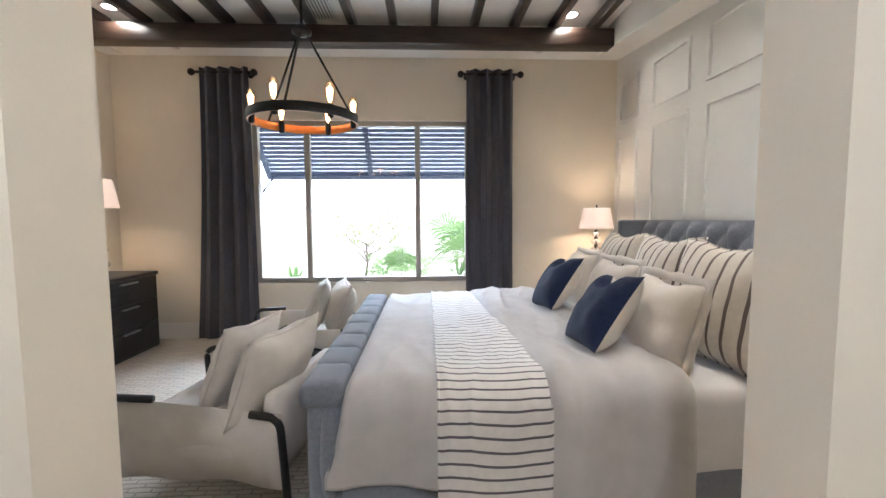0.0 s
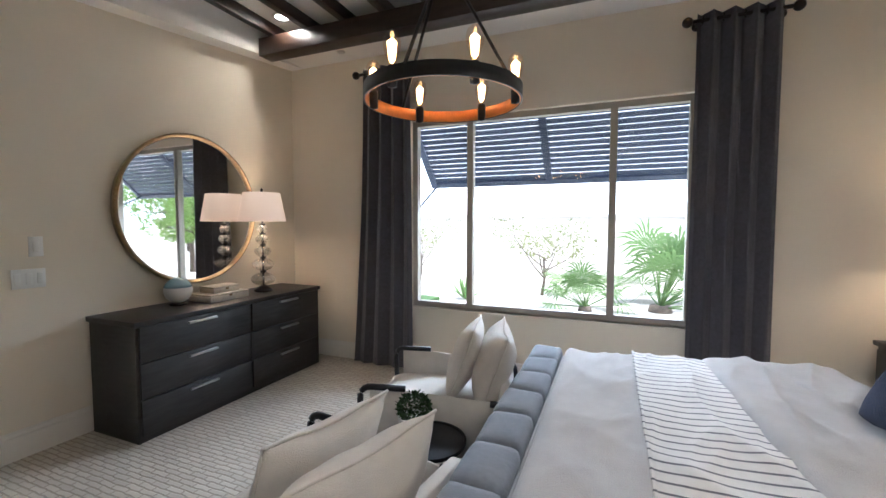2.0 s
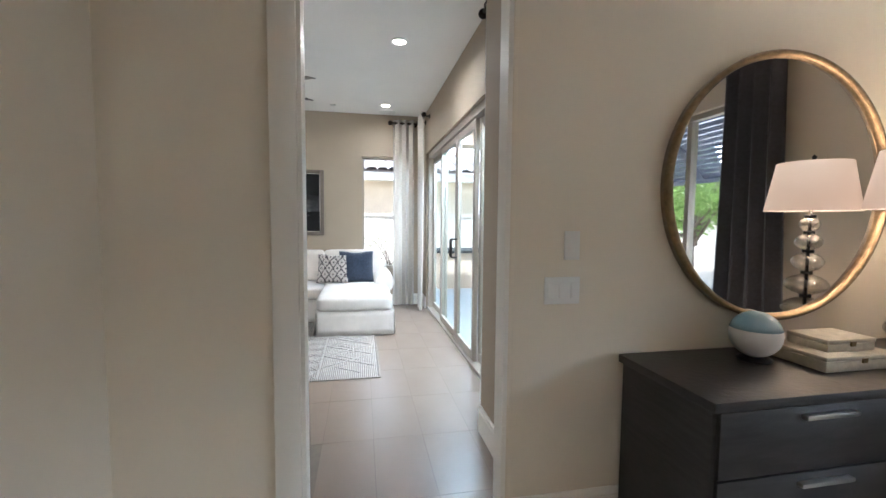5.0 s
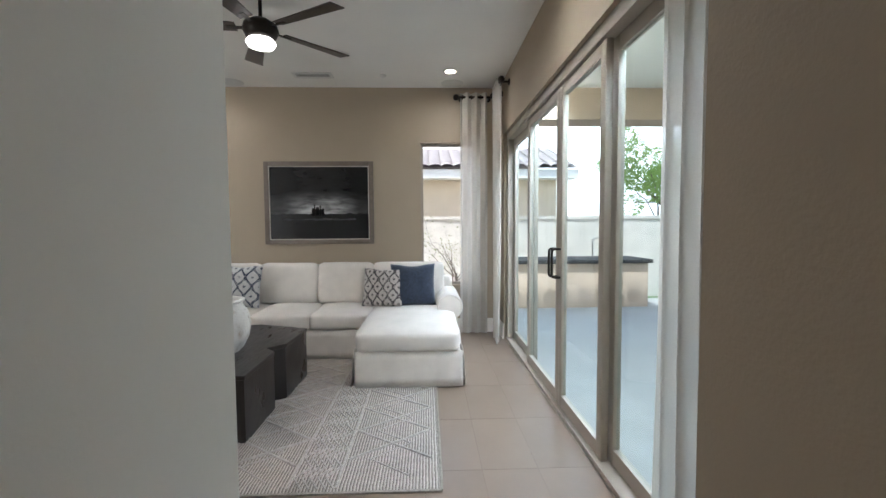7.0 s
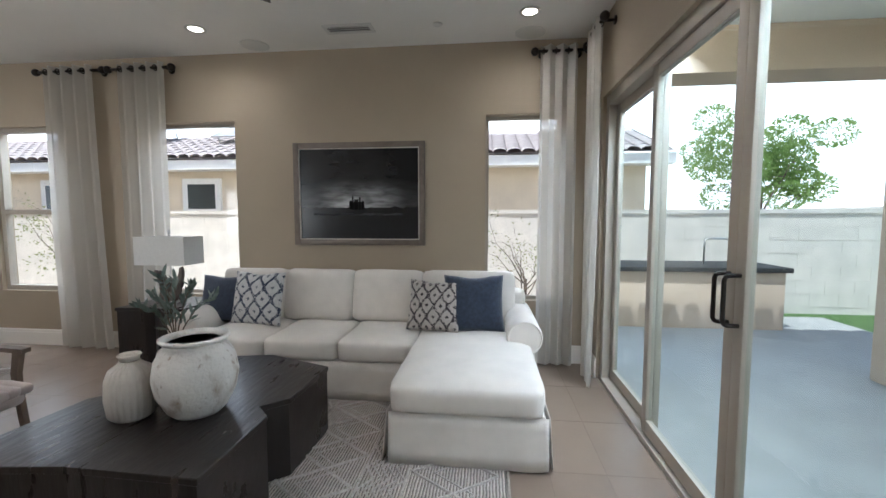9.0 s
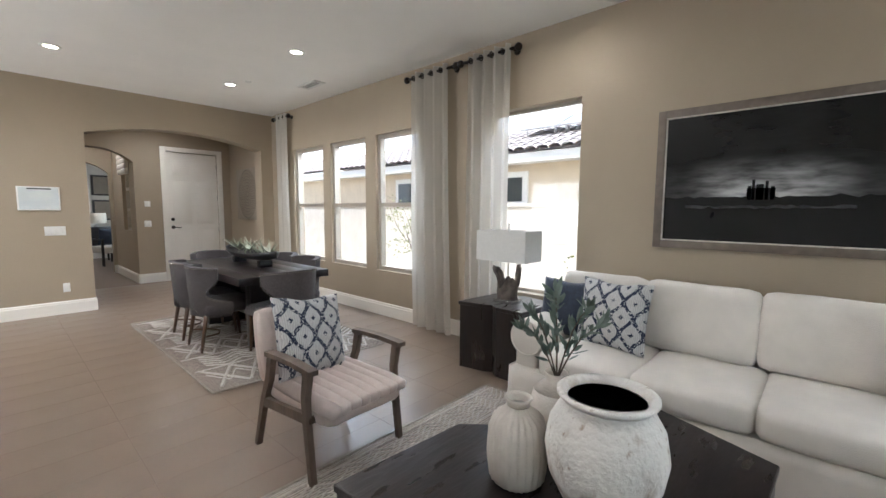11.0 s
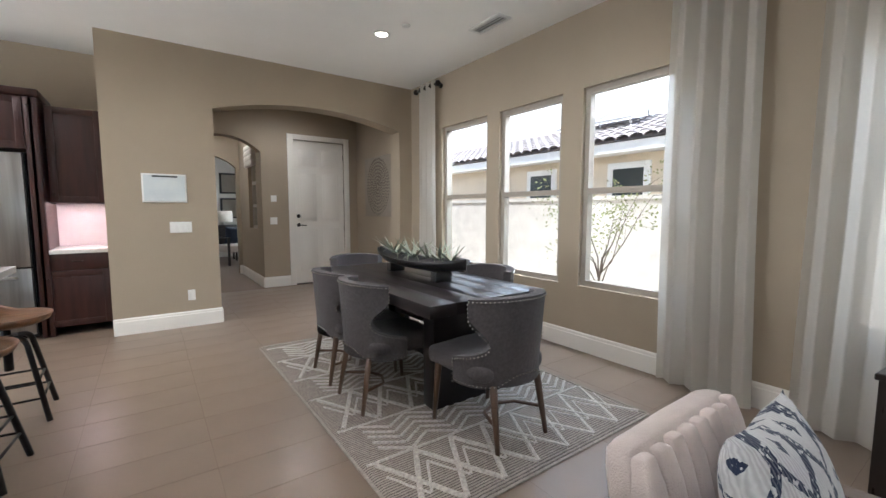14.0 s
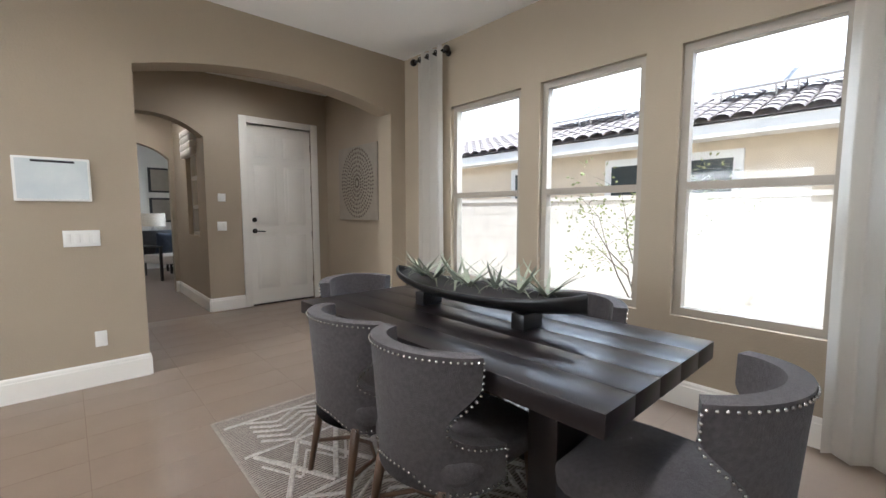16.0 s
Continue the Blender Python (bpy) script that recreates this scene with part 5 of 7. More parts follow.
for i, (x, y, z, r) in enumerate(((1.44, 1.78, 0.89, 8), (1.54, 2.46, 0.89, 4), (1.56, 3.12, 0.89, 0))):
    cushion("euro_pillow", "large cream euro pillow with brown ticking stripes", pose(x, y, z, 13, 0, 90 + r), 0.60, 0.60, 0.25, "euro", 0.05, i * 3.1, "euro", group=PG)
for i, (x, y, r) in enumerate(((1.12, 1.74, 4), (1.20, 2.44, 4), (1.22, 3.04, -2))):
    cushion("sham_pillow", "cream linen pillow sham with wide flange", pose(x, y, 0.81 + 0.01 * i, 16, 0, 90 + r), 0.46, 0.42, 0.25, "cream", 0.05, i * 5.7 + 1, flange=0.03, group=PG)
for i, (x, y, r) in enumerate(((0.87, 1.83, 2), (0.93, 2.72, 6))):
    cushion("accent_pillow", "navy quilted square pillow with a chopped top", pose(x, y, 0.845, 36, 6, 90 + r), 0.37, 0.42, 0.19, "navy", 0.30, i * 2.3 + 4, group=PG, backing="cream")

ns = thing("nightstand", "espresso nightstand beside the bed", "nightstand")
box("body", "espresso", 1.52, 2.10, 3.72, 4.36, 0.06, 0.62, ns, bevel=0.004)
box("top", "espresso", 1.50, 2.11, 3.70, 4.38, 0.62, 0.65, ns, bevel=0.004)
for z0, z1 in ((0.10, 0.35), (0.37, 0.60)):
    d = box("drawer", "espresso", 1.505, 1.52, 3.74, 4.34, z0, z1, ns, bevel=0.003)
    box("handle", "steel", 1.49, 1.504, 3.95, 4.13, (z0 + z1) / 2 + 0.06, (z0 + z1) / 2 + 0.075, d, "brushed steel bar pull")
glass_lamp("lit glass table lamp with white shade on the nightstand", pose(1.79, 4.12, 0.65), 0.86)

# dresser
dr = thing("dresser", "espresso six-drawer dresser with steel bar pulls", "dresser")
box("body", "espresso", -3.25, -2.785, 2.495, 4.215, 0.004, 0.745, dr, bevel=0.003)
box("top", "espresso", -3.27, -2.765, 2.485, 4.225, 0.745, 0.78, dr, bevel=0.004)
for y0, y1 in ((2.515, 3.365), (3.385, 4.195)):
    for k in range(3):
        z0 = 0.05 + k * 0.233
        d = box("drawer", "espresso", -2.79, -2.77, y0, y1, z0, z0 + 0.226, dr, bevel=0.003)
        yc = (y0 + y1) / 2
        box("bar_pull", "steel", -2.77, -2.748, yc - 0.11, yc + 0.11, z0 + 0.185, z0 + 0.20, d, "brushed steel bar pull", 0.002)
box("finger_pull", "dark", -2.773, -2.766, 3.362, 3.388, 0.27, 0.51, dr, "dark recessed finger pull")
glass_lamp("lit glass disc table lamp with white shade on the dresser", pose(-3.02, 3.75, 0.78), 1.02)
mir = thing("mirror", "large round wall mirror with thin gold rim", "mirror", pose(BW + 0.002, 3.27, 1.51, 0, 90, 0))
part("backing", lathe(bmesh.new(), [(0, 0), (0.585, 0), (0.585, 0.028), (0, 0.028)], 72), "black_steel", mir)
part("rim", lathe(bmesh.new(), [(0.57, 0.0), (0.60, 0.0), (0.607, 0.05), (0.60, 0.062), (0.588, 0.062), (0.575, 0.034), (0.57, 0.0)], 96), "gold_frame", mir, "antique gold rim", True)
part("silvering", lathe(bmesh.new(), [(0, 0.0285), (0.572, 0.0285), (0.572, 0.033), (0, 0.033)], 96), "mirror", mir)
orb = thing("decor_orb", "blue and clear glass orb on a dark foot", "ornament", pose(-3.10, 3.0, 0.78))
part("foot", lathe(bmesh.new(), [(0, 0), (0.06, 0), (0.065, 0.01), (0.04, 0.02), (0, 0.02)], 24), "black_steel", orb, smooth=True)
part("ball", lathe(bmesh.new(), [(0.03, 0.02)] + [(0.095 * math.sin(math.pi * k / 12), 0.11 - 0.095 * math.cos(math.pi * k / 12)) for k in range(2, 12)] + [(0.001, 0.205)], 32), "white_ceramic", orb, "pale glass body", True)
part("cap", lathe(bmesh.new(), [(0.0955 * math.sin(math.pi * k / 12) + 0.001, 0.11 - 0.0965 * math.cos(math.pi * k / 12)) for k in range(7, 13)], 32), "glaze_blue", orb, "blue glazed cap", True)
for x0, x1, y0, y1, z0, z1, lab in ((-3.16, -2.92, 3.13, 3.49, 0.78, 0.84, "large cream bone-inlay box"), (-3.13, -2.97, 3.20, 3.44, 0.84, 0.89, "small cream bone-inlay box on a larger one")):
    bx = thing("decor_box", lab, "box", None, "stacked boxes")
    box("base", "bone", x0, x1, y0, y1, z0, z1 - 0.018, bx, bevel=0.003)
    box("lid", "bone", x0 - 0.002, x1 + 0.002, y0 - 0.002, y1 + 0.002, z1 - 0.016, z1, bx, bevel=0.003)
    box("clasp", "gold_frame", x1 + 0.002, x1 + 0.007, (y0 + y1) / 2 - 0.012, (y0 + y1) / 2 + 0.012, z1 - 0.028, z1 - 0.01, bx)


def switch_plate(label, axis, face, sign, a, z, w, h, n, category="light switch"):
    s = thing("switch_plate" if "outlet" not in label else "wall_outlet", label, category)
    d0, d1 = sorted((face, face + sign * 0.006))
    f = (d0, d1, a - w / 2, a + w / 2) if axis == "x" else (a - w / 2, a + w / 2, d0, d1)
    box("plate", "plastic", *f, z - h / 2, z + h / 2, s, bevel=0.002)
    for i in range(n):
        c = a - w / 2 + w * (i + 0.5) / n
        e0, e1 = sorted((face + sign * 0.006, face + sign * 0.010))
        g = (e0, e1, c - 0.016, c + 0.016) if axis == "x" else (c - 0.016, c + 0.016, e0, e1)
        box("rocker", "plastic", *g, z - 0.033, z + 0.033, s, bevel=0.002)
    return s


switch_plate("white triple rocker switch plate on bedroom wall", "x", BW, 1, 2.22, 1.06, 0.16, 0.115, 3)
switch_plate("white single dimmer switch plate on bedroom wall", "x", BW, 1, 2.26, 1.25, 0.07, 0.12, 1)
switch_plate("white wide rocker switch plate beside the arch", "y", LS, 1, -5.43, 1.085, 0.20, 0.115, 4)
switch_plate("white wall outlet low beside the arch", "y", LS, 1, -5.495, 0.345, 0.07, 0.115, 1, "outlet")
switch_plate("white rocker switch plate beside the front door", "y", -8.69, 1, -6.83, 1.095, 0.11, 0.115, 2)
switch_plate("small white alarm keypad beside the front door", "y", -8.69, 1, -6.84, 1.46, 0.09, 0.10, 1, "keypad")


# lounge chairs: canvas sling on black steel
def lounge_chair(m):
    c = thing("lounge_chair", "white canvas sling lounge chair with black steel frame", "armchair", m, "bedroom lounge chairs")
    # local: faces -x, width along y (0.70), depth along x (0.80)
    for y in (-0.35, 0.35):
        part("side_frame", tube(bmesh.new(), bent([(-0.40, y, 0.0), (-0.43, y, 0.53), (-0.18, y, 0.53)], 0.07), 0.017), "black_steel", c, "black steel side frame", True)
        part("rear_leg", tube(bmesh.new(), bent([(0.26, y, 0.48), (0.39, y, 0.47), (0.42, y, 0.0)], 0.06), 0.017), "black_steel", c, "black steel rear leg", True)
        part("floor_bar", tube(bmesh.new(), [(-0.40, y, 0.02), (0.42, y, 0.02)], 0.013), "black_steel", c, smooth=True)
        bm = bmesh.new()
        g = []
        for i in range(13):
            x = -0.37 + 0.76 * i / 12
            top = 0.53 - 0.05 * i / 12
            for zz, yo in ((top, 0.0), (0.36, 0.012), (0.16 + 0.01 * math.sin(i), -0.03 * math.copysign(1, y))):
                g.append(bm.verts.new((x, y + yo * math.sin(math.pi * i / 12), zz)))
        for i in range(12):
            for k in range(2):
                bm.faces.new((g[i * 3 + k], g[i * 3 + 3 + k], g[i * 3 + 4 + k], g[i * 3 + 1 + k]))
        o = part("side_sling", bm, "canvas", c, "white canvas arm sling", True)
        o.modifiers.new("thick", "SOLIDIFY").thickness = 0.012
    part("back_sling", slab_cushion(bmesh.new(), 0.31, 0.37, -0.33, 0.33, 0.18, 0.56, 0, 6, r=0.02), "canvas", c, "white canvas back sling", True, pose(0, 0, 0))
    part("front_bar", tube(bmesh.new(), [(-0.40, -0.35, 0.20), (-0.40, 0.35, 0.20)], 0.013), "black_steel", c, smooth=True)
    part("seat_cushion", slab_cushion(bmesh.new(), -0.42, 0.31, -0.325, 0.325, 0.22, 0.38, 0.035, 9, 3, 0.05), "canvas", c, "thick white seat cushion", True)
    return c


seat_poses = (pose(-0.95, 1.95, 0, 0, 0, -8), pose(-0.957, 3.147, 0, 0, 0, 13))
ch1 = lounge_chair(seat_poses[0])
ch2 = copy_thing(ch1, seat_poses[1])
G2 = "lounge chair cushions"
for k, (xa, ya, ra, xb, yb, rb) in enumerate(((-0.90, 1.88, 82, -0.71, 1.80, 75), (-0.86, 3.17, 103, -0.685, 3.14, 106))):
    cushion("chair_cushion", "plump white canvas back cushion with piped seams", pose(xb, yb, 0.605, 20, 0, rb), 0.54, 0.42, 0.21, "canvas", 0.03, 3 + k, "canvas", group=G2, category="cushion")
    cushion("chair_cushion", "plump white canvas cushion with fringed edge", pose(xa, ya, 0.615, 20, 3, ra), 0.50, 0.42, 0.16, "canvas", 0.03, 8 + k, "canvas", group=G2, category="cushion")
st = thing("side_table", "small round black metal side table", "side table", pose(-0.85, 2.60, 0) @ Matrix.Diagonal((0.9, 0.9, 0.83, 1)))
part("tabletop", lathe(bmesh.new(), [(0, 0.44), (0.19, 0.44), (0.20, 0.445), (0.20, 0.465), (0.19, 0.465), (0.187, 0.455), (0, 0.455)], 40), "black_steel", st, smooth=False)
part("pedestal", lathe(bmesh.new(), [(0.02, 0.015), (0.02, 0.44)], 16), "black_steel", st, smooth=True)
part("base", lathe(bmesh.new(), [(0, 0), (0.15, 0), (0.15, 0.012), (0.02, 0.02), (0, 0.02)], 32), "black_steel", st)
pl = thing("potted_plant", "small boxwood ball in a white pot on the side table", "plant", pose(-0.93, 2.62, 0.379))
part("pot", lathe(bmesh.new(), [(0, 0), (0.045, 0), (0.07, 0.05), (0.08, 0.09), (0.07, 0.095), (0.065, 0.085), (0, 0.085)], 28), "white_ceramic", pl, "white ceramic pot", True)


def leaves(bm, rng, centre, radius, count, size, squash=1.0, up=0.4):
    for _ in range(count):
        d = Vector((rng.gauss(0, 1), rng.gauss(0, 1), rng.gauss(0, 1))).normalized()
        p = Vector(centre) + Vector((d.x, d.y, d.z * squash)) * radius * rng.uniform(0.6, 1.0) ** 0.6
        a = (d + Vector((rng.uniform(-1, 1), rng.uniform(-1, 1), rng.uniform(-0.5, 1) * up))).normalized()
        s = a.cross(Vector((rng.uniform(-1, 1), rng.uniform(-1, 1), rng.uniform(-1, 1)))).normalized()
        L, W = size * rng.uniform(0.7, 1.3), size * 0.3
        q = [p, p + a * L * 0.5 + s * W, p + a * L, p + a * L * 0.5 - s * W]
        bm.faces.new([bm.verts.new(v) for v in q])
    return bm


part("foliage", leaves(bmesh.new(), random.Random(5), (0, 0, 0.135), 0.075, 900, 0.02, 0.85), "boxwood", pl, "clipped green boxwood ball")

# chandelier
ch = thing("chandelier", "round bronze wagon-wheel chandelier with six filament bulbs", "chandelier", pose(-0.76, 2.56, 0))
RZ, RR = 1.905, 0.337
part("ring", lathe(bmesh.new(), [(RR, RZ), (RR, RZ + 0.055), (RR - 0.006, RZ + 0.055), (RR - 0.006, RZ), (RR, RZ)], 72), "black_steel", ch, "dark bronze ring band", True)
part("ring_lining", lathe(bmesh.new(), [(RR - 0.0065, RZ + 0.001), (RR - 0.0065, RZ + 0.054), (RR - 0.012, RZ + 0.054), (RR - 0.012, RZ + 0.001), (RR - 0.0065, RZ + 0.001)], 72), "copper", ch, "copper inner lining", True)
part("hub", lathe(bmesh.new(), [(0, 2.44), (0.035, 2.445), (0.06, 2.46), (0.06, 2.475), (0.03, 2.50), (0.012, 2.52), (0, 2.52)], 24), "black_steel", ch, smooth=True)
part("stem", lathe(bmesh.new(), [(0.009, 2.5), (0.009, 3.19)], 10), "black_steel", ch, smooth=True)
part("canopy", lathe(bmesh.new(), [(0, 3.16), (0.06, 3.17), (0.065, 3.195), (0, 3.2)], 24), "black_steel", ch, smooth=True)
for k in range(3):
    a = 2 * math.pi * k / 3 + 0.5
    part("hanger_rod", tube(bmesh.new(), [(0.03 * math.cos(a), 0.03 * math.sin(a), 2.46), (RR * math.cos(a), RR * math.sin(a), RZ + 0.05)], 0.007), "black_steel", ch, smooth=True)
for k in range(6):
    a = 2 * math.pi * k / 6 + 0.25
    x, y = (RR - 0.03) * math.cos(a), (RR - 0.03) * math.sin(a)
    part("socket", lathe(bmesh.new(), [(0, RZ - 0.015), (0.018, RZ - 0.01), (0.02, RZ + 0.05), (0.017, RZ + 0.065), (0, RZ + 0.065)], 16, (x, y, 0)), "black_steel", ch, "dark bronze socket", True)
    b = part("bulb", lathe(bmesh.new(), [(0.013, RZ + 0.065), (0.018, RZ + 0.085), (0.031, RZ + 0.125), (0.034, RZ + 0.15), (0.028, RZ + 0.178), (0.014, RZ + 0.193), (0.002, RZ + 0.197)], 18, (x, y, 0)), "bulb_glass", ch, "clear filament bulb, lit", True)
    lamp("chandelier_bulb", "POINT", Matrix.Translation((-0.76 + x, 2.56 + y, RZ + 0.11)), CHAND / 6, (1.0, 0.62, 0.32), radius=0.012)
    part("filament", lathe(bmesh.new(), [(0.001, RZ + 0.075), (0.013, RZ + 0.09), (0.019, RZ + 0.15), (0.001, RZ + 0.168)], 8, (x, y, 0)), "bulb", b, "glowing filament")

# louvred shutter propped open outside the bedroom window
sh = thing("bahama_shutter", "dark blue-grey louvred shutter propped open outside", "shutter")
P0, P1 = Vector((0, BN + 0.24, 2.40)), Vector((0, 5.28, 1.82))
dv = (P1 - P0)
ang = math.degrees(math.atan2(dv.z, dv.y))
L = dv.length
shm = pose(0, P0.y, P0.z, ang)
for x0, x1 in ((-2.0, -1.93), (-0.72, -0.65), (0.60, 0.67)):
    part("stile", quad_box(bmesh.new(), x0, x1, 0, L, -0.02, 0.02), "shutter", sh, m=shm)
for y0, y1 in ((0, 0.06), (L - 0.06, L)):
    part("rail", quad_box(bmesh.new(), -1.93, 0.60, y0, y1, -0.019, 0.019), "shutter", sh, m=shm)
for k in range(11):
    pitch = (L - 0.14) / 11
    y = 0.085 + pitch * k
    for x0, x1 in ((-1.93, -0.72), (-0.65, 0.60)):
        part("louvre", quad_box(bmesh.new(), x0, x1, -pitch * 0.515, pitch * 0.515, -0.005, 0.005), "shutter", sh, m=shm @ pose(0, y + 0.02, 0, 16))
for x in (-1.9, 0.55):
    part("strut", tube(bmesh.new(), [(x, BN + 0.23, 1.55), (x, 5.22, 1.84)], 0.012), "shutter", sh, smooth=True)

# ---- living room ----
def rug(name, label, x0, x1, y0, y1, material, bands, fat=1.0, lozenge=1.3):
    r = thing(name, label, "rug", pose((x0 + x1) / 2, (y0 + y1) / 2, 0))
    w, d = (x1 - x0) / 2, (y1 - y0) / 2
    bm = bmesh.new()
    nx, ny = 60, 60
    g = []
    for i in range(nx + 1):
        row = []
        for j in range(ny + 1):
            x, y = -w + 2 * w * i / nx, -d + 2 * d * j / ny
            e = min(1, min(i, nx - i, j, ny - j) / 1.0)
            row.append(bm.verts.new((x + 0.006 * noise.noise(Vector((y * 6, x, 1))) * (1 - e), y + 0.006 * noise.noise(Vector((x * 6, y, 7))) * (1 - e),
                                     0.003 + e * (0.009 + 0.002 * noise.noise(Vector((x * 8, y * 8, 3)))))))
        g.append(row)
    for a, b in zip(g, g[1:]):
        for j in range(ny):
            bm.faces.new((a[j], b[j], b[j + 1], a[j + 1]))
    part("weave", bm, material, r, smooth=True)
    # raised cords: straight pairs between the bands, zigzags and lozenges inside them
    bm = bmesh.new()

    def ridge(xa, ya, xb, yb, hw, h):
        hw *= fat
        n_ = max(2, int(math.hypot(xb - xa, yb - ya) / 0.05))
        sx, sy = yb - ya, xa - xb
        ll = math.hypot(sx, sy)
        sx, sy = sx / ll, sy / ll
        last = None
        for q in range(n_ + 1):
            t = q / n_
            x, y = xa + (xb - xa) * t, ya + (yb - ya) * t
            jx = 0.004 * noise.noise(Vector((x * 14, y * 14, 5)))
            hh = 0.0125 + h * (1 + 0.5 * noise.noise(Vector((x * 40, y * 40, 2))))
            ring_ = [bm.verts.new((x + sx * k * hw + jx, y + sy * k * hw + jx, z)) for k, z in ((-1, 0.008), (-0.5, hh), (0.5, hh), (1, 0.008))]
            if last:
                for k in range(3):
                    bm.faces.new((last[k], ring_[k], ring_[k + 1], last[k + 1]))
            last = ring_

    def zigzag(y_mid, amp, period, phase, hw, h):
        x, up_ = -w + 0.03, phase
        while x + period / 2 < w - 0.02:
            ya, yb = (y_mid - amp, y_mid + amp) if up_ else (y_mid + amp, y_mid - amp)
            ridge(x, ya, x + period / 2, yb, hw, h)
            x, up_ = x + period / 2, not up_

    y, k = d - 0.03, 0
    while y - bands[k % len(bands)] > -d + 0.02:
        bw_ = bands[k % len(bands)]
        ym = y - bw_ / 2
        ridge(-w + 0.03, y - bw_, w - 0.03, y - bw_, 0.008, 0.005)
        if k % 2 == 0:
            # lozenges
            zigzag(ym, bw_ * 0.46, bw_ * lozenge, True, 0.010, 0.008)
            zigzag(ym, bw_ * 0.46, bw_ * lozenge, False, 0.010, 0.008)
            zigzag(ym, bw_ * 0.22, bw_ * lozenge / 2, True, 0.005, 0.005)
        else:
            # nested chevrons
            for q in range(5):
                zigzag(ym + (q - 2) * bw_ * 0.17, bw_ * 0.13, bw_ * 0.8, True, 0.007, 0.006)
        y, k = y - bw_, k + 1
    tagged(part("raised_cord", bm, "cord_light", r), "raised braided cords", kind="stuff")
    for sx in (-1, 1):
        box("binding", "rug_edge", sx * w - 0.008, sx * w + 0.008, -d, d, 0.0005, 0.010, r, "tan bound edge", 0.003)
    for sy in (-1, 1):
        box("binding", "rug_edge", -w, w, sy * d - 0.008, sy * d + 0.008, 0.0005, 0.0095, r, "tan bound edge", 0.003)
    return r


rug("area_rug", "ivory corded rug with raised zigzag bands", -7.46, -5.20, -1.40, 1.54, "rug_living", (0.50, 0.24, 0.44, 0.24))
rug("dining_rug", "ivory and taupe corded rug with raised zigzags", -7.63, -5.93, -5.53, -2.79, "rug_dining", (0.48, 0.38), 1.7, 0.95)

sofa = thing("sectional_sofa", "white slipcovered sectional sofa with chaise", "sofa")
SX, SF = -8.18, -7.30
box("base", "slip", SX, SF, -1.08, 1.76, 0.03, 0.30, sofa, bevel=0.02)


def skirt(x0, y0, x1, y1, z1, seed):
    """A hanging slipcover skirt between two points."""
    bm = bmesh.new()
    n = 40
    d = Vector((x1 - x0, y1 - y0, 0))
    s = Vector((d.y, -d.x, 0)).normalized()
    rows_ = []
    for i in range(n + 1):
        t = i / n
        col = []
        for j in range(5):
            z = z1 - (z1 - 0.013) * j / 4
            off = 0.008 + (0.02 + 0.022 * noise.noise(Vector((t * d.length * 6, seed, 0)))) * j / 4
            p = Vector((x0, y0, z)) + d * t + s * off
            col.append(bm.verts.new(p))
        rows_.append(col)
    for a, b in zip(rows_, rows_[1:]):
        for j in range(4):
            bm.faces.new((a[j], b[j], b[j + 1], a[j + 1]))
    o = part("skirt", bm, "slip", sofa, "loose white slipcover skirt", True)
    o.modifiers.new("thick", "SOLIDIFY").thickness = 0.006


skirt(SF, -1.08, SF, 0.88, 0.30, 1)
skirt(SF, 0.88, -6.55, 0.88, 0.30, 2)
skirt(-6.55, 0.88, -6.55, 1.76, 0.30, 3)
skirt(-6.55, 1.76, SX, 1.76, 0.30, 4)
skirt(SX, -1.08, SF, -1.08, 0.30, 5)
box("chaise_base", "slip", SF, -6.57, 0.89, 1.75, 0.03, 0.30, sofa, bevel=0.02)
for i, (y0, y1) in enumerate(((-0.86, -0.28), (-0.28, 0.30), (0.30, 0.88))):
    part("seat_cushion", slab_cushion(bmesh.new(), -7.95, SF + 0.03, y0 + 0.004, y1 - 0.004, 0.29, 0.46, 0.03, 10, i * 3, 0.045), "slip", sofa, smooth=True)
part("chaise_cushion", slab_cushion(bmesh.new(), -7.95, -6.52, 0.885, 1.60 + 0.14, 0.29, 0.46, 0.03, 12, 11, 0.045), "slip", sofa, smooth=True)
box("back_frame", "slip", SX, -7.98, -1.08, 1.76, 0.30, 0.74, sofa, bevel=0.05, segs=4)
for i, (y0, y1) in enumerate(((-1.0, -0.40), (-0.40, 0.24), (0.24, 0.86), (0.86, 1.66))):
    bm = slab_cushion(bmesh.new(), -0.11, 0.11, y0 + 0.005, y1 - 0.005, 0.0, 0.46, 0.0, 9, 20 + i, 0.045)
    part("back_cushion", bm, "slip", sofa, "plump white back cushion", True, pose(-7.93, 0, 0.45, 0, -12))
for y0, y1 in ((-1.10, -0.87), (1.60, 1.80)):
    bm = bmesh.new()
    quad_box(bm, SX + 0.02, -7.345, y0 + 0.025, y1 - 0.025, 0.06, 0.52, 0.035, 3)
    part("arm", bm, "slip", sofa)
    bm = lathe(bmesh.new(), [(0, -0.42), (0.10, -0.418), (0.125, -0.40), (0.13, 0.0), (0.130, 0.40), (0.122, 0.414), (0.112, 0.416), (0.0, 0.417)], 32)
    part("arm_roll", bm, "slip", sofa, "rolled white sofa arm", True, pose(-7.76, (y0 + y1) / 2, 0.50, 0, 90))
    part("piping", lathe(bmesh.new(), [(0.120 + 0.006 * math.cos(a), 0.415 + 0.006 * math.sin(a)) for a in [k * math.pi / 3 for k in range(7)]], 32), "slip", sofa, "corded seam", True, pose(-7.76, (y0 + y1) / 2, 0.50, 0, 90))
SG = "sofa cushions"
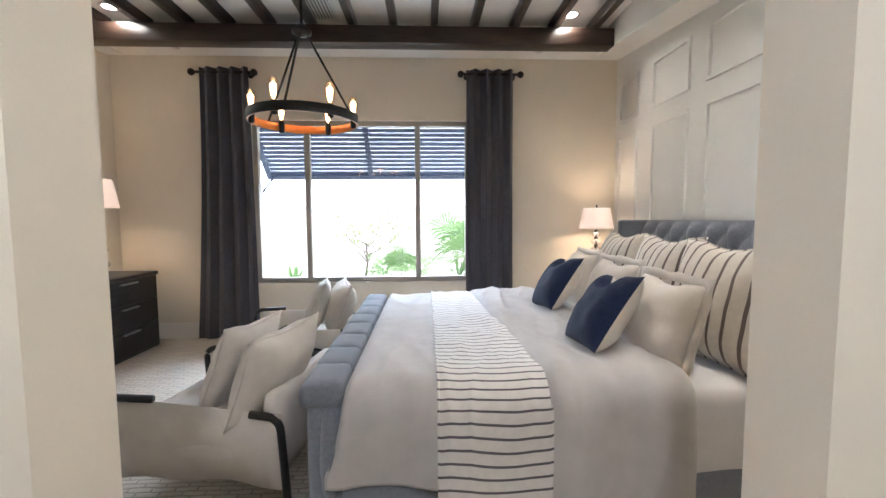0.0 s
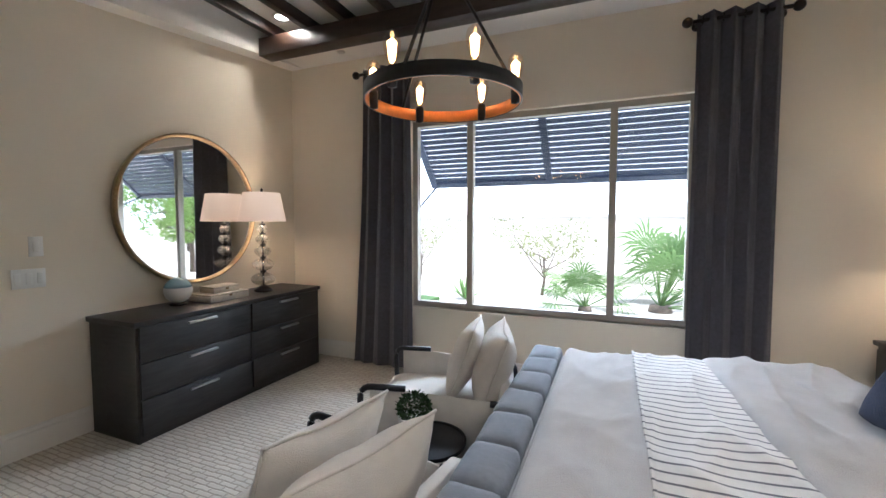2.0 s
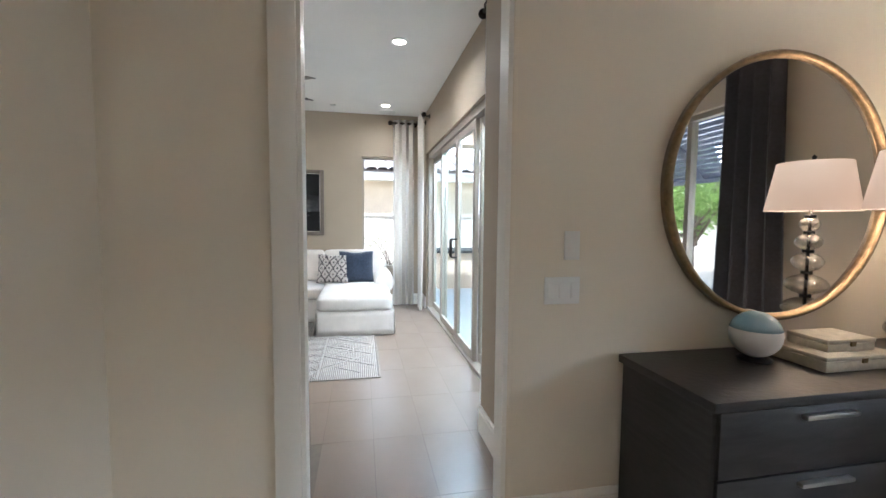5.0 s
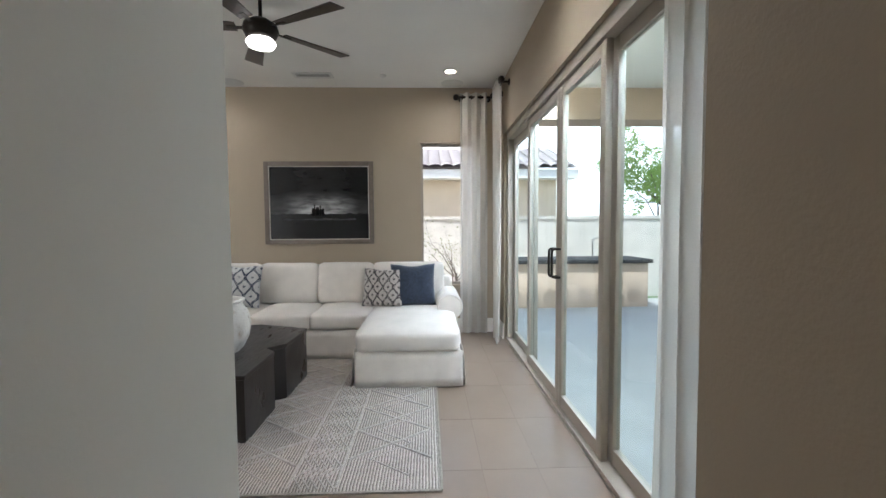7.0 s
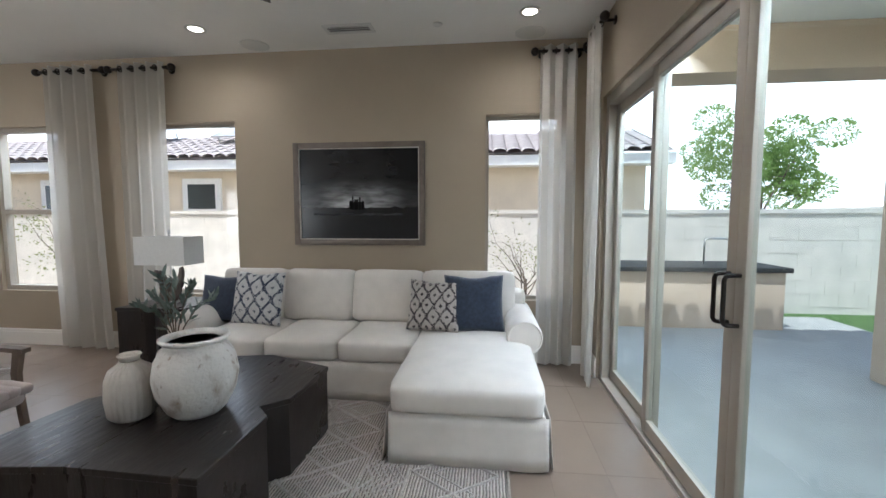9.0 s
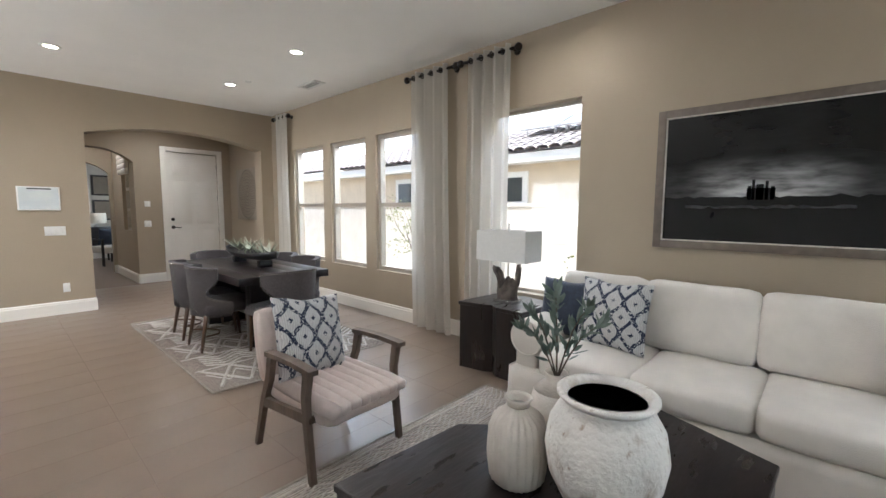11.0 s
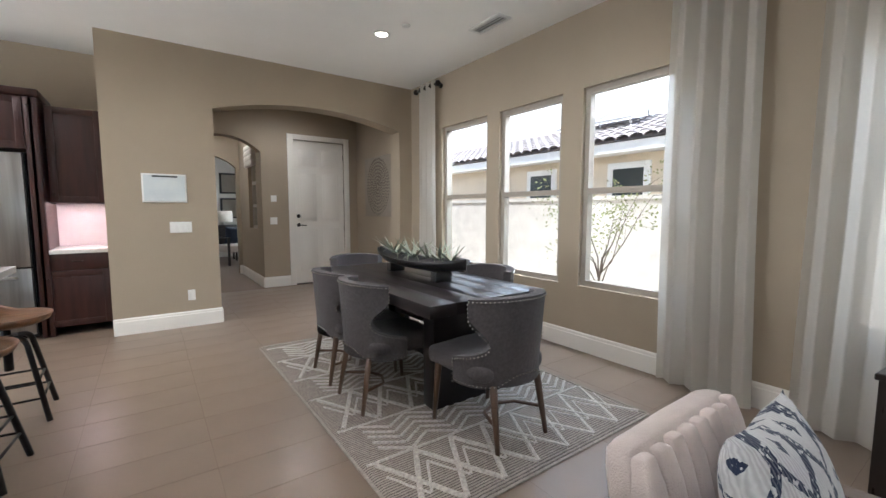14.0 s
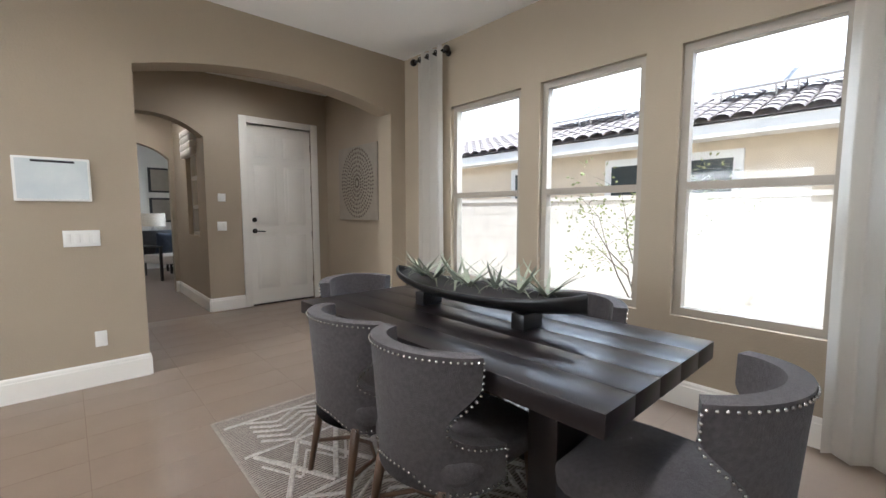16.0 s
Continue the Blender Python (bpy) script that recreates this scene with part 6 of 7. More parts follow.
cushion("sofa_pillow", "white pillow with navy trellis pattern", pose(-7.66, -0.52, 0.69, -14, 0, 84), 0.48, 0.46, 0.16, "pat", 0.03, 2, group=SG)
cushion("sofa_pillow", "dark navy cotton pillow", pose(-7.72, -0.86, 0.67, -16, 0, 92), 0.44, 0.42, 0.15, "navy_plain", 0.03, 5, group=SG)
cushion("sofa_pillow", "cream pillow with brown trellis pattern", pose(-7.62, 1.00, 0.67, -18, 0, 80), 0.44, 0.42, 0.16, "pat_brown", 0.03, 7, group=SG)
cushion("sofa_pillow", "dark navy cotton pillow on the chaise", pose(-7.64, 1.32, 0.69, -16, 0, 95), 0.48, 0.46, 0.16, "navy_plain", 0.03, 9, group=SG)

# coffee table: dark block with notched sides
ct = thing("coffee_table", "dark stained faceted hardwood block coffee table", "coffee table")
outline = [(-5.68, 0.38), (-5.70, -0.18), (-5.64, -0.71), (-6.25, -0.66), (-6.36, -0.52), (-6.92, -0.50), (-7.02, -0.05), (-6.84, 0.42), (-6.36, 0.40), (-6.26, 0.28), (-6.17, 0.38)]
bm = prism(bmesh.new(), [(-6.3 + (x + 6.3) * 0.985, -0.12 + (y + 0.12) * 0.985) for x, y in outline], 0.0125, 0.40)
part("block", bm, "coffee", ct)
bm = prism(bmesh.new(), outline, 0.40, 0.43)
bmesh.ops.bevel(bm, geom=[e for e in bm.edges], offset=0.004, segments=1, affect="EDGES")
part("top", bm, "coffee", ct)


def vase(name, label, m, profile, material, ribs=0, wave=0.0, steps=48):
    v = thing(name, label, "vase", m)
    k = max(range(len(profile)), key=lambda i: profile[i][1]) - 3
    part("body", lathe(bmesh.new(), profile[:k + 1], steps, wave=wave, ribs=ribs), material, v, smooth=True)
    part("neck", lathe(bmesh.new(), profile[k:], steps), material, v, smooth=True)
    return v


vase("large_jar", "large whitewashed terracotta jar with a wide mouth", pose(-6.19, 0.01, 0.43) @ Matrix.Scale(0.9, 4),
     [(0, 0), (0.12, 0), (0.15, 0.03), (0.195, 0.12), (0.21, 0.21), (0.195, 0.30), (0.165, 0.355), (0.15, 0.375), (0.155, 0.39), (0.172, 0.405), (0.172, 0.415), (0.155, 0.42), (0.135, 0.40), (0.13, 0.36), (0.17, 0.28), (0.17, 0.15), (0.10, 0.03), (0.0, 0.03)], "rustic")
vase("ribbed_vase", "cream ribbed stoneware bottle vase", pose(-6.10, -0.26, 0.43),
     [(0, 0), (0.075, 0), (0.095, 0.02), (0.105, 0.10), (0.10, 0.19), (0.085, 0.235), (0.05, 0.26), (0.04, 0.275), (0.042, 0.29), (0.05, 0.30), (0.046, 0.305), (0.035, 0.295), (0.03, 0.25), (0.0, 0.24)], "ribbed", 24, 0.03, 120)
ov = vase("branch_vase", "cream stoneware vase holding olive branches", pose(-6.42, -0.28, 0.43),
          [(0, 0), (0.06, 0), (0.10, 0.06), (0.11, 0.14), (0.09, 0.22), (0.045, 0.26), (0.04, 0.28), (0.048, 0.295), (0.04, 0.29), (0.032, 0.26), (0.0, 0.25)], "ribbed")
rng = random.Random(11)
for k in range(6):
    a = k * 1.05 + 0.4
    tip = Vector((0.20 * math.cos(a) * rng.uniform(0.5, 1.2), 0.17 * math.sin(a) * rng.uniform(0.6, 1.2), 0.42 + rng.uniform(0.0, 0.24)))
    base = Vector((0, 0, 0.26))
    pts = [base.lerp(tip, t) + Vector((0, 0, 0.06 * math.sin(math.pi * t))) for t in (0, 0.25, 0.5, 0.75, 1)]
    br = part("branch", tube(bmesh.new(), pts, 0.004, 6, 0.0015), "bark", ov, "thin olive stem", True)
    bm = bmesh.new()
    for i in range(24):
        t = 0.2 + 0.8 * i / 23
        p = base.lerp(tip, t) + Vector((0, 0, 0.06 * math.sin(math.pi * t)))
        d = ((tip - base).normalized() + Vector((rng.uniform(-1, 1), rng.uniform(-1, 1), rng.uniform(-0.6, 0.9))) * 0.9).normalized()
        s = d.cross(Vector((rng.uniform(-1, 1), rng.uniform(-1, 1), rng.uniform(-1, 1)))).normalized()
        Ln, W = rng.uniform(0.05, 0.085), 0.009
        q = [p, p + d * Ln * 0.35 + s * W, p + d * Ln * 0.7 + s * W * 0.8, p + d * Ln, p + d * Ln * 0.7 - s * W * 0.8, p + d * Ln * 0.35 - s * W]
        bm.faces.new([bm.verts.new(v) for v in q])
    part("leaves", bm, "olive", br, "narrow olive leaves")

# accent chair
ac = thing("accent_chair", "mid-century armchair with blush channel upholstery", "armchair", pose(-6.175, -1.60, 0, 0, 0, 2))


def flat_bar(pts, w, t0, t1=None):
    """A squared wooden bar along points in the plane x = const: w across, t0 to t1 deep."""
    bm = bmesh.new()
    pts = [Vector(p) for p in pts]
    rings = []
    for k, p in enumerate(pts):
        d = (pts[min(k + 1, len(pts) - 1)] - pts[max(k - 1, 0)]).normalized()
        u = Vector((0, -d.z, d.y))
        t = t0 + ((t1 if t1 is not None else t0) - t0) * k / (len(pts) - 1)
        rings.append([bm.verts.new(p + Vector((sx * w / 2, 0, 0)) + u * su * t / 2) for sx, su in ((-1, -1), (1, -1), (1, 1), (-1, 1))])
    for p, q in zip(rings, rings[1:]):
        for k in range(4):
            bm.faces.new((p[k], p[(k + 1) % 4], q[(k + 1) % 4], q[k]))
    bm.faces.new(rings[0])
    bm.faces.new(rings[-1])
    bmesh.ops.bevel(bm, geom=[e for e in bm.edges if len(e.link_faces) == 2 and e.calc_face_angle(0) > 0.8], offset=0.005, segments=2, affect="EDGES")
    return bm


part("seat", slab_cushion(bmesh.new(), -0.25, 0.25, -0.24, 0.36, 0.29, 0.38, 0.01, 8, 3, 0.04), "blush", ac, "blush linen seat", True)
for i in range(8):
    x = -0.25 + 0.0625 * i
    part("channel", slab_cushion(bmesh.new(), x + 0.0005, x + 0.062, -0.22, 0.385, 0.355, 0.425, 0.012, 5, i, 0.022), "blush", ac, "padded seat channel", True)
    part("channel", slab_cushion(bmesh.new(), x + 0.0005, x + 0.062, 0.02, 0.065, 0.0, 0.415, 0.0, 5, i + 9, 0.022), "blush", ac, "padded back channel", True, pose(0, -0.29, 0.36, 12))
part("back", slab_cushion(bmesh.new(), -0.25, 0.25, -0.045, 0.040, 0.0, 0.43, 0.0, 8, 7, 0.035), "blush", ac, "blush linen backrest", True, pose(0, -0.29, 0.36, 12))
for sx in (-1, 1):
    x = sx * 0.292
    part("front_leg", flat_bar([(x, 0.27, 0.585), (x, 0.245, 0.45), (x, 0.25, 0.33), (x, 0.29, 0.0125)], 0.034, 0.046, 0.028), "grey_wood", ac)
    part("rear_leg", flat_bar([(x, -0.09, 0.58), (x, -0.12, 0.45), (x, -0.19, 0.30), (x, -0.285, 0.0125)], 0.034, 0.046, 0.028), "grey_wood", ac)
    part("arm", flat_bar([(x, -0.125, 0.592), (x, 0.0, 0.600), (x, 0.15, 0.602), (x, 0.32, 0.592)], 0.052, 0.026), "grey_wood", ac, "flat grey-washed wooden arm")
    part("side_rail", flat_bar([(x, -0.19, 0.30), (x, 0.26, 0.345)], 0.026, 0.05), "grey_wood", ac)
for y, z in ((-0.19, 0.30), (0.255, 0.33)):
    part("cross_rail", tube(bmesh.new(), [(-0.292, y, z), (0.292, y, z)], 0.02, 8), "grey_wood", ac, "", True)
cushion("chair_pillow", "white pillow with black and navy tufted ogees", pose(-6.14, -1.73, 0.635, 17, -6, 6), 0.47, 0.47, 0.17, "pat", 0.03, 15)

# end table and lamp
et = thing("end_table", "dark faceted hardwood block end table", "end table")
eo = [(-7.62, -1.84), (-7.66, -1.60), (-7.70, -1.53), (-7.64, -1.45), (-7.63, -1.20), (-8.14, -1.19), (-8.20, -1.50), (-8.12, -1.80)]
part("block", prism(bmesh.new(), [(-7.9 + (x + 7.9) * 0.96, -1.5 + (y + 1.5) * 0.96) for x, y in eo], 0, 0.555), "coffee", et)
bm = prism(bmesh.new(), eo, 0.555, 0.585)
bmesh.ops.bevel(bm, geom=bm.edges[:], offset=0.004, segments=1, affect="EDGES")
part("top", bm, "coffee", et)
tl = thing("driftwood_lamp", "driftwood table lamp with white rectangular shade", "table lamp", pose(-7.88, -1.50, 0.585))
box("base", "crystal", -0.07, 0.07, -0.10, 0.10, 0, 0.03, tl, "clear acrylic base", 0.003)
bm = bmesh.new()
steps, rows_ = 64, 16
shells = []
for inner in (0, 1):
    shell = []
    for i in range(steps):
        a = 2 * math.pi * i / steps
        rough = noise.noise(Vector((math.cos(a) * 1.6, math.sin(a) * 1.6, 2.0)))
        peak = 0.20 + 0.07 * math.cos(2 * a + math.pi) + 0.10 * rough + 0.03 * noise.noise(Vector((math.cos(a) * 5, math.sin(a) * 5, 8.0)))
        col = []
        for k in range(rows_ + 1):
            t = k / rows_
            z = 0.03 + (max(0.10, peak) - (0.012 if inner else 0.0)) * t
            waist = 0.80 + 0.28 * abs(t - 0.35) + 0.30 * t * t
            lump = 1 + 0.30 * noise.noise(Vector((math.cos(a) * 2.2, math.sin(a) * 2.2, t * 2.5))) + 0.12 * noise.noise(Vector((math.cos(a) * 6, math.sin(a) * 6, t * 4)))
            rr = waist * lump * (0.72 if inner else 1.0)
            col.append(bm.verts.new((0.062 * rr * math.cos(a), 0.105 * rr * math.sin(a), z)))
        shell.append(col)
    for i in range(steps):
        p, q = shell[i], shell[(i + 1) % steps]
        for k in range(rows_):
            bm.faces.new((p[k], q[k], q[k + 1], p[k + 1]))
    bm.faces.new([col[0] for col in shell])
    shells.append(shell)
for i in range(steps):
    o0, o1, i0, i1 = shells[0][i][-1], shells[0][(i + 1) % steps][-1], shells[1][i][-1], shells[1][(i + 1) % steps][-1]
    bm.faces.new((o0, o1, i1, i0))
part("driftwood", bm, mat("weathered driftwood", (0.20, 0.16, 0.13), 0.85, 0, 0.3, 12, 0.6, 40, color2=(0.07, 0.055, 0.05)), tl, "grey weathered driftwood body", True)
part("stem", lathe(bmesh.new(), [(0.006, 0.03), (0.006, 0.66)], 10), "steel", tl, smooth=True)
shade_w = quad_box(bmesh.new(), -0.13, 0.13, -0.245, 0.245, 0.365, 0.62)
bmesh.ops.delete(shade_w, geom=[f for f in shade_w.faces if abs(f.normal.z) > 0.9 or abs(f.calc_center_median().z - 0.365) < 0.01 or abs(f.calc_center_median().z - 0.62) < 0.01], context="FACES")
o = part("shade", shade_w, "shade_off", tl, "white rectangular linen shade")
o.modifiers.new("thick", "SOLIDIFY").thickness = 0.004
part("finial", lathe(bmesh.new(), [(0.0, 0.65), (0.006, 0.655), (0.012, 0.67), (0.0, 0.685)], 12), "steel", tl, smooth=True)

# framed storm photograph
def storm_print(horizon, centre, half):
    """A printed sky: pale just over the skyline, dying away upwards and to both sides, with streaky cloud."""
    m = mat("storm sky print", (0.5, 0.5, 0.5), 0.22, 0, 0.4, 5, spec=0.35, stretch=(1, 1.2, 5))
    n_, ln = m.node_tree.nodes, m.node_tree.links
    b_ = n_["Principled BSDF"]
    cloud = b_.inputs["Base Color"].links[0].from_socket
    tc, sp = n_.new("ShaderNodeTexCoord"), n_.new("ShaderNodeSeparateXYZ")
    ln.new(tc.outputs["Object"], sp.inputs["Vector"])

    def span(sock, f0, f1, t0, t1):
        r = n_.new("ShaderNodeMapRange")
        r.interpolation_type = "SMOOTHSTEP"
        for key, v in (("From Min", f0), ("From Max", f1), ("To Min", t0), ("To Max", t1)):
            r.inputs[key].default_value = v
        ln.new(sock, r.inputs["Value"])
        return r.outputs["Result"]

    def times(p, q):
        k = n_.new("ShaderNodeMath")
        k.operation = "MULTIPLY"
        ln.new(p, k.inputs[0])
        ln.new(q, k.inputs[1])
        return k.outputs["Value"]

    up = span(sp.outputs["Z"], horizon, horizon + 0.26, 1.0, 0.02)
    side = times(span(sp.outputs["Y"], centre - half, centre - half * 0.2, 0.12, 1.0), span(sp.outputs["Y"], centre + half * 0.3, centre + half, 1.0, 0.12))
    mx = n_.new("ShaderNodeMix")
    mx.data_type = "RGBA"
    mx.inputs["A"].default_value = (0.006, 0.006, 0.006, 1)
    ln.new(cloud, mx.inputs["B"])
    ln.new(times(up, side), mx.inputs["Factor"])
    ln.new(mx.outputs["Result"], b_.inputs["Base Color"])
    return m


pt = thing("framed_picture", "large dark storm landscape in a silver-brown frame", "picture")
y0, y1, z0, z1 = -0.47, 0.83, 1.11, 2.10
for a in ((y0, y0 + 0.055, z0, z1), (y1 - 0.055, y1, z0, z1), (y0 + 0.055, y1 - 0.055, z0, z0 + 0.055), (y0 + 0.055, y1 - 0.055, z1 - 0.055, z1)):
    box("frame", "art_frame", LW, LW + 0.035, *a, pt, bevel=0.004)
box("print", "photo_dark", LW + 0.004, LW + 0.014, y0 + 0.055, y1 - 0.055, z0 + 0.055, z1 - 0.055, pt)
bm = bmesh.new()
n = 30
lo = [bm.verts.new((LW + 0.0165, y0 + 0.057 + (y1 - y0 - 0.114) * i / n, 1.475 + 0.022 * noise.noise(Vector((i * 0.9, 0, 0))))) for i in range(n + 1)]
hi = [bm.verts.new((LW + 0.0165, y0 + 0.057 + (y1 - y0 - 0.114) * i / n, z1 - 0.057)) for i in range(n + 1)]
for i in range(n):
    bm.faces.new((lo[i], lo[i + 1], hi[i + 1], hi[i]))
part("print_sky", bm, storm_print(1.50, 0.18, 0.50), pt, "storm sky, pale over the skyline")
bm = bmesh.new()
lo = [bm.verts.new((LW + 0.0165, y0 + 0.20 + (y1 - y0 - 0.42) * i / n, 1.40 + 0.02 * noise.noise(Vector((i * 0.9, 5, 0))))) for i in range(n + 1)]
hi = [bm.verts.new((LW + 0.0165, y0 + 0.20 + (y1 - y0 - 0.42) * i / n, 1.415 + 0.02 * noise.noise(Vector((i * 0.9, 5.3, 0))))) for i in range(n + 1)]
for i in range(n):
    bm.faces.new((lo[i], lo[i + 1], hi[i + 1], hi[i]))
part("print_field", bm, mat("grey field print", (0.05, 0.05, 0.05), 0.7, 0, 0.9, 14, color2=(0.008, 0.008, 0.008)), pt, "grey streak of field")
for a in ((y0 + 0.055, y0 + 0.063, z0 + 0.055, z1 - 0.055), (y1 - 0.063, y1 - 0.055, z0 + 0.055, z1 - 0.055), (y0 + 0.063, y1 - 0.063, z0 + 0.055, z0 + 0.063), (y0 + 0.063, y1 - 0.063, z1 - 0.063, z1 - 0.055)):
    box("fillet", "cream", LW + 0.010, LW + 0.030, *a, pt, "thin pale inner fillet")
bm = bmesh.new()
for yy, w, h in ((0.16, 0.15, 0.030), (0.12, 0.016, 0.085), (0.19, 0.016, 0.075), (0.155, 0.04, 0.055), (0.10, 0.02, 0.045), (0.22, 0.02, 0.04)):
    quad_box(bm, LW + 0.0165, LW + 0.018, yy - w / 2, yy + w / 2, 1.455, 1.50 + h)
part("print_silhouette", bm, "photo_dark", pt, "dark towered silhouette")
# ceiling fan
fan = thing("ceiling_fan", "dark bronze five-blade ceiling fan with frosted light", "ceiling fan", pose(-6.22, 0.33, 0))
part("canopy", lathe(bmesh.new(), [(0, CH), (0.07, CH), (0.075, CH - 0.03), (0.03, CH - 0.06), (0, CH - 0.06)], 28), "bronze", fan, smooth=True)
part("downrod", lathe(bmesh.new(), [(0.013, CH - 0.06), (0.013, 2.74)], 12), "bronze", fan, smooth=True)
part("motor", lathe(bmesh.new(), [(0, 2.76), (0.06, 2.755), (0.11, 2.72), (0.12, 2.68), (0.10, 2.64), (0.085, 2.62), (0, 2.62)], 36), "bronze", fan, smooth=True)
part("light_bowl", lathe(bmesh.new(), [(0.085, 2.62), (0.10, 2.60), (0.085, 2.575), (0.04, 2.56), (0.001, 2.556)], 32), emitter("frosted fan light", (1.0, 0.9, 0.78), 3.0), fan, "lit frosted glass bowl", True)
for k in range(5):
    a = math.degrees(2 * math.pi * k / 5) + 62
    bm = bmesh.new()
    quad_box(bm, 0.16, 0.68, -0.06, 0.06, -0.004, 0.004, 0.003)
    for v in bm.verts:
        v.co.y *= 0.75 + 0.45 * (v.co.x - 0.16) / 0.52
    bl = part("blade", bm, "beam", fan, "dark walnut blade", False, pose(0, 0, 2.70, 0, 0, a) @ pose(0, 0, 0, 11))
    part("blade_iron", quad_box(bmesh.new(), 0.09, 0.22, -0.015, 0.015, -0.008, -0.004), "bronze", bl, "", False, pose(0, 0, 2.70, 0, 0, a) @ pose(0, 0, 0, 11))

# ---- dining room ----
dt = thing("dining_table", "dark plank trestle dining table", "dining table")
for i in range(5):
    x0 = -7.25 + 0.181 * i
    box("plank", "dining", x0 + 0.0003, x0 + 0.1807, -5.17, -3.315, 0.685, 0.755, dt, bevel=0.0012)
for y in (-4.82, -3.64):
    box("pedestal", "dining", -7.08, -6.55, y - 0.06, y + 0.06, 0.0125, 0.695, dt, bevel=0.004)
box("stretcher", "dining", -6.86, -6.76, -4.76, -3.70, 0.20, 0.34, dt, bevel=0.004)


def dining_chair(m):
    """Wing-back chair that faces -y, with the seat's middle at the origin."""
    c = thing("dining_chair", "charcoal linen wing-back dining chair with nailhead trim", "dining chair", m, "chairs round the dining table")
    part("seat", slab_cushion(bmesh.new(), -0.245, 0.245, -0.30, 0.20, 0.36, 0.47, 0.03, 9, 2, 0.045), "chair_grey", c, "padded charcoal seat", True)
    bm = bmesh.new()
    n, rows_ = 44, 34

    def reach(z):
        """How far round the back runs at a height, in degrees: wings above, a scoop, then low arms."""
        if z > 0.72:
            return 70
        if z > 0.58:
            t = (z - 0.58) / 0.14
            return 46 + 24 * t * t * (3 - 2 * t)
        if z > 0.485:
            t = (0.58 - z) / 0.095
            return 46 + 50 * t ** 2.4
        return 96

    sheets = []
    for off in (0.0, -0.055):
        sheet = []
        for i in range(n + 1):
            col = []
            for j in range(rows_ + 1):
                z = 0.34 + 0.47 * j / rows_
                a = reach(z) * (2 * i / n - 1)
                if j == rows_:
                    z += 0.018 * math.cos(math.radians(a * 1.2))
                if j == 0:
                    z += 0.06 * math.exp(-(a / 30) ** 4)
                flare = 1 + 0.11 * max(0, (z - 0.45) / 0.40)
                r = (0.262 + off) * flare
                back_ = 1.0 if abs(a) < 90 else 1.25
                col.append(bm.verts.new((r * 1.02 * math.sin(math.radians(a)), 0.02 + r * 0.98 * math.cos(math.radians(a)) * back_, z)))
            sheet.append(col)
        sheets.append(sheet)
    for s in sheets:
        for a, b in zip(s, s[1:]):
            for j in range(rows_):
                bm.faces.new((a[j], b[j], b[j + 1], a[j + 1]))
    o, i_ = sheets
    for k in range(n):
        bm.faces.new((o[k][-1], o[k + 1][-1], i_[k + 1][-1], i_[k][-1]))
        bm.faces.new((o[k][0], o[k + 1][0], i_[k + 1][0], i_[k][0]))
    for e in (0, n):
        for j in range(rows_):
            bm.faces.new((o[e][j], o[e][j + 1], i_[e][j + 1], i_[e][j]))
    rims = [[tuple(o[0][j].co) for j in range(rows_ + 1)] + [tuple(o[k][-1].co) for k in range(1, n + 1)] + [tuple(o[n][j].co) for j in range(rows_ - 1, -1, -1)],
            [tuple(o[k][0].co) for k in range(n + 1)]]
    back = soft(part("backrest", bm, "chair_grey", c, "curved wing backrest"), 50)
    bm = bmesh.new()
    for rim, dz in ((rims[0], -0.014), (rims[1], 0.014)):
        acc = 0.0
        for p, q in zip(rim, rim[1:]):
            p, q = Vector(p), Vector(q)
            ln_ = (q - p).length
            while acc < ln_:
                w = p.lerp(q, acc / ln_)
                d = Vector((w.x, w.y - 0.02, 0)).normalized()
                bmesh.ops.create_icosphere(bm, subdivisions=1, radius=0.0062, matrix=Matrix.Translation(w + d * 0.003 + Vector((0, 0, dz))))
                acc += 0.022
            acc -= ln_
    nl = part("nailhead_trim", bm, "nail", back, "nickel nailheads", True)
    nl["kind"] = "stuff"
    for sx in (-1, 1):
        wood_leg("front_leg", (sx * 0.21, -0.22, 0.37), (sx * 0.22, -0.25, 0.0125), 0.022, 0.013, c)
        wood_leg("rear_leg", (sx * 0.17, 0.20, 0.36), (sx * 0.19, 0.26, 0.0125), 0.022, 0.013, c)
    part("stretcher", tube(bmesh.new(), [(-0.19, 0.24, 0.16), (-0.12, 0.08, 0.15), (0, 0.03, 0.15), (0.12, 0.08, 0.15), (0.19, 0.24, 0.16)], 0.010, 8), "walnut", c, "curved wooden stretcher", True)
    return c


dc = dining_chair(pose(-6.73, -3.26, 0, 0, 0, 2))
for x, y, r in ((-6.42, -3.97, -90), (-6.42, -4.50, -92), (-7.20, -3.97, 90), (-7.20, -4.50, 91), (-6.82, -5.22, 180)):
    copy_thing(dc, pose(x, y, 0, 0, 0, r))

bw = thing("boat_bowl", "long black boat-shaped wooden bowl on two feet", "bowl", pose(-6.86, -4.28, 0.755, 0, 0, 90))
bm = bmesh.new()
n = 30
sheets = []
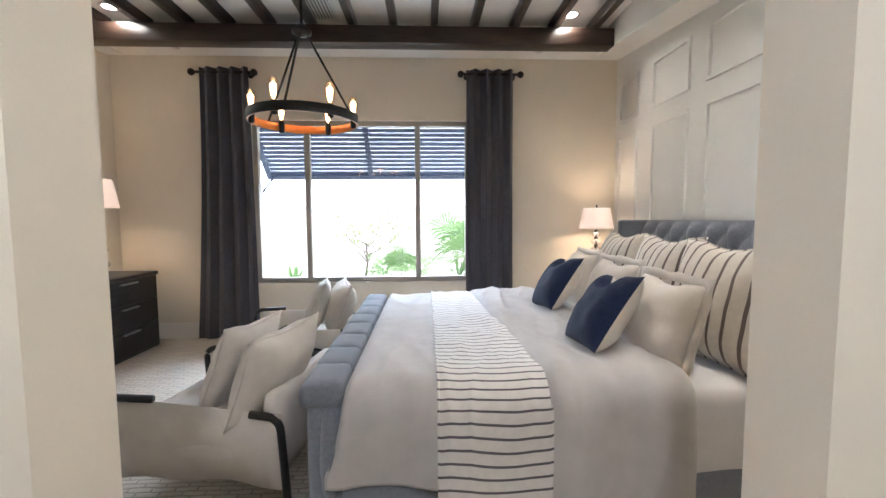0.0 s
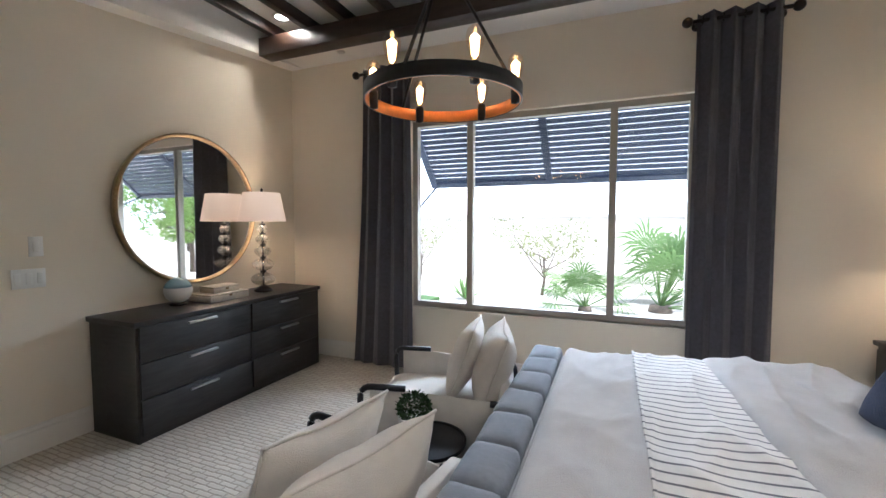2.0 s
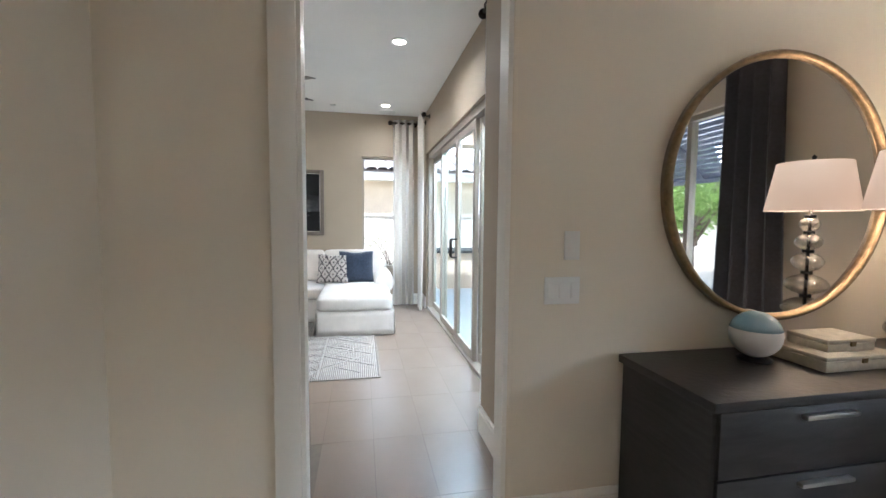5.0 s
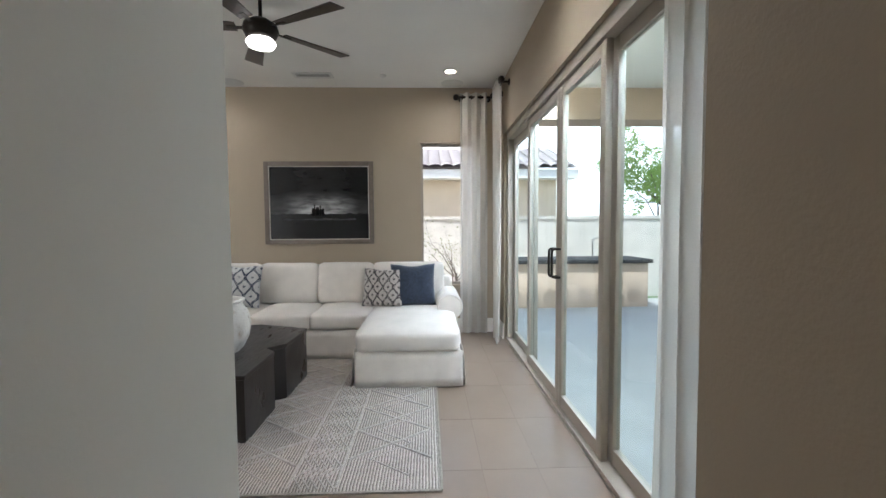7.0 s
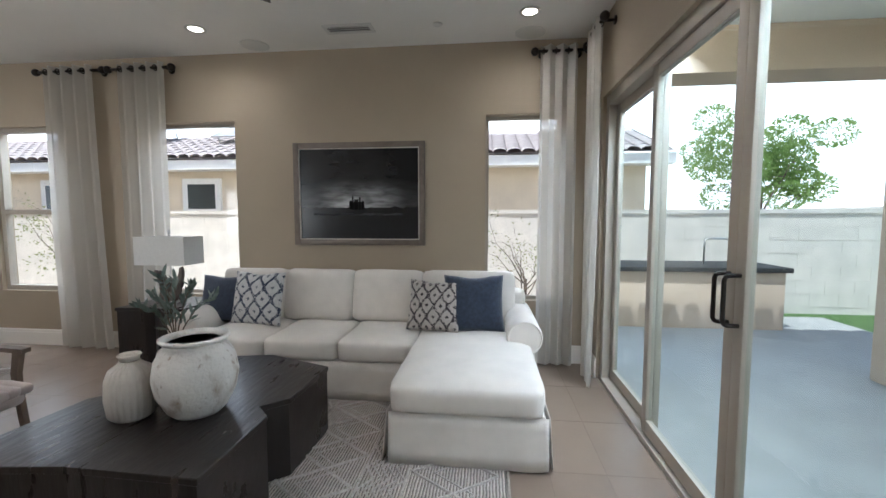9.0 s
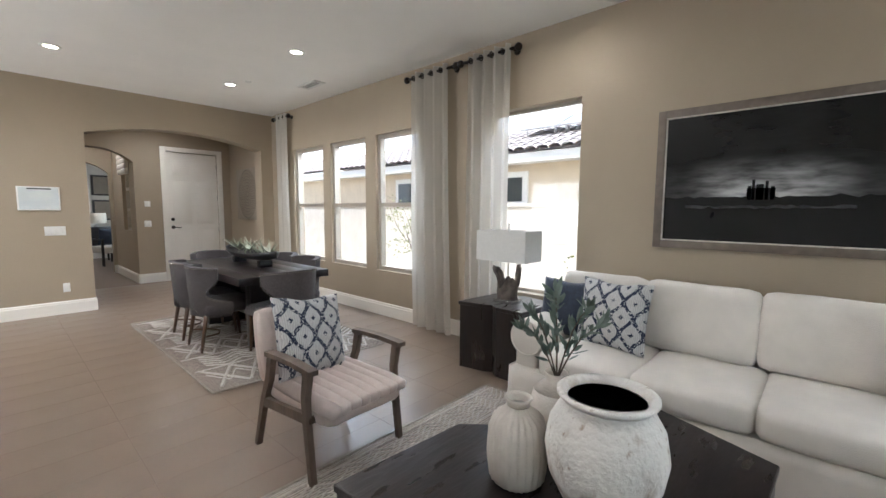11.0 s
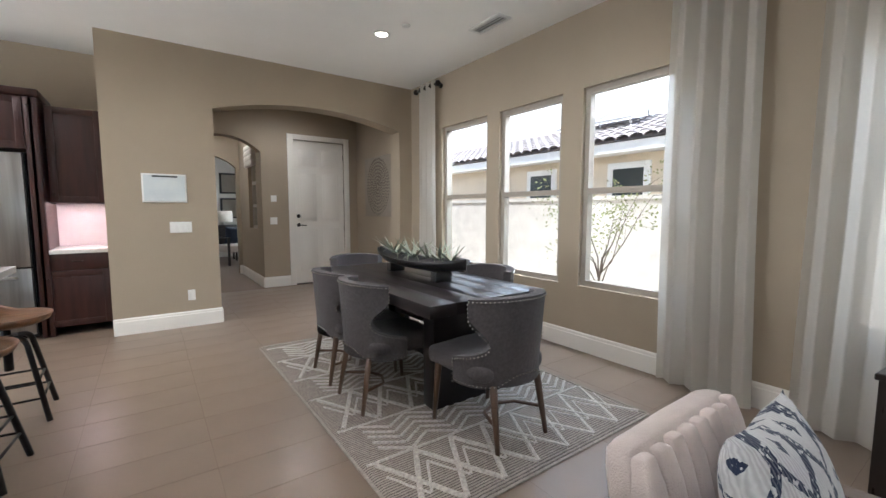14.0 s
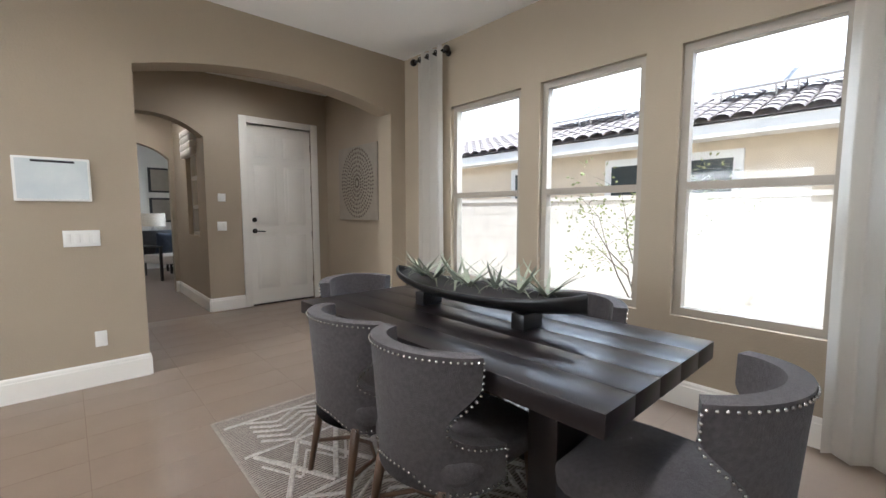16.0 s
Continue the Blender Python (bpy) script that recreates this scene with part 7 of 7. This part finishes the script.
for off in (0.0, 0.012):
    sh_ = []
    for i in range(n + 1):
        t = 2 * i / n - 1
        hw = (0.155 - off) * (1 - abs(t) ** 2.2) ** 0.6 + 0.002
        rise = 0.055 * abs(t) ** 2.5
        col = [bm.verts.new((0.63 * t * (1 - off), hw * math.sin(a), 0.06 + off + rise + (0.085 - off) * (1 - math.cos(a)) * 0.95)) for a in [math.radians(-85 + 170 * j / 12) for j in range(13)]]
        sh_.append(col)
    for a, b in zip(sh_, sh_[1:]):
        for j in range(12):
            bm.faces.new((a[j], b[j], b[j + 1], a[j + 1]))
    sheets.append(sh_)
for i in range(n):
    for e in (0, 12):
        bm.faces.new((sheets[0][i][e], sheets[0][i + 1][e], sheets[1][i + 1][e], sheets[1][i][e]))
part("bowl", bm, "bowl", bw, smooth=True)
for x in (-0.34, 0.34):
    box("foot", "bowl", x - 0.035, x + 0.035, -0.07, 0.07, 0, 0.072, bw, bevel=0.004)
rng = random.Random(21)
for k in range(7):
    ap = thing("air_plant", "pale curling air plant in the bowl", "plant", pose(-6.86 + rng.uniform(-0.03, 0.03), -4.70 + 0.14 * k, 0.90), "air plants in the bowl")
    bm = bmesh.new()
    for q in range(22):
        a, up, Ln = rng.uniform(0, 6.28), rng.uniform(0.5, 1.5), rng.uniform(0.13, 0.22)
        d = Vector((math.cos(a), math.sin(a), 0))
        prev = None
        for i in range(6):
            t = i / 5
            p = d * Ln * math.sin(up * t) + Vector((0, 0, Ln * 0.8 * t * up - 0.09 * t * t * (1.4 - up * 0.5)))
            s = Vector((-d.y, d.x, 0)) * 0.011 * (1 - t * 0.9)
            cur = (bm.verts.new(p + s), bm.verts.new(p - s))
            if prev:
                bm.faces.new((prev[0], cur[0], cur[1], prev[1]))
            prev = cur
    part("leaves", bm, "airplant", ap, smooth=True)

# display and art on the walls
wp = thing("wall_display", "thin white-framed pale display panel on the wall", "wall panel")
box("housing", "plastic", -5.50, -5.11, LS, LS + 0.018, 1.345, 1.64, wp, bevel=0.004)
box("display", "screen", -5.485, -5.125, LS + 0.018, LS + 0.021, 1.36, 1.625, wp)
box("label_bar", "dark", -5.42, -5.20, LS + 0.021, LS + 0.0225, 1.605, 1.62, wp)
art = thing("wall_art", "square pale board with carved radiating medallion", "wall art")
box("board", "art_mat", LW, LW + 0.04, -8.25, -7.27, 1.17, 2.15, art, bevel=0.004)
bm = bmesh.new()
for ring in range(1, 9):
    r = 0.049 * ring
    cnt = 8 + ring * 6
    for q in range(cnt):
        a = 2 * math.pi * q / cnt + ring * 0.2
        c_, s_ = math.cos(a), math.sin(a)
        pts = [(r - 0.021, 0), (r, 0.014), (r + 0.021, 0), (r, -0.014)]
        vs = [bm.verts.new((LW + 0.0405, -7.76 + p * c_ - w * s_, 1.66 + (p * s_ + w * c_) * 1.15)) for p, w in pts]
        top = bm.verts.new((LW + 0.048, -7.76 + r * c_, 1.66 + r * s_ * 1.15))
        for e in range(4):
            bm.faces.new((vs[e], vs[(e + 1) % 4], top))
tagged(part("petals", bm, "art_ink", art), "carved petals in rings", kind="stuff")

# ---- kitchen ----
def cabinet(label, x0, x1, yf, yb, z0, z1, doors=1, drawer=False, group="kitchen cabinets", knob=0):
    c = thing("kitchen_cabinet", label, "cabinet", None, group)
    box("body", "cherry", x0, x1, yb, yf - 0.02, z0, z1, c)
    w = (x1 - x0) / doors
    zt = z1 - 0.17 if drawer else z1
    for i in range(doors):
        a, b = x0 + i * w + 0.004, x0 + (i + 1) * w - 0.004
        d = box("door", "cherry", a, b, yf - 0.02, yf - 0.004, z0 + 0.004, zt - 0.004, c, bevel=0.002)
        for s in ((a, a + 0.06, z0 + 0.004, zt - 0.004), (b - 0.06, b, z0 + 0.004, zt - 0.004), (a + 0.06, b - 0.06, z0 + 0.004, z0 + 0.064), (a + 0.06, b - 0.06, zt - 0.064, zt - 0.004)):
            box("stile", "cherry", s[0], s[1], yf - 0.004, yf + 0.004, s[2], s[3], d, bevel=0.002)
        bm = bmesh.new()
        bmesh.ops.create_uvsphere(bm, u_segments=12, v_segments=8, radius=0.014)
        part("knob", bm, "bronze", d, "dark bronze knob", True, Matrix.Translation((b - 0.03, yf + 0.016, (z0 + 0.08) if z0 > 1 else zt - 0.08)))
    if drawer:
        d = box("drawer", "cherry", x0 + 0.004, x1 - 0.004, yf - 0.02, yf, zt + 0.004, z1 - 0.004, c, bevel=0.002)
        bm = tube(bmesh.new(), bent([((x0 + x1) / 2 - 0.04, yf, z1 - 0.08), ((x0 + x1) / 2 - 0.04, yf + 0.025, z1 - 0.08), ((x0 + x1) / 2 + 0.04, yf + 0.025, z1 - 0.08), ((x0 + x1) / 2 + 0.04, yf, z1 - 0.08)], 0.01), 0.005, 8)
        part("pull", bm, "bronze", d, "dark bronze cup pull", True)
    return c


KF = -7.06
cabinet("dark cherry base cabinet with drawer", -4.80, -4.28, KF, -7.65, 0.09, 0.83, 1, True)
wt = thing("worktop", "white quartz worktop on the base cabinet", "worktop")
box("slab", "quartz", -4.805, -4.275, -7.65, KF + 0.02, 0.83, 0.87, wt, bevel=0.003)
structure(box("backsplash", "splash", -4.80, -4.28, -7.655, -7.645, 0.87, 1.34), "pale glossy backsplash", "backsplash")
lamp("under_cabinet_strip", "AREA", pose(-4.56, -7.35, 1.335), 3.0, (1.0, 0.72, 0.66), size=0.36, size_y=0.05)
cabinet("dark cherry wall cabinet over the worktop", -4.80, -4.36, KF + 0.0 - 0.12, -7.65, 1.34, 2.29, 1)
cabinet("dark cherry tall cabinet panel beside the fridge", -4.34, -4.24, KF + 0.02, -7.65, 0.0, 2.33, 1)
cabinet("dark cherry cabinet over the fridge", -4.24, -3.22, KF + 0.02, -7.65, 1.84, 2.33, 2)
cabinet("dark cherry tall pantry cabinet", -3.20, -2.2, KF, -7.65, 0.0, 2.33, 2)
cr = thing("cabinet_crown", "dark cherry crown moulding on the cabinets", "moulding")
box("moulding", "cherry", -4.36, -2.2, -7.65, KF + 0.06, 2.33, 2.40, cr, bevel=0.015)
fr = thing("refrigerator", "stainless french-door refrigerator with bar handles", "refrigerator")
box("body", "dark", -4.22, -3.24, -7.64, KF - 0.02, 0.02, 1.81, fr)
for x0, x1, hx in ((-4.21, -3.735, -3.79), (-3.725, -3.25, -3.67)):
    d = box("door", "fridge", x0, x1, KF - 0.02, KF + 0.045, 0.72, 1.80, fr, bevel=0.008)
    part("handle", tube(bmesh.new(), bent([(hx, KF + 0.04, 0.85), (hx, KF + 0.10, 0.87), (hx, KF + 0.10, 1.64), (hx, KF + 0.04, 1.66)], 0.03), 0.013), "steel", d, "steel bar handle", True)
d = box("freezer_drawer", "fridge", -4.21, -3.25, KF - 0.02, KF + 0.045, 0.06, 0.705, fr, bevel=0.008)
part("handle", tube(bmesh.new(), bent([(-4.1, KF + 0.04, 0.62), (-4.1, KF + 0.10, 0.63), (-3.36, KF + 0.10, 0.63), (-3.36, KF + 0.04, 0.62)], 0.03), 0.013), "steel", d, "steel bar handle", True)

isl = thing("kitchen_island", "white kitchen island with white quartz top", "kitchen island")
box("base", "trim", -4.06, -3.0, -4.85, -1.9, 0.0, 0.89, isl, bevel=0.004)
box("plinth", "trim", -4.075, -2.985, -4.865, -1.885, 0.0, 0.12, isl, bevel=0.004)
tp = thing("island_worktop", "thick glossy white quartz island worktop", "worktop")
box("slab", "quartz", -4.49, -2.9, -5.0, -1.75, 0.89, 0.93, tp, bevel=0.004)


def stool(m):
    s = thing("bar_stool", "industrial stool with curved wooden seat and black legs", "bar stool", m, "stools at the island")
    bm = bmesh.new()
    n = 26
    lo, hi = [], []
    ring_o, ring_i = [], []
    for i in range(n):
        a = 2 * math.pi * i / n
        bk = max(0, -math.cos(a))
        r = 0.20
        for z, rr, lst in ((0.58, r * 0.8, lo), (0.60 + 0.0, r, ring_o), (0.635 + 0.135 * bk ** 0.9, r * 1.08, hi), (0.625 + 0.13 * bk ** 0.9, r * 0.96, ring_i)):
            lst.append(bm.verts.new((rr * math.cos(a), rr * math.sin(a) * 1.05, z)))
    cen = [bm.verts.new((r_.co.x * 0.7, r_.co.y * 0.7, 0.612)) for r_ in ring_i]
    for p, q in ((lo, ring_o), (ring_o, hi), (hi, ring_i), (ring_i, cen)):
        for i in range(n):
            bm.faces.new((p[i], p[(i + 1) % n], q[(i + 1) % n], q[i]))
    bm.faces.new(lo)
    bm.faces.new(cen)
    part("seat", bm, "saddle", s, "curved oiled wooden seat", True)
    part("screw_post", lathe(bmesh.new(), [(0.022, 0.30), (0.022, 0.58)], 14), "black_steel", s, "threaded black post", True)
    part("hub", lathe(bmesh.new(), [(0, 0.49), (0.05, 0.49), (0.05, 0.52), (0, 0.52)], 18), "black_steel", s)
    for k in range(4):
        a = math.pi / 4 + k * math.pi / 2
        c_, s_ = math.cos(a), math.sin(a)
        part("leg", tube(bmesh.new(), bent([(0.03 * c_, 0.03 * s_, 0.505), (0.13 * c_, 0.13 * s_, 0.50), (0.25 * c_, 0.25 * s_, 0.0)], 0.05), 0.015), "black_steel", s, "", True)
    for z, r in ((0.14, 0.218), (0.24, 0.195)):
        for k in range(4):
            a, b = math.pi / 4 + k * math.pi / 2, math.pi / 4 + (k + 1) * math.pi / 2
            part("foot_bar", tube(bmesh.new(), [(r * math.cos(a), r * math.sin(a), z), (r * math.cos(b), r * math.sin(b), z)], 0.007, 8), "black_steel", s, "", True)
    return s


s1 = stool(pose(-4.42, -3.52, 0, 0, 0, 180 + 8))
copy_thing(s1, pose(-4.40, -4.25, 0, 0, 0, 175))
copy_thing(s1, pose(-4.42, -5.0, 0, 0, 0, 183))

# ---- den beyond the arches ----
dch = thing("den_chair", "dark wooden armchair with pale seat in the den", "armchair", pose(-6.80, -12.4, 0, 0, 0, 200))
box("seat", "cream", -0.30, 0.30, -0.32, 0.32, 0.30, 0.46, dch, "pale seat cushion", 0.03)
box("backrest", "espresso", -0.32, 0.32, 0.30, 0.36, 0.30, 0.92, dch, bevel=0.01)
for sx in (-0.31, 0.31):
    for sy in (-0.30, 0.33):
        box("leg", "espresso", sx - 0.02, sx + 0.02, sy - 0.02, sy + 0.02, 0, 0.62, dch)
    box("arm", "espresso", sx - 0.03, sx + 0.03, -0.34, 0.33, 0.62, 0.65, dch, bevel=0.006)
cushion("den_pillow", "dark navy pillow on the den chair", pose(-6.80, -12.5, 0.68, -12, 0, 20), 0.44, 0.42, 0.15, "navy_plain", 0.03, 31)
dtb = thing("den_table", "small dark table in the den", "side table")
box("tabletop", "espresso", -6.95, -6.45, -13.5, -13.0, 0.60, 0.63, dtb, bevel=0.004)
for x in (-6.92, -6.48):
    for y in (-13.47, -13.03):
        box("leg", "espresso", x - 0.02, x + 0.02, y - 0.02, y + 0.02, 0, 0.60, dtb)
dl = thing("den_lamp", "white table lamp with tan drum shade", "table lamp", pose(-6.68, -13.22, 0.63))
part("body", lathe(bmesh.new(), [(0, 0), (0.07, 0), (0.08, 0.1), (0.05, 0.3), (0.012, 0.34), (0.012, 0.4), (0, 0.4)], 24), "white_ceramic", dl, smooth=True)
part("shade", lathe(bmesh.new(), [(0.22, 0.36), (0.21, 0.62), (0.207, 0.62), (0.217, 0.36), (0.22, 0.36)], 32), "bone", dl, "tan drum shade", True)
for z in (1.05, 1.72):
    pc = thing("den_picture", "small framed print on the den wall", "picture", None, "prints in the den")
    for a in ((-7.30, -7.25), (-6.80, -6.75)):
        box("frame", "espresso", a[0], a[1], -14.2, -14.17, z, z + 0.55, pc)
    box("frame", "espresso", -7.25, -6.80, -14.2, -14.17, z, z + 0.04, pc)
    box("frame", "espresso", -7.25, -6.80, -14.2, -14.17, z + 0.51, z + 0.55, pc)
    box("print", "art_mat", -7.25, -6.80, -14.195, -14.185, z + 0.04, z + 0.51, pc)
rs = thing("roman_shade", "folded cream roman shade over the side hall window", "roman shade")
for k in range(4):
    part("fold", slab_cushion(bmesh.new(), -6.665, -6.61, -9.78, -9.07, 2.02 + 0.09 * k, 2.13 + 0.09 * k, 0, 4, k, 0.02), "canvas", rs, "soft cream fold", True)

# ---- garden ----
def tree(name, label, m, height, crown_r, crown_z, seed, leaf_count, leaf_size, material, limbs=5, trunk_r=0.07, clumps=9, spread=1.0):
    t = thing(name, label, "tree", m)
    rg = random.Random(seed)
    part("trunk", tube(bmesh.new(), [(0, 0, 0), (0.05, 0.02, height * 0.25), (0.02, 0.06, height * 0.5)], trunk_r, 10, trunk_r * 0.6), "bark", t, smooth=True)
    bm, bl = bmesh.new(), bmesh.new()
    for k in range(limbs):
        a = 2 * math.pi * k / limbs + rg.uniform(-0.4, 0.4)
        tip = Vector((crown_r * spread * 0.8 * math.cos(a), crown_r * spread * 0.8 * math.sin(a), crown_z + rg.uniform(-0.4, 0.5) * crown_r))
        st_ = Vector((0.03, 0.04, height * rg.uniform(0.2, 0.5)))
        pts = [st_.lerp(tip, q / 4) + Vector((rg.uniform(-1, 1), rg.uniform(-1, 1), rg.uniform(-1, 1))) * 0.06 * crown_r for q in range(5)]
        tube(bm, pts, trunk_r * 0.5, 7, trunk_r * 0.1)
        for q in (2, 3, 4):
            tw = pts[q] + Vector((rg.uniform(-1, 1), rg.uniform(-1, 1), rg.uniform(-0.2, 1))) * crown_r * 0.45
            tube(bm, [pts[q], pts[q].lerp(tw, 0.5) + Vector((0, 0, 0.03)), tw], trunk_r * 0.16, 5, trunk_r * 0.04)
            leaves(bl, rg, tw, crown_r * 0.30, leaf_count // (limbs * 3), leaf_size, 0.8)
    part("limbs", bm, "bark", t, smooth=True)
    part("crown", bl, material, t)
    return t


def fan_palm(m, seed, scale=1.0):
    t = thing("fan_palm", "low green fan palm in the gravel bed", "palm", m, "fan palms")
    rg = random.Random(seed)
    part("trunk", tube(bmesh.new(), [(0, 0, 0), (0, 0, 0.12 * scale)], 0.13 * scale, 12, 0.10 * scale), "bark", t, smooth=True)
    for k in range(22):
        a, el = rg.uniform(0, 6.28), rg.uniform(0.05, 1.35)
        d = Vector((math.cos(a) * math.cos(el), math.sin(a) * math.cos(el), math.sin(el)))
        Ls = rg.uniform(0.45, 0.7) * scale
        p0, p1 = Vector((0, 0, 0.10 * scale)), Vector((0, 0, 0.10 * scale)) + d * Ls
        bm = tube(bmesh.new(), [p0, p1], 0.010 * scale, 5, 0.006 * scale)
        s = d.cross(Vector((0, 0, 1))).normalized()
        for q in range(17):
            b = math.radians(-105 + 210 * q / 16)
            e = (d * math.cos(b) + s * math.sin(b)).normalized()
            L2 = rg.uniform(0.32, 0.46) * scale
            w = e.cross(s.cross(d)).normalized() * 0.016 * scale
            mid, tip = p1 + e * L2 * 0.55, p1 + e * L2 + Vector((0, 0, -0.10 * scale))
            bm.faces.new([bm.verts.new(v) for v in (p1, mid + w, tip, mid - w)])
        part("frond", bm, "palm", t)
    return t


fan_palm(pose(0.75, 9.2, -0.25), 1, 1.75)
fan_palm(pose(-0.5, 8.6, -0.16), 2, 1.0)
tree("desert_tree", "sparse olive-leaved desert shrub by the wall", pose(-1.5, 10.2, -0.16), 1.6, 1.0, 1.3, 4, 900, 0.07, "leaf_dry", 7, 0.035)
tree("desert_tree", "sparse olive-leaved desert shrub in the yard", pose(-4.8, 10.8, -0.16), 1.5, 0.8, 1.2, 5, 500, 0.07, "leaf_dry", 6, 0.03)
tree("desert_tree", "bare-branched desert shrub in the side yard", pose(-10.2, -4.9, -0.16), 1.6, 0.75, 1.35, 6, 900, 0.045, "leaf_dry", 9, 0.022)
tree("desert_tree", "pale desert shrub in the side yard", pose(-10.2, -1.2, -0.16), 1.2, 0.65, 0.9, 7, 900, 0.05, "leaf_dry", 8, 0.02)
tree("desert_tree", "twiggy desert shrub outside the corner window", pose(-10.1, 1.9, -0.16), 1.4, 0.6, 1.1, 8, 250, 0.04, "leaf_dry", 10, 0.02)
tree("shade_tree", "leafy green shade tree beyond the garden wall", pose(-27.2, 15.2, -0.16), 6.0, 2.9, 4.2, 9, 16000, 0.15, "leaf", 9, 0.13)
tree("yard_bush", "light green bush on the lawn edge", pose(-11.4, 9.1, -0.16), 1.3, 0.8, 1.0, 11, 4500, 0.06, "leaf", 8, 0.03)
tree("garden_tree", "dense green tree beside the house", pose(3.8, 9.2, -0.16), 3.4, 1.5, 2.0, 21, 9000, 0.09, "leaf", 9, 0.08)
tree("garden_tree", "dense green tree beside the house", pose(6.4, 10.4, -0.16), 3.8, 1.9, 2.2, 22, 9000, 0.10, "leaf", 9, 0.09)
ag = thing("agave", "spiky green agave in the gravel", "plant", pose(-2.9, 9.0, -0.16))
bm = bmesh.new()
rng = random.Random(8)
for k in range(26):
    a, el = rng.uniform(0, 6.28), rng.uniform(0.2, 1.3)
    d = Vector((math.cos(a) * math.cos(el), math.sin(a) * math.cos(el), math.sin(el)))
    s = d.cross(Vector((0, 0, 1))).normalized() * 0.03
    bm.faces.new([bm.verts.new(v) for v in (Vector((0, 0, 0.02)) - s * 0.6, d * 0.25 - s, d * 0.55, d * 0.25 + s, Vector((0, 0, 0.02)) + s * 0.6)])
part("leaves", bm, "palm", ag)

bq = thing("outdoor_kitchen", "tan stucco barbecue island with dark counter", "barbecue island")
box("base", "stucco_tan", -10.55, -9.82, 2.9, 5.08, -0.16, 0.70, bq, bevel=0.01)
box("counter", "dark", -10.60, -9.77, 2.85, 5.13, 0.70, 0.76, bq, "dark stone counter", 0.006)
part("faucet", tube(bmesh.new(), bent([(-10.2, 4.30, 0.76), (-10.2, 4.30, 1.10), (-10.2, 4.62, 1.10), (-10.2, 4.62, 1.04)], 0.08), 0.012), "steel", bq, "curved steel faucet", True)


def wicker_chair(m):
    c = thing("patio_chair", "grey wicker patio dining chair", "chair", m, "patio chairs")
    part("seat", slab_cushion(bmesh.new(), -0.27, 0.27, -0.27, 0.27, 0.36, 0.44, 0.01, 6, 1, 0.03), "wicker", c, smooth=True)
    part("backrest", slab_cushion(bmesh.new(), -0.27, 0.27, -0.03, 0.03, 0.0, 0.50, 0.0, 6, 4, 0.025), "wicker", c, smooth=True, m=pose(0, 0.27, 0.42, -10))
    for k in range(14):
        x = -0.25 + 0.5 * k / 13
        part("cane", tube(bmesh.new(), [(x, 0.034, 0.01), (x, 0.036, 0.25), (x, 0.034, 0.49)], 0.009, 6), "wicker", c, smooth=True, m=pose(0, 0.27, 0.42, -10))
    for sx in (-0.24, 0.24):
        for sy in (-0.24, 0.24):
            part("leg", tube(bmesh.new(), [(sx, sy, 0.40), (sx, sy * 1.1, 0)], 0.018, 8, 0.013), "black_steel", c, smooth=True)
    return c


w1 = wicker_chair(pose(-6.15, 4.10, -0.02, 0, 0, 60))
copy_thing(w1, pose(-6.35, 4.85, -0.02, 0, 0, 75))

# solar panels on the neighbour's roof
def solar_panel(m):
    t = thing("solar_panel", "pale tilted solar panel on the tile roof", "solar panel", m, "solar panels on the roof")
    # pale grey base colour carries the sky's reflection in the glass
    box("glass", mat("solar glass in sky reflection grey", (0.42, 0.43, 0.44), 0.45, 0, 0.1, 6), -0.52, 0.52, -0.49, 0.49, 0.03, 0.035, t)
    for a in ((-0.54, 0.54, -0.51, -0.49), (-0.54, 0.54, 0.49, 0.51), (-0.54, -0.52, -0.49, 0.49), (0.52, 0.54, -0.49, 0.49)):
        box("frame", "steel", *a, 0.0, 0.04, t, "aluminium edge")
    for sx in (-0.4, 0.4):
        for sy in (-0.38, 0.38):
            box("mount", "steel", sx - 0.015, sx + 0.015, sy - 0.015, sy + 0.015, -0.30, 0.0, t)
    return t


sp1 = solar_panel(pose(-14.35, -2.65, 3.52, 0, 24, 0))
for y in (-3.69, -4.73, -7.2, -8.24):
    copy_thing(sp1, pose(-14.35, y, 3.52, 0, 24, 0))
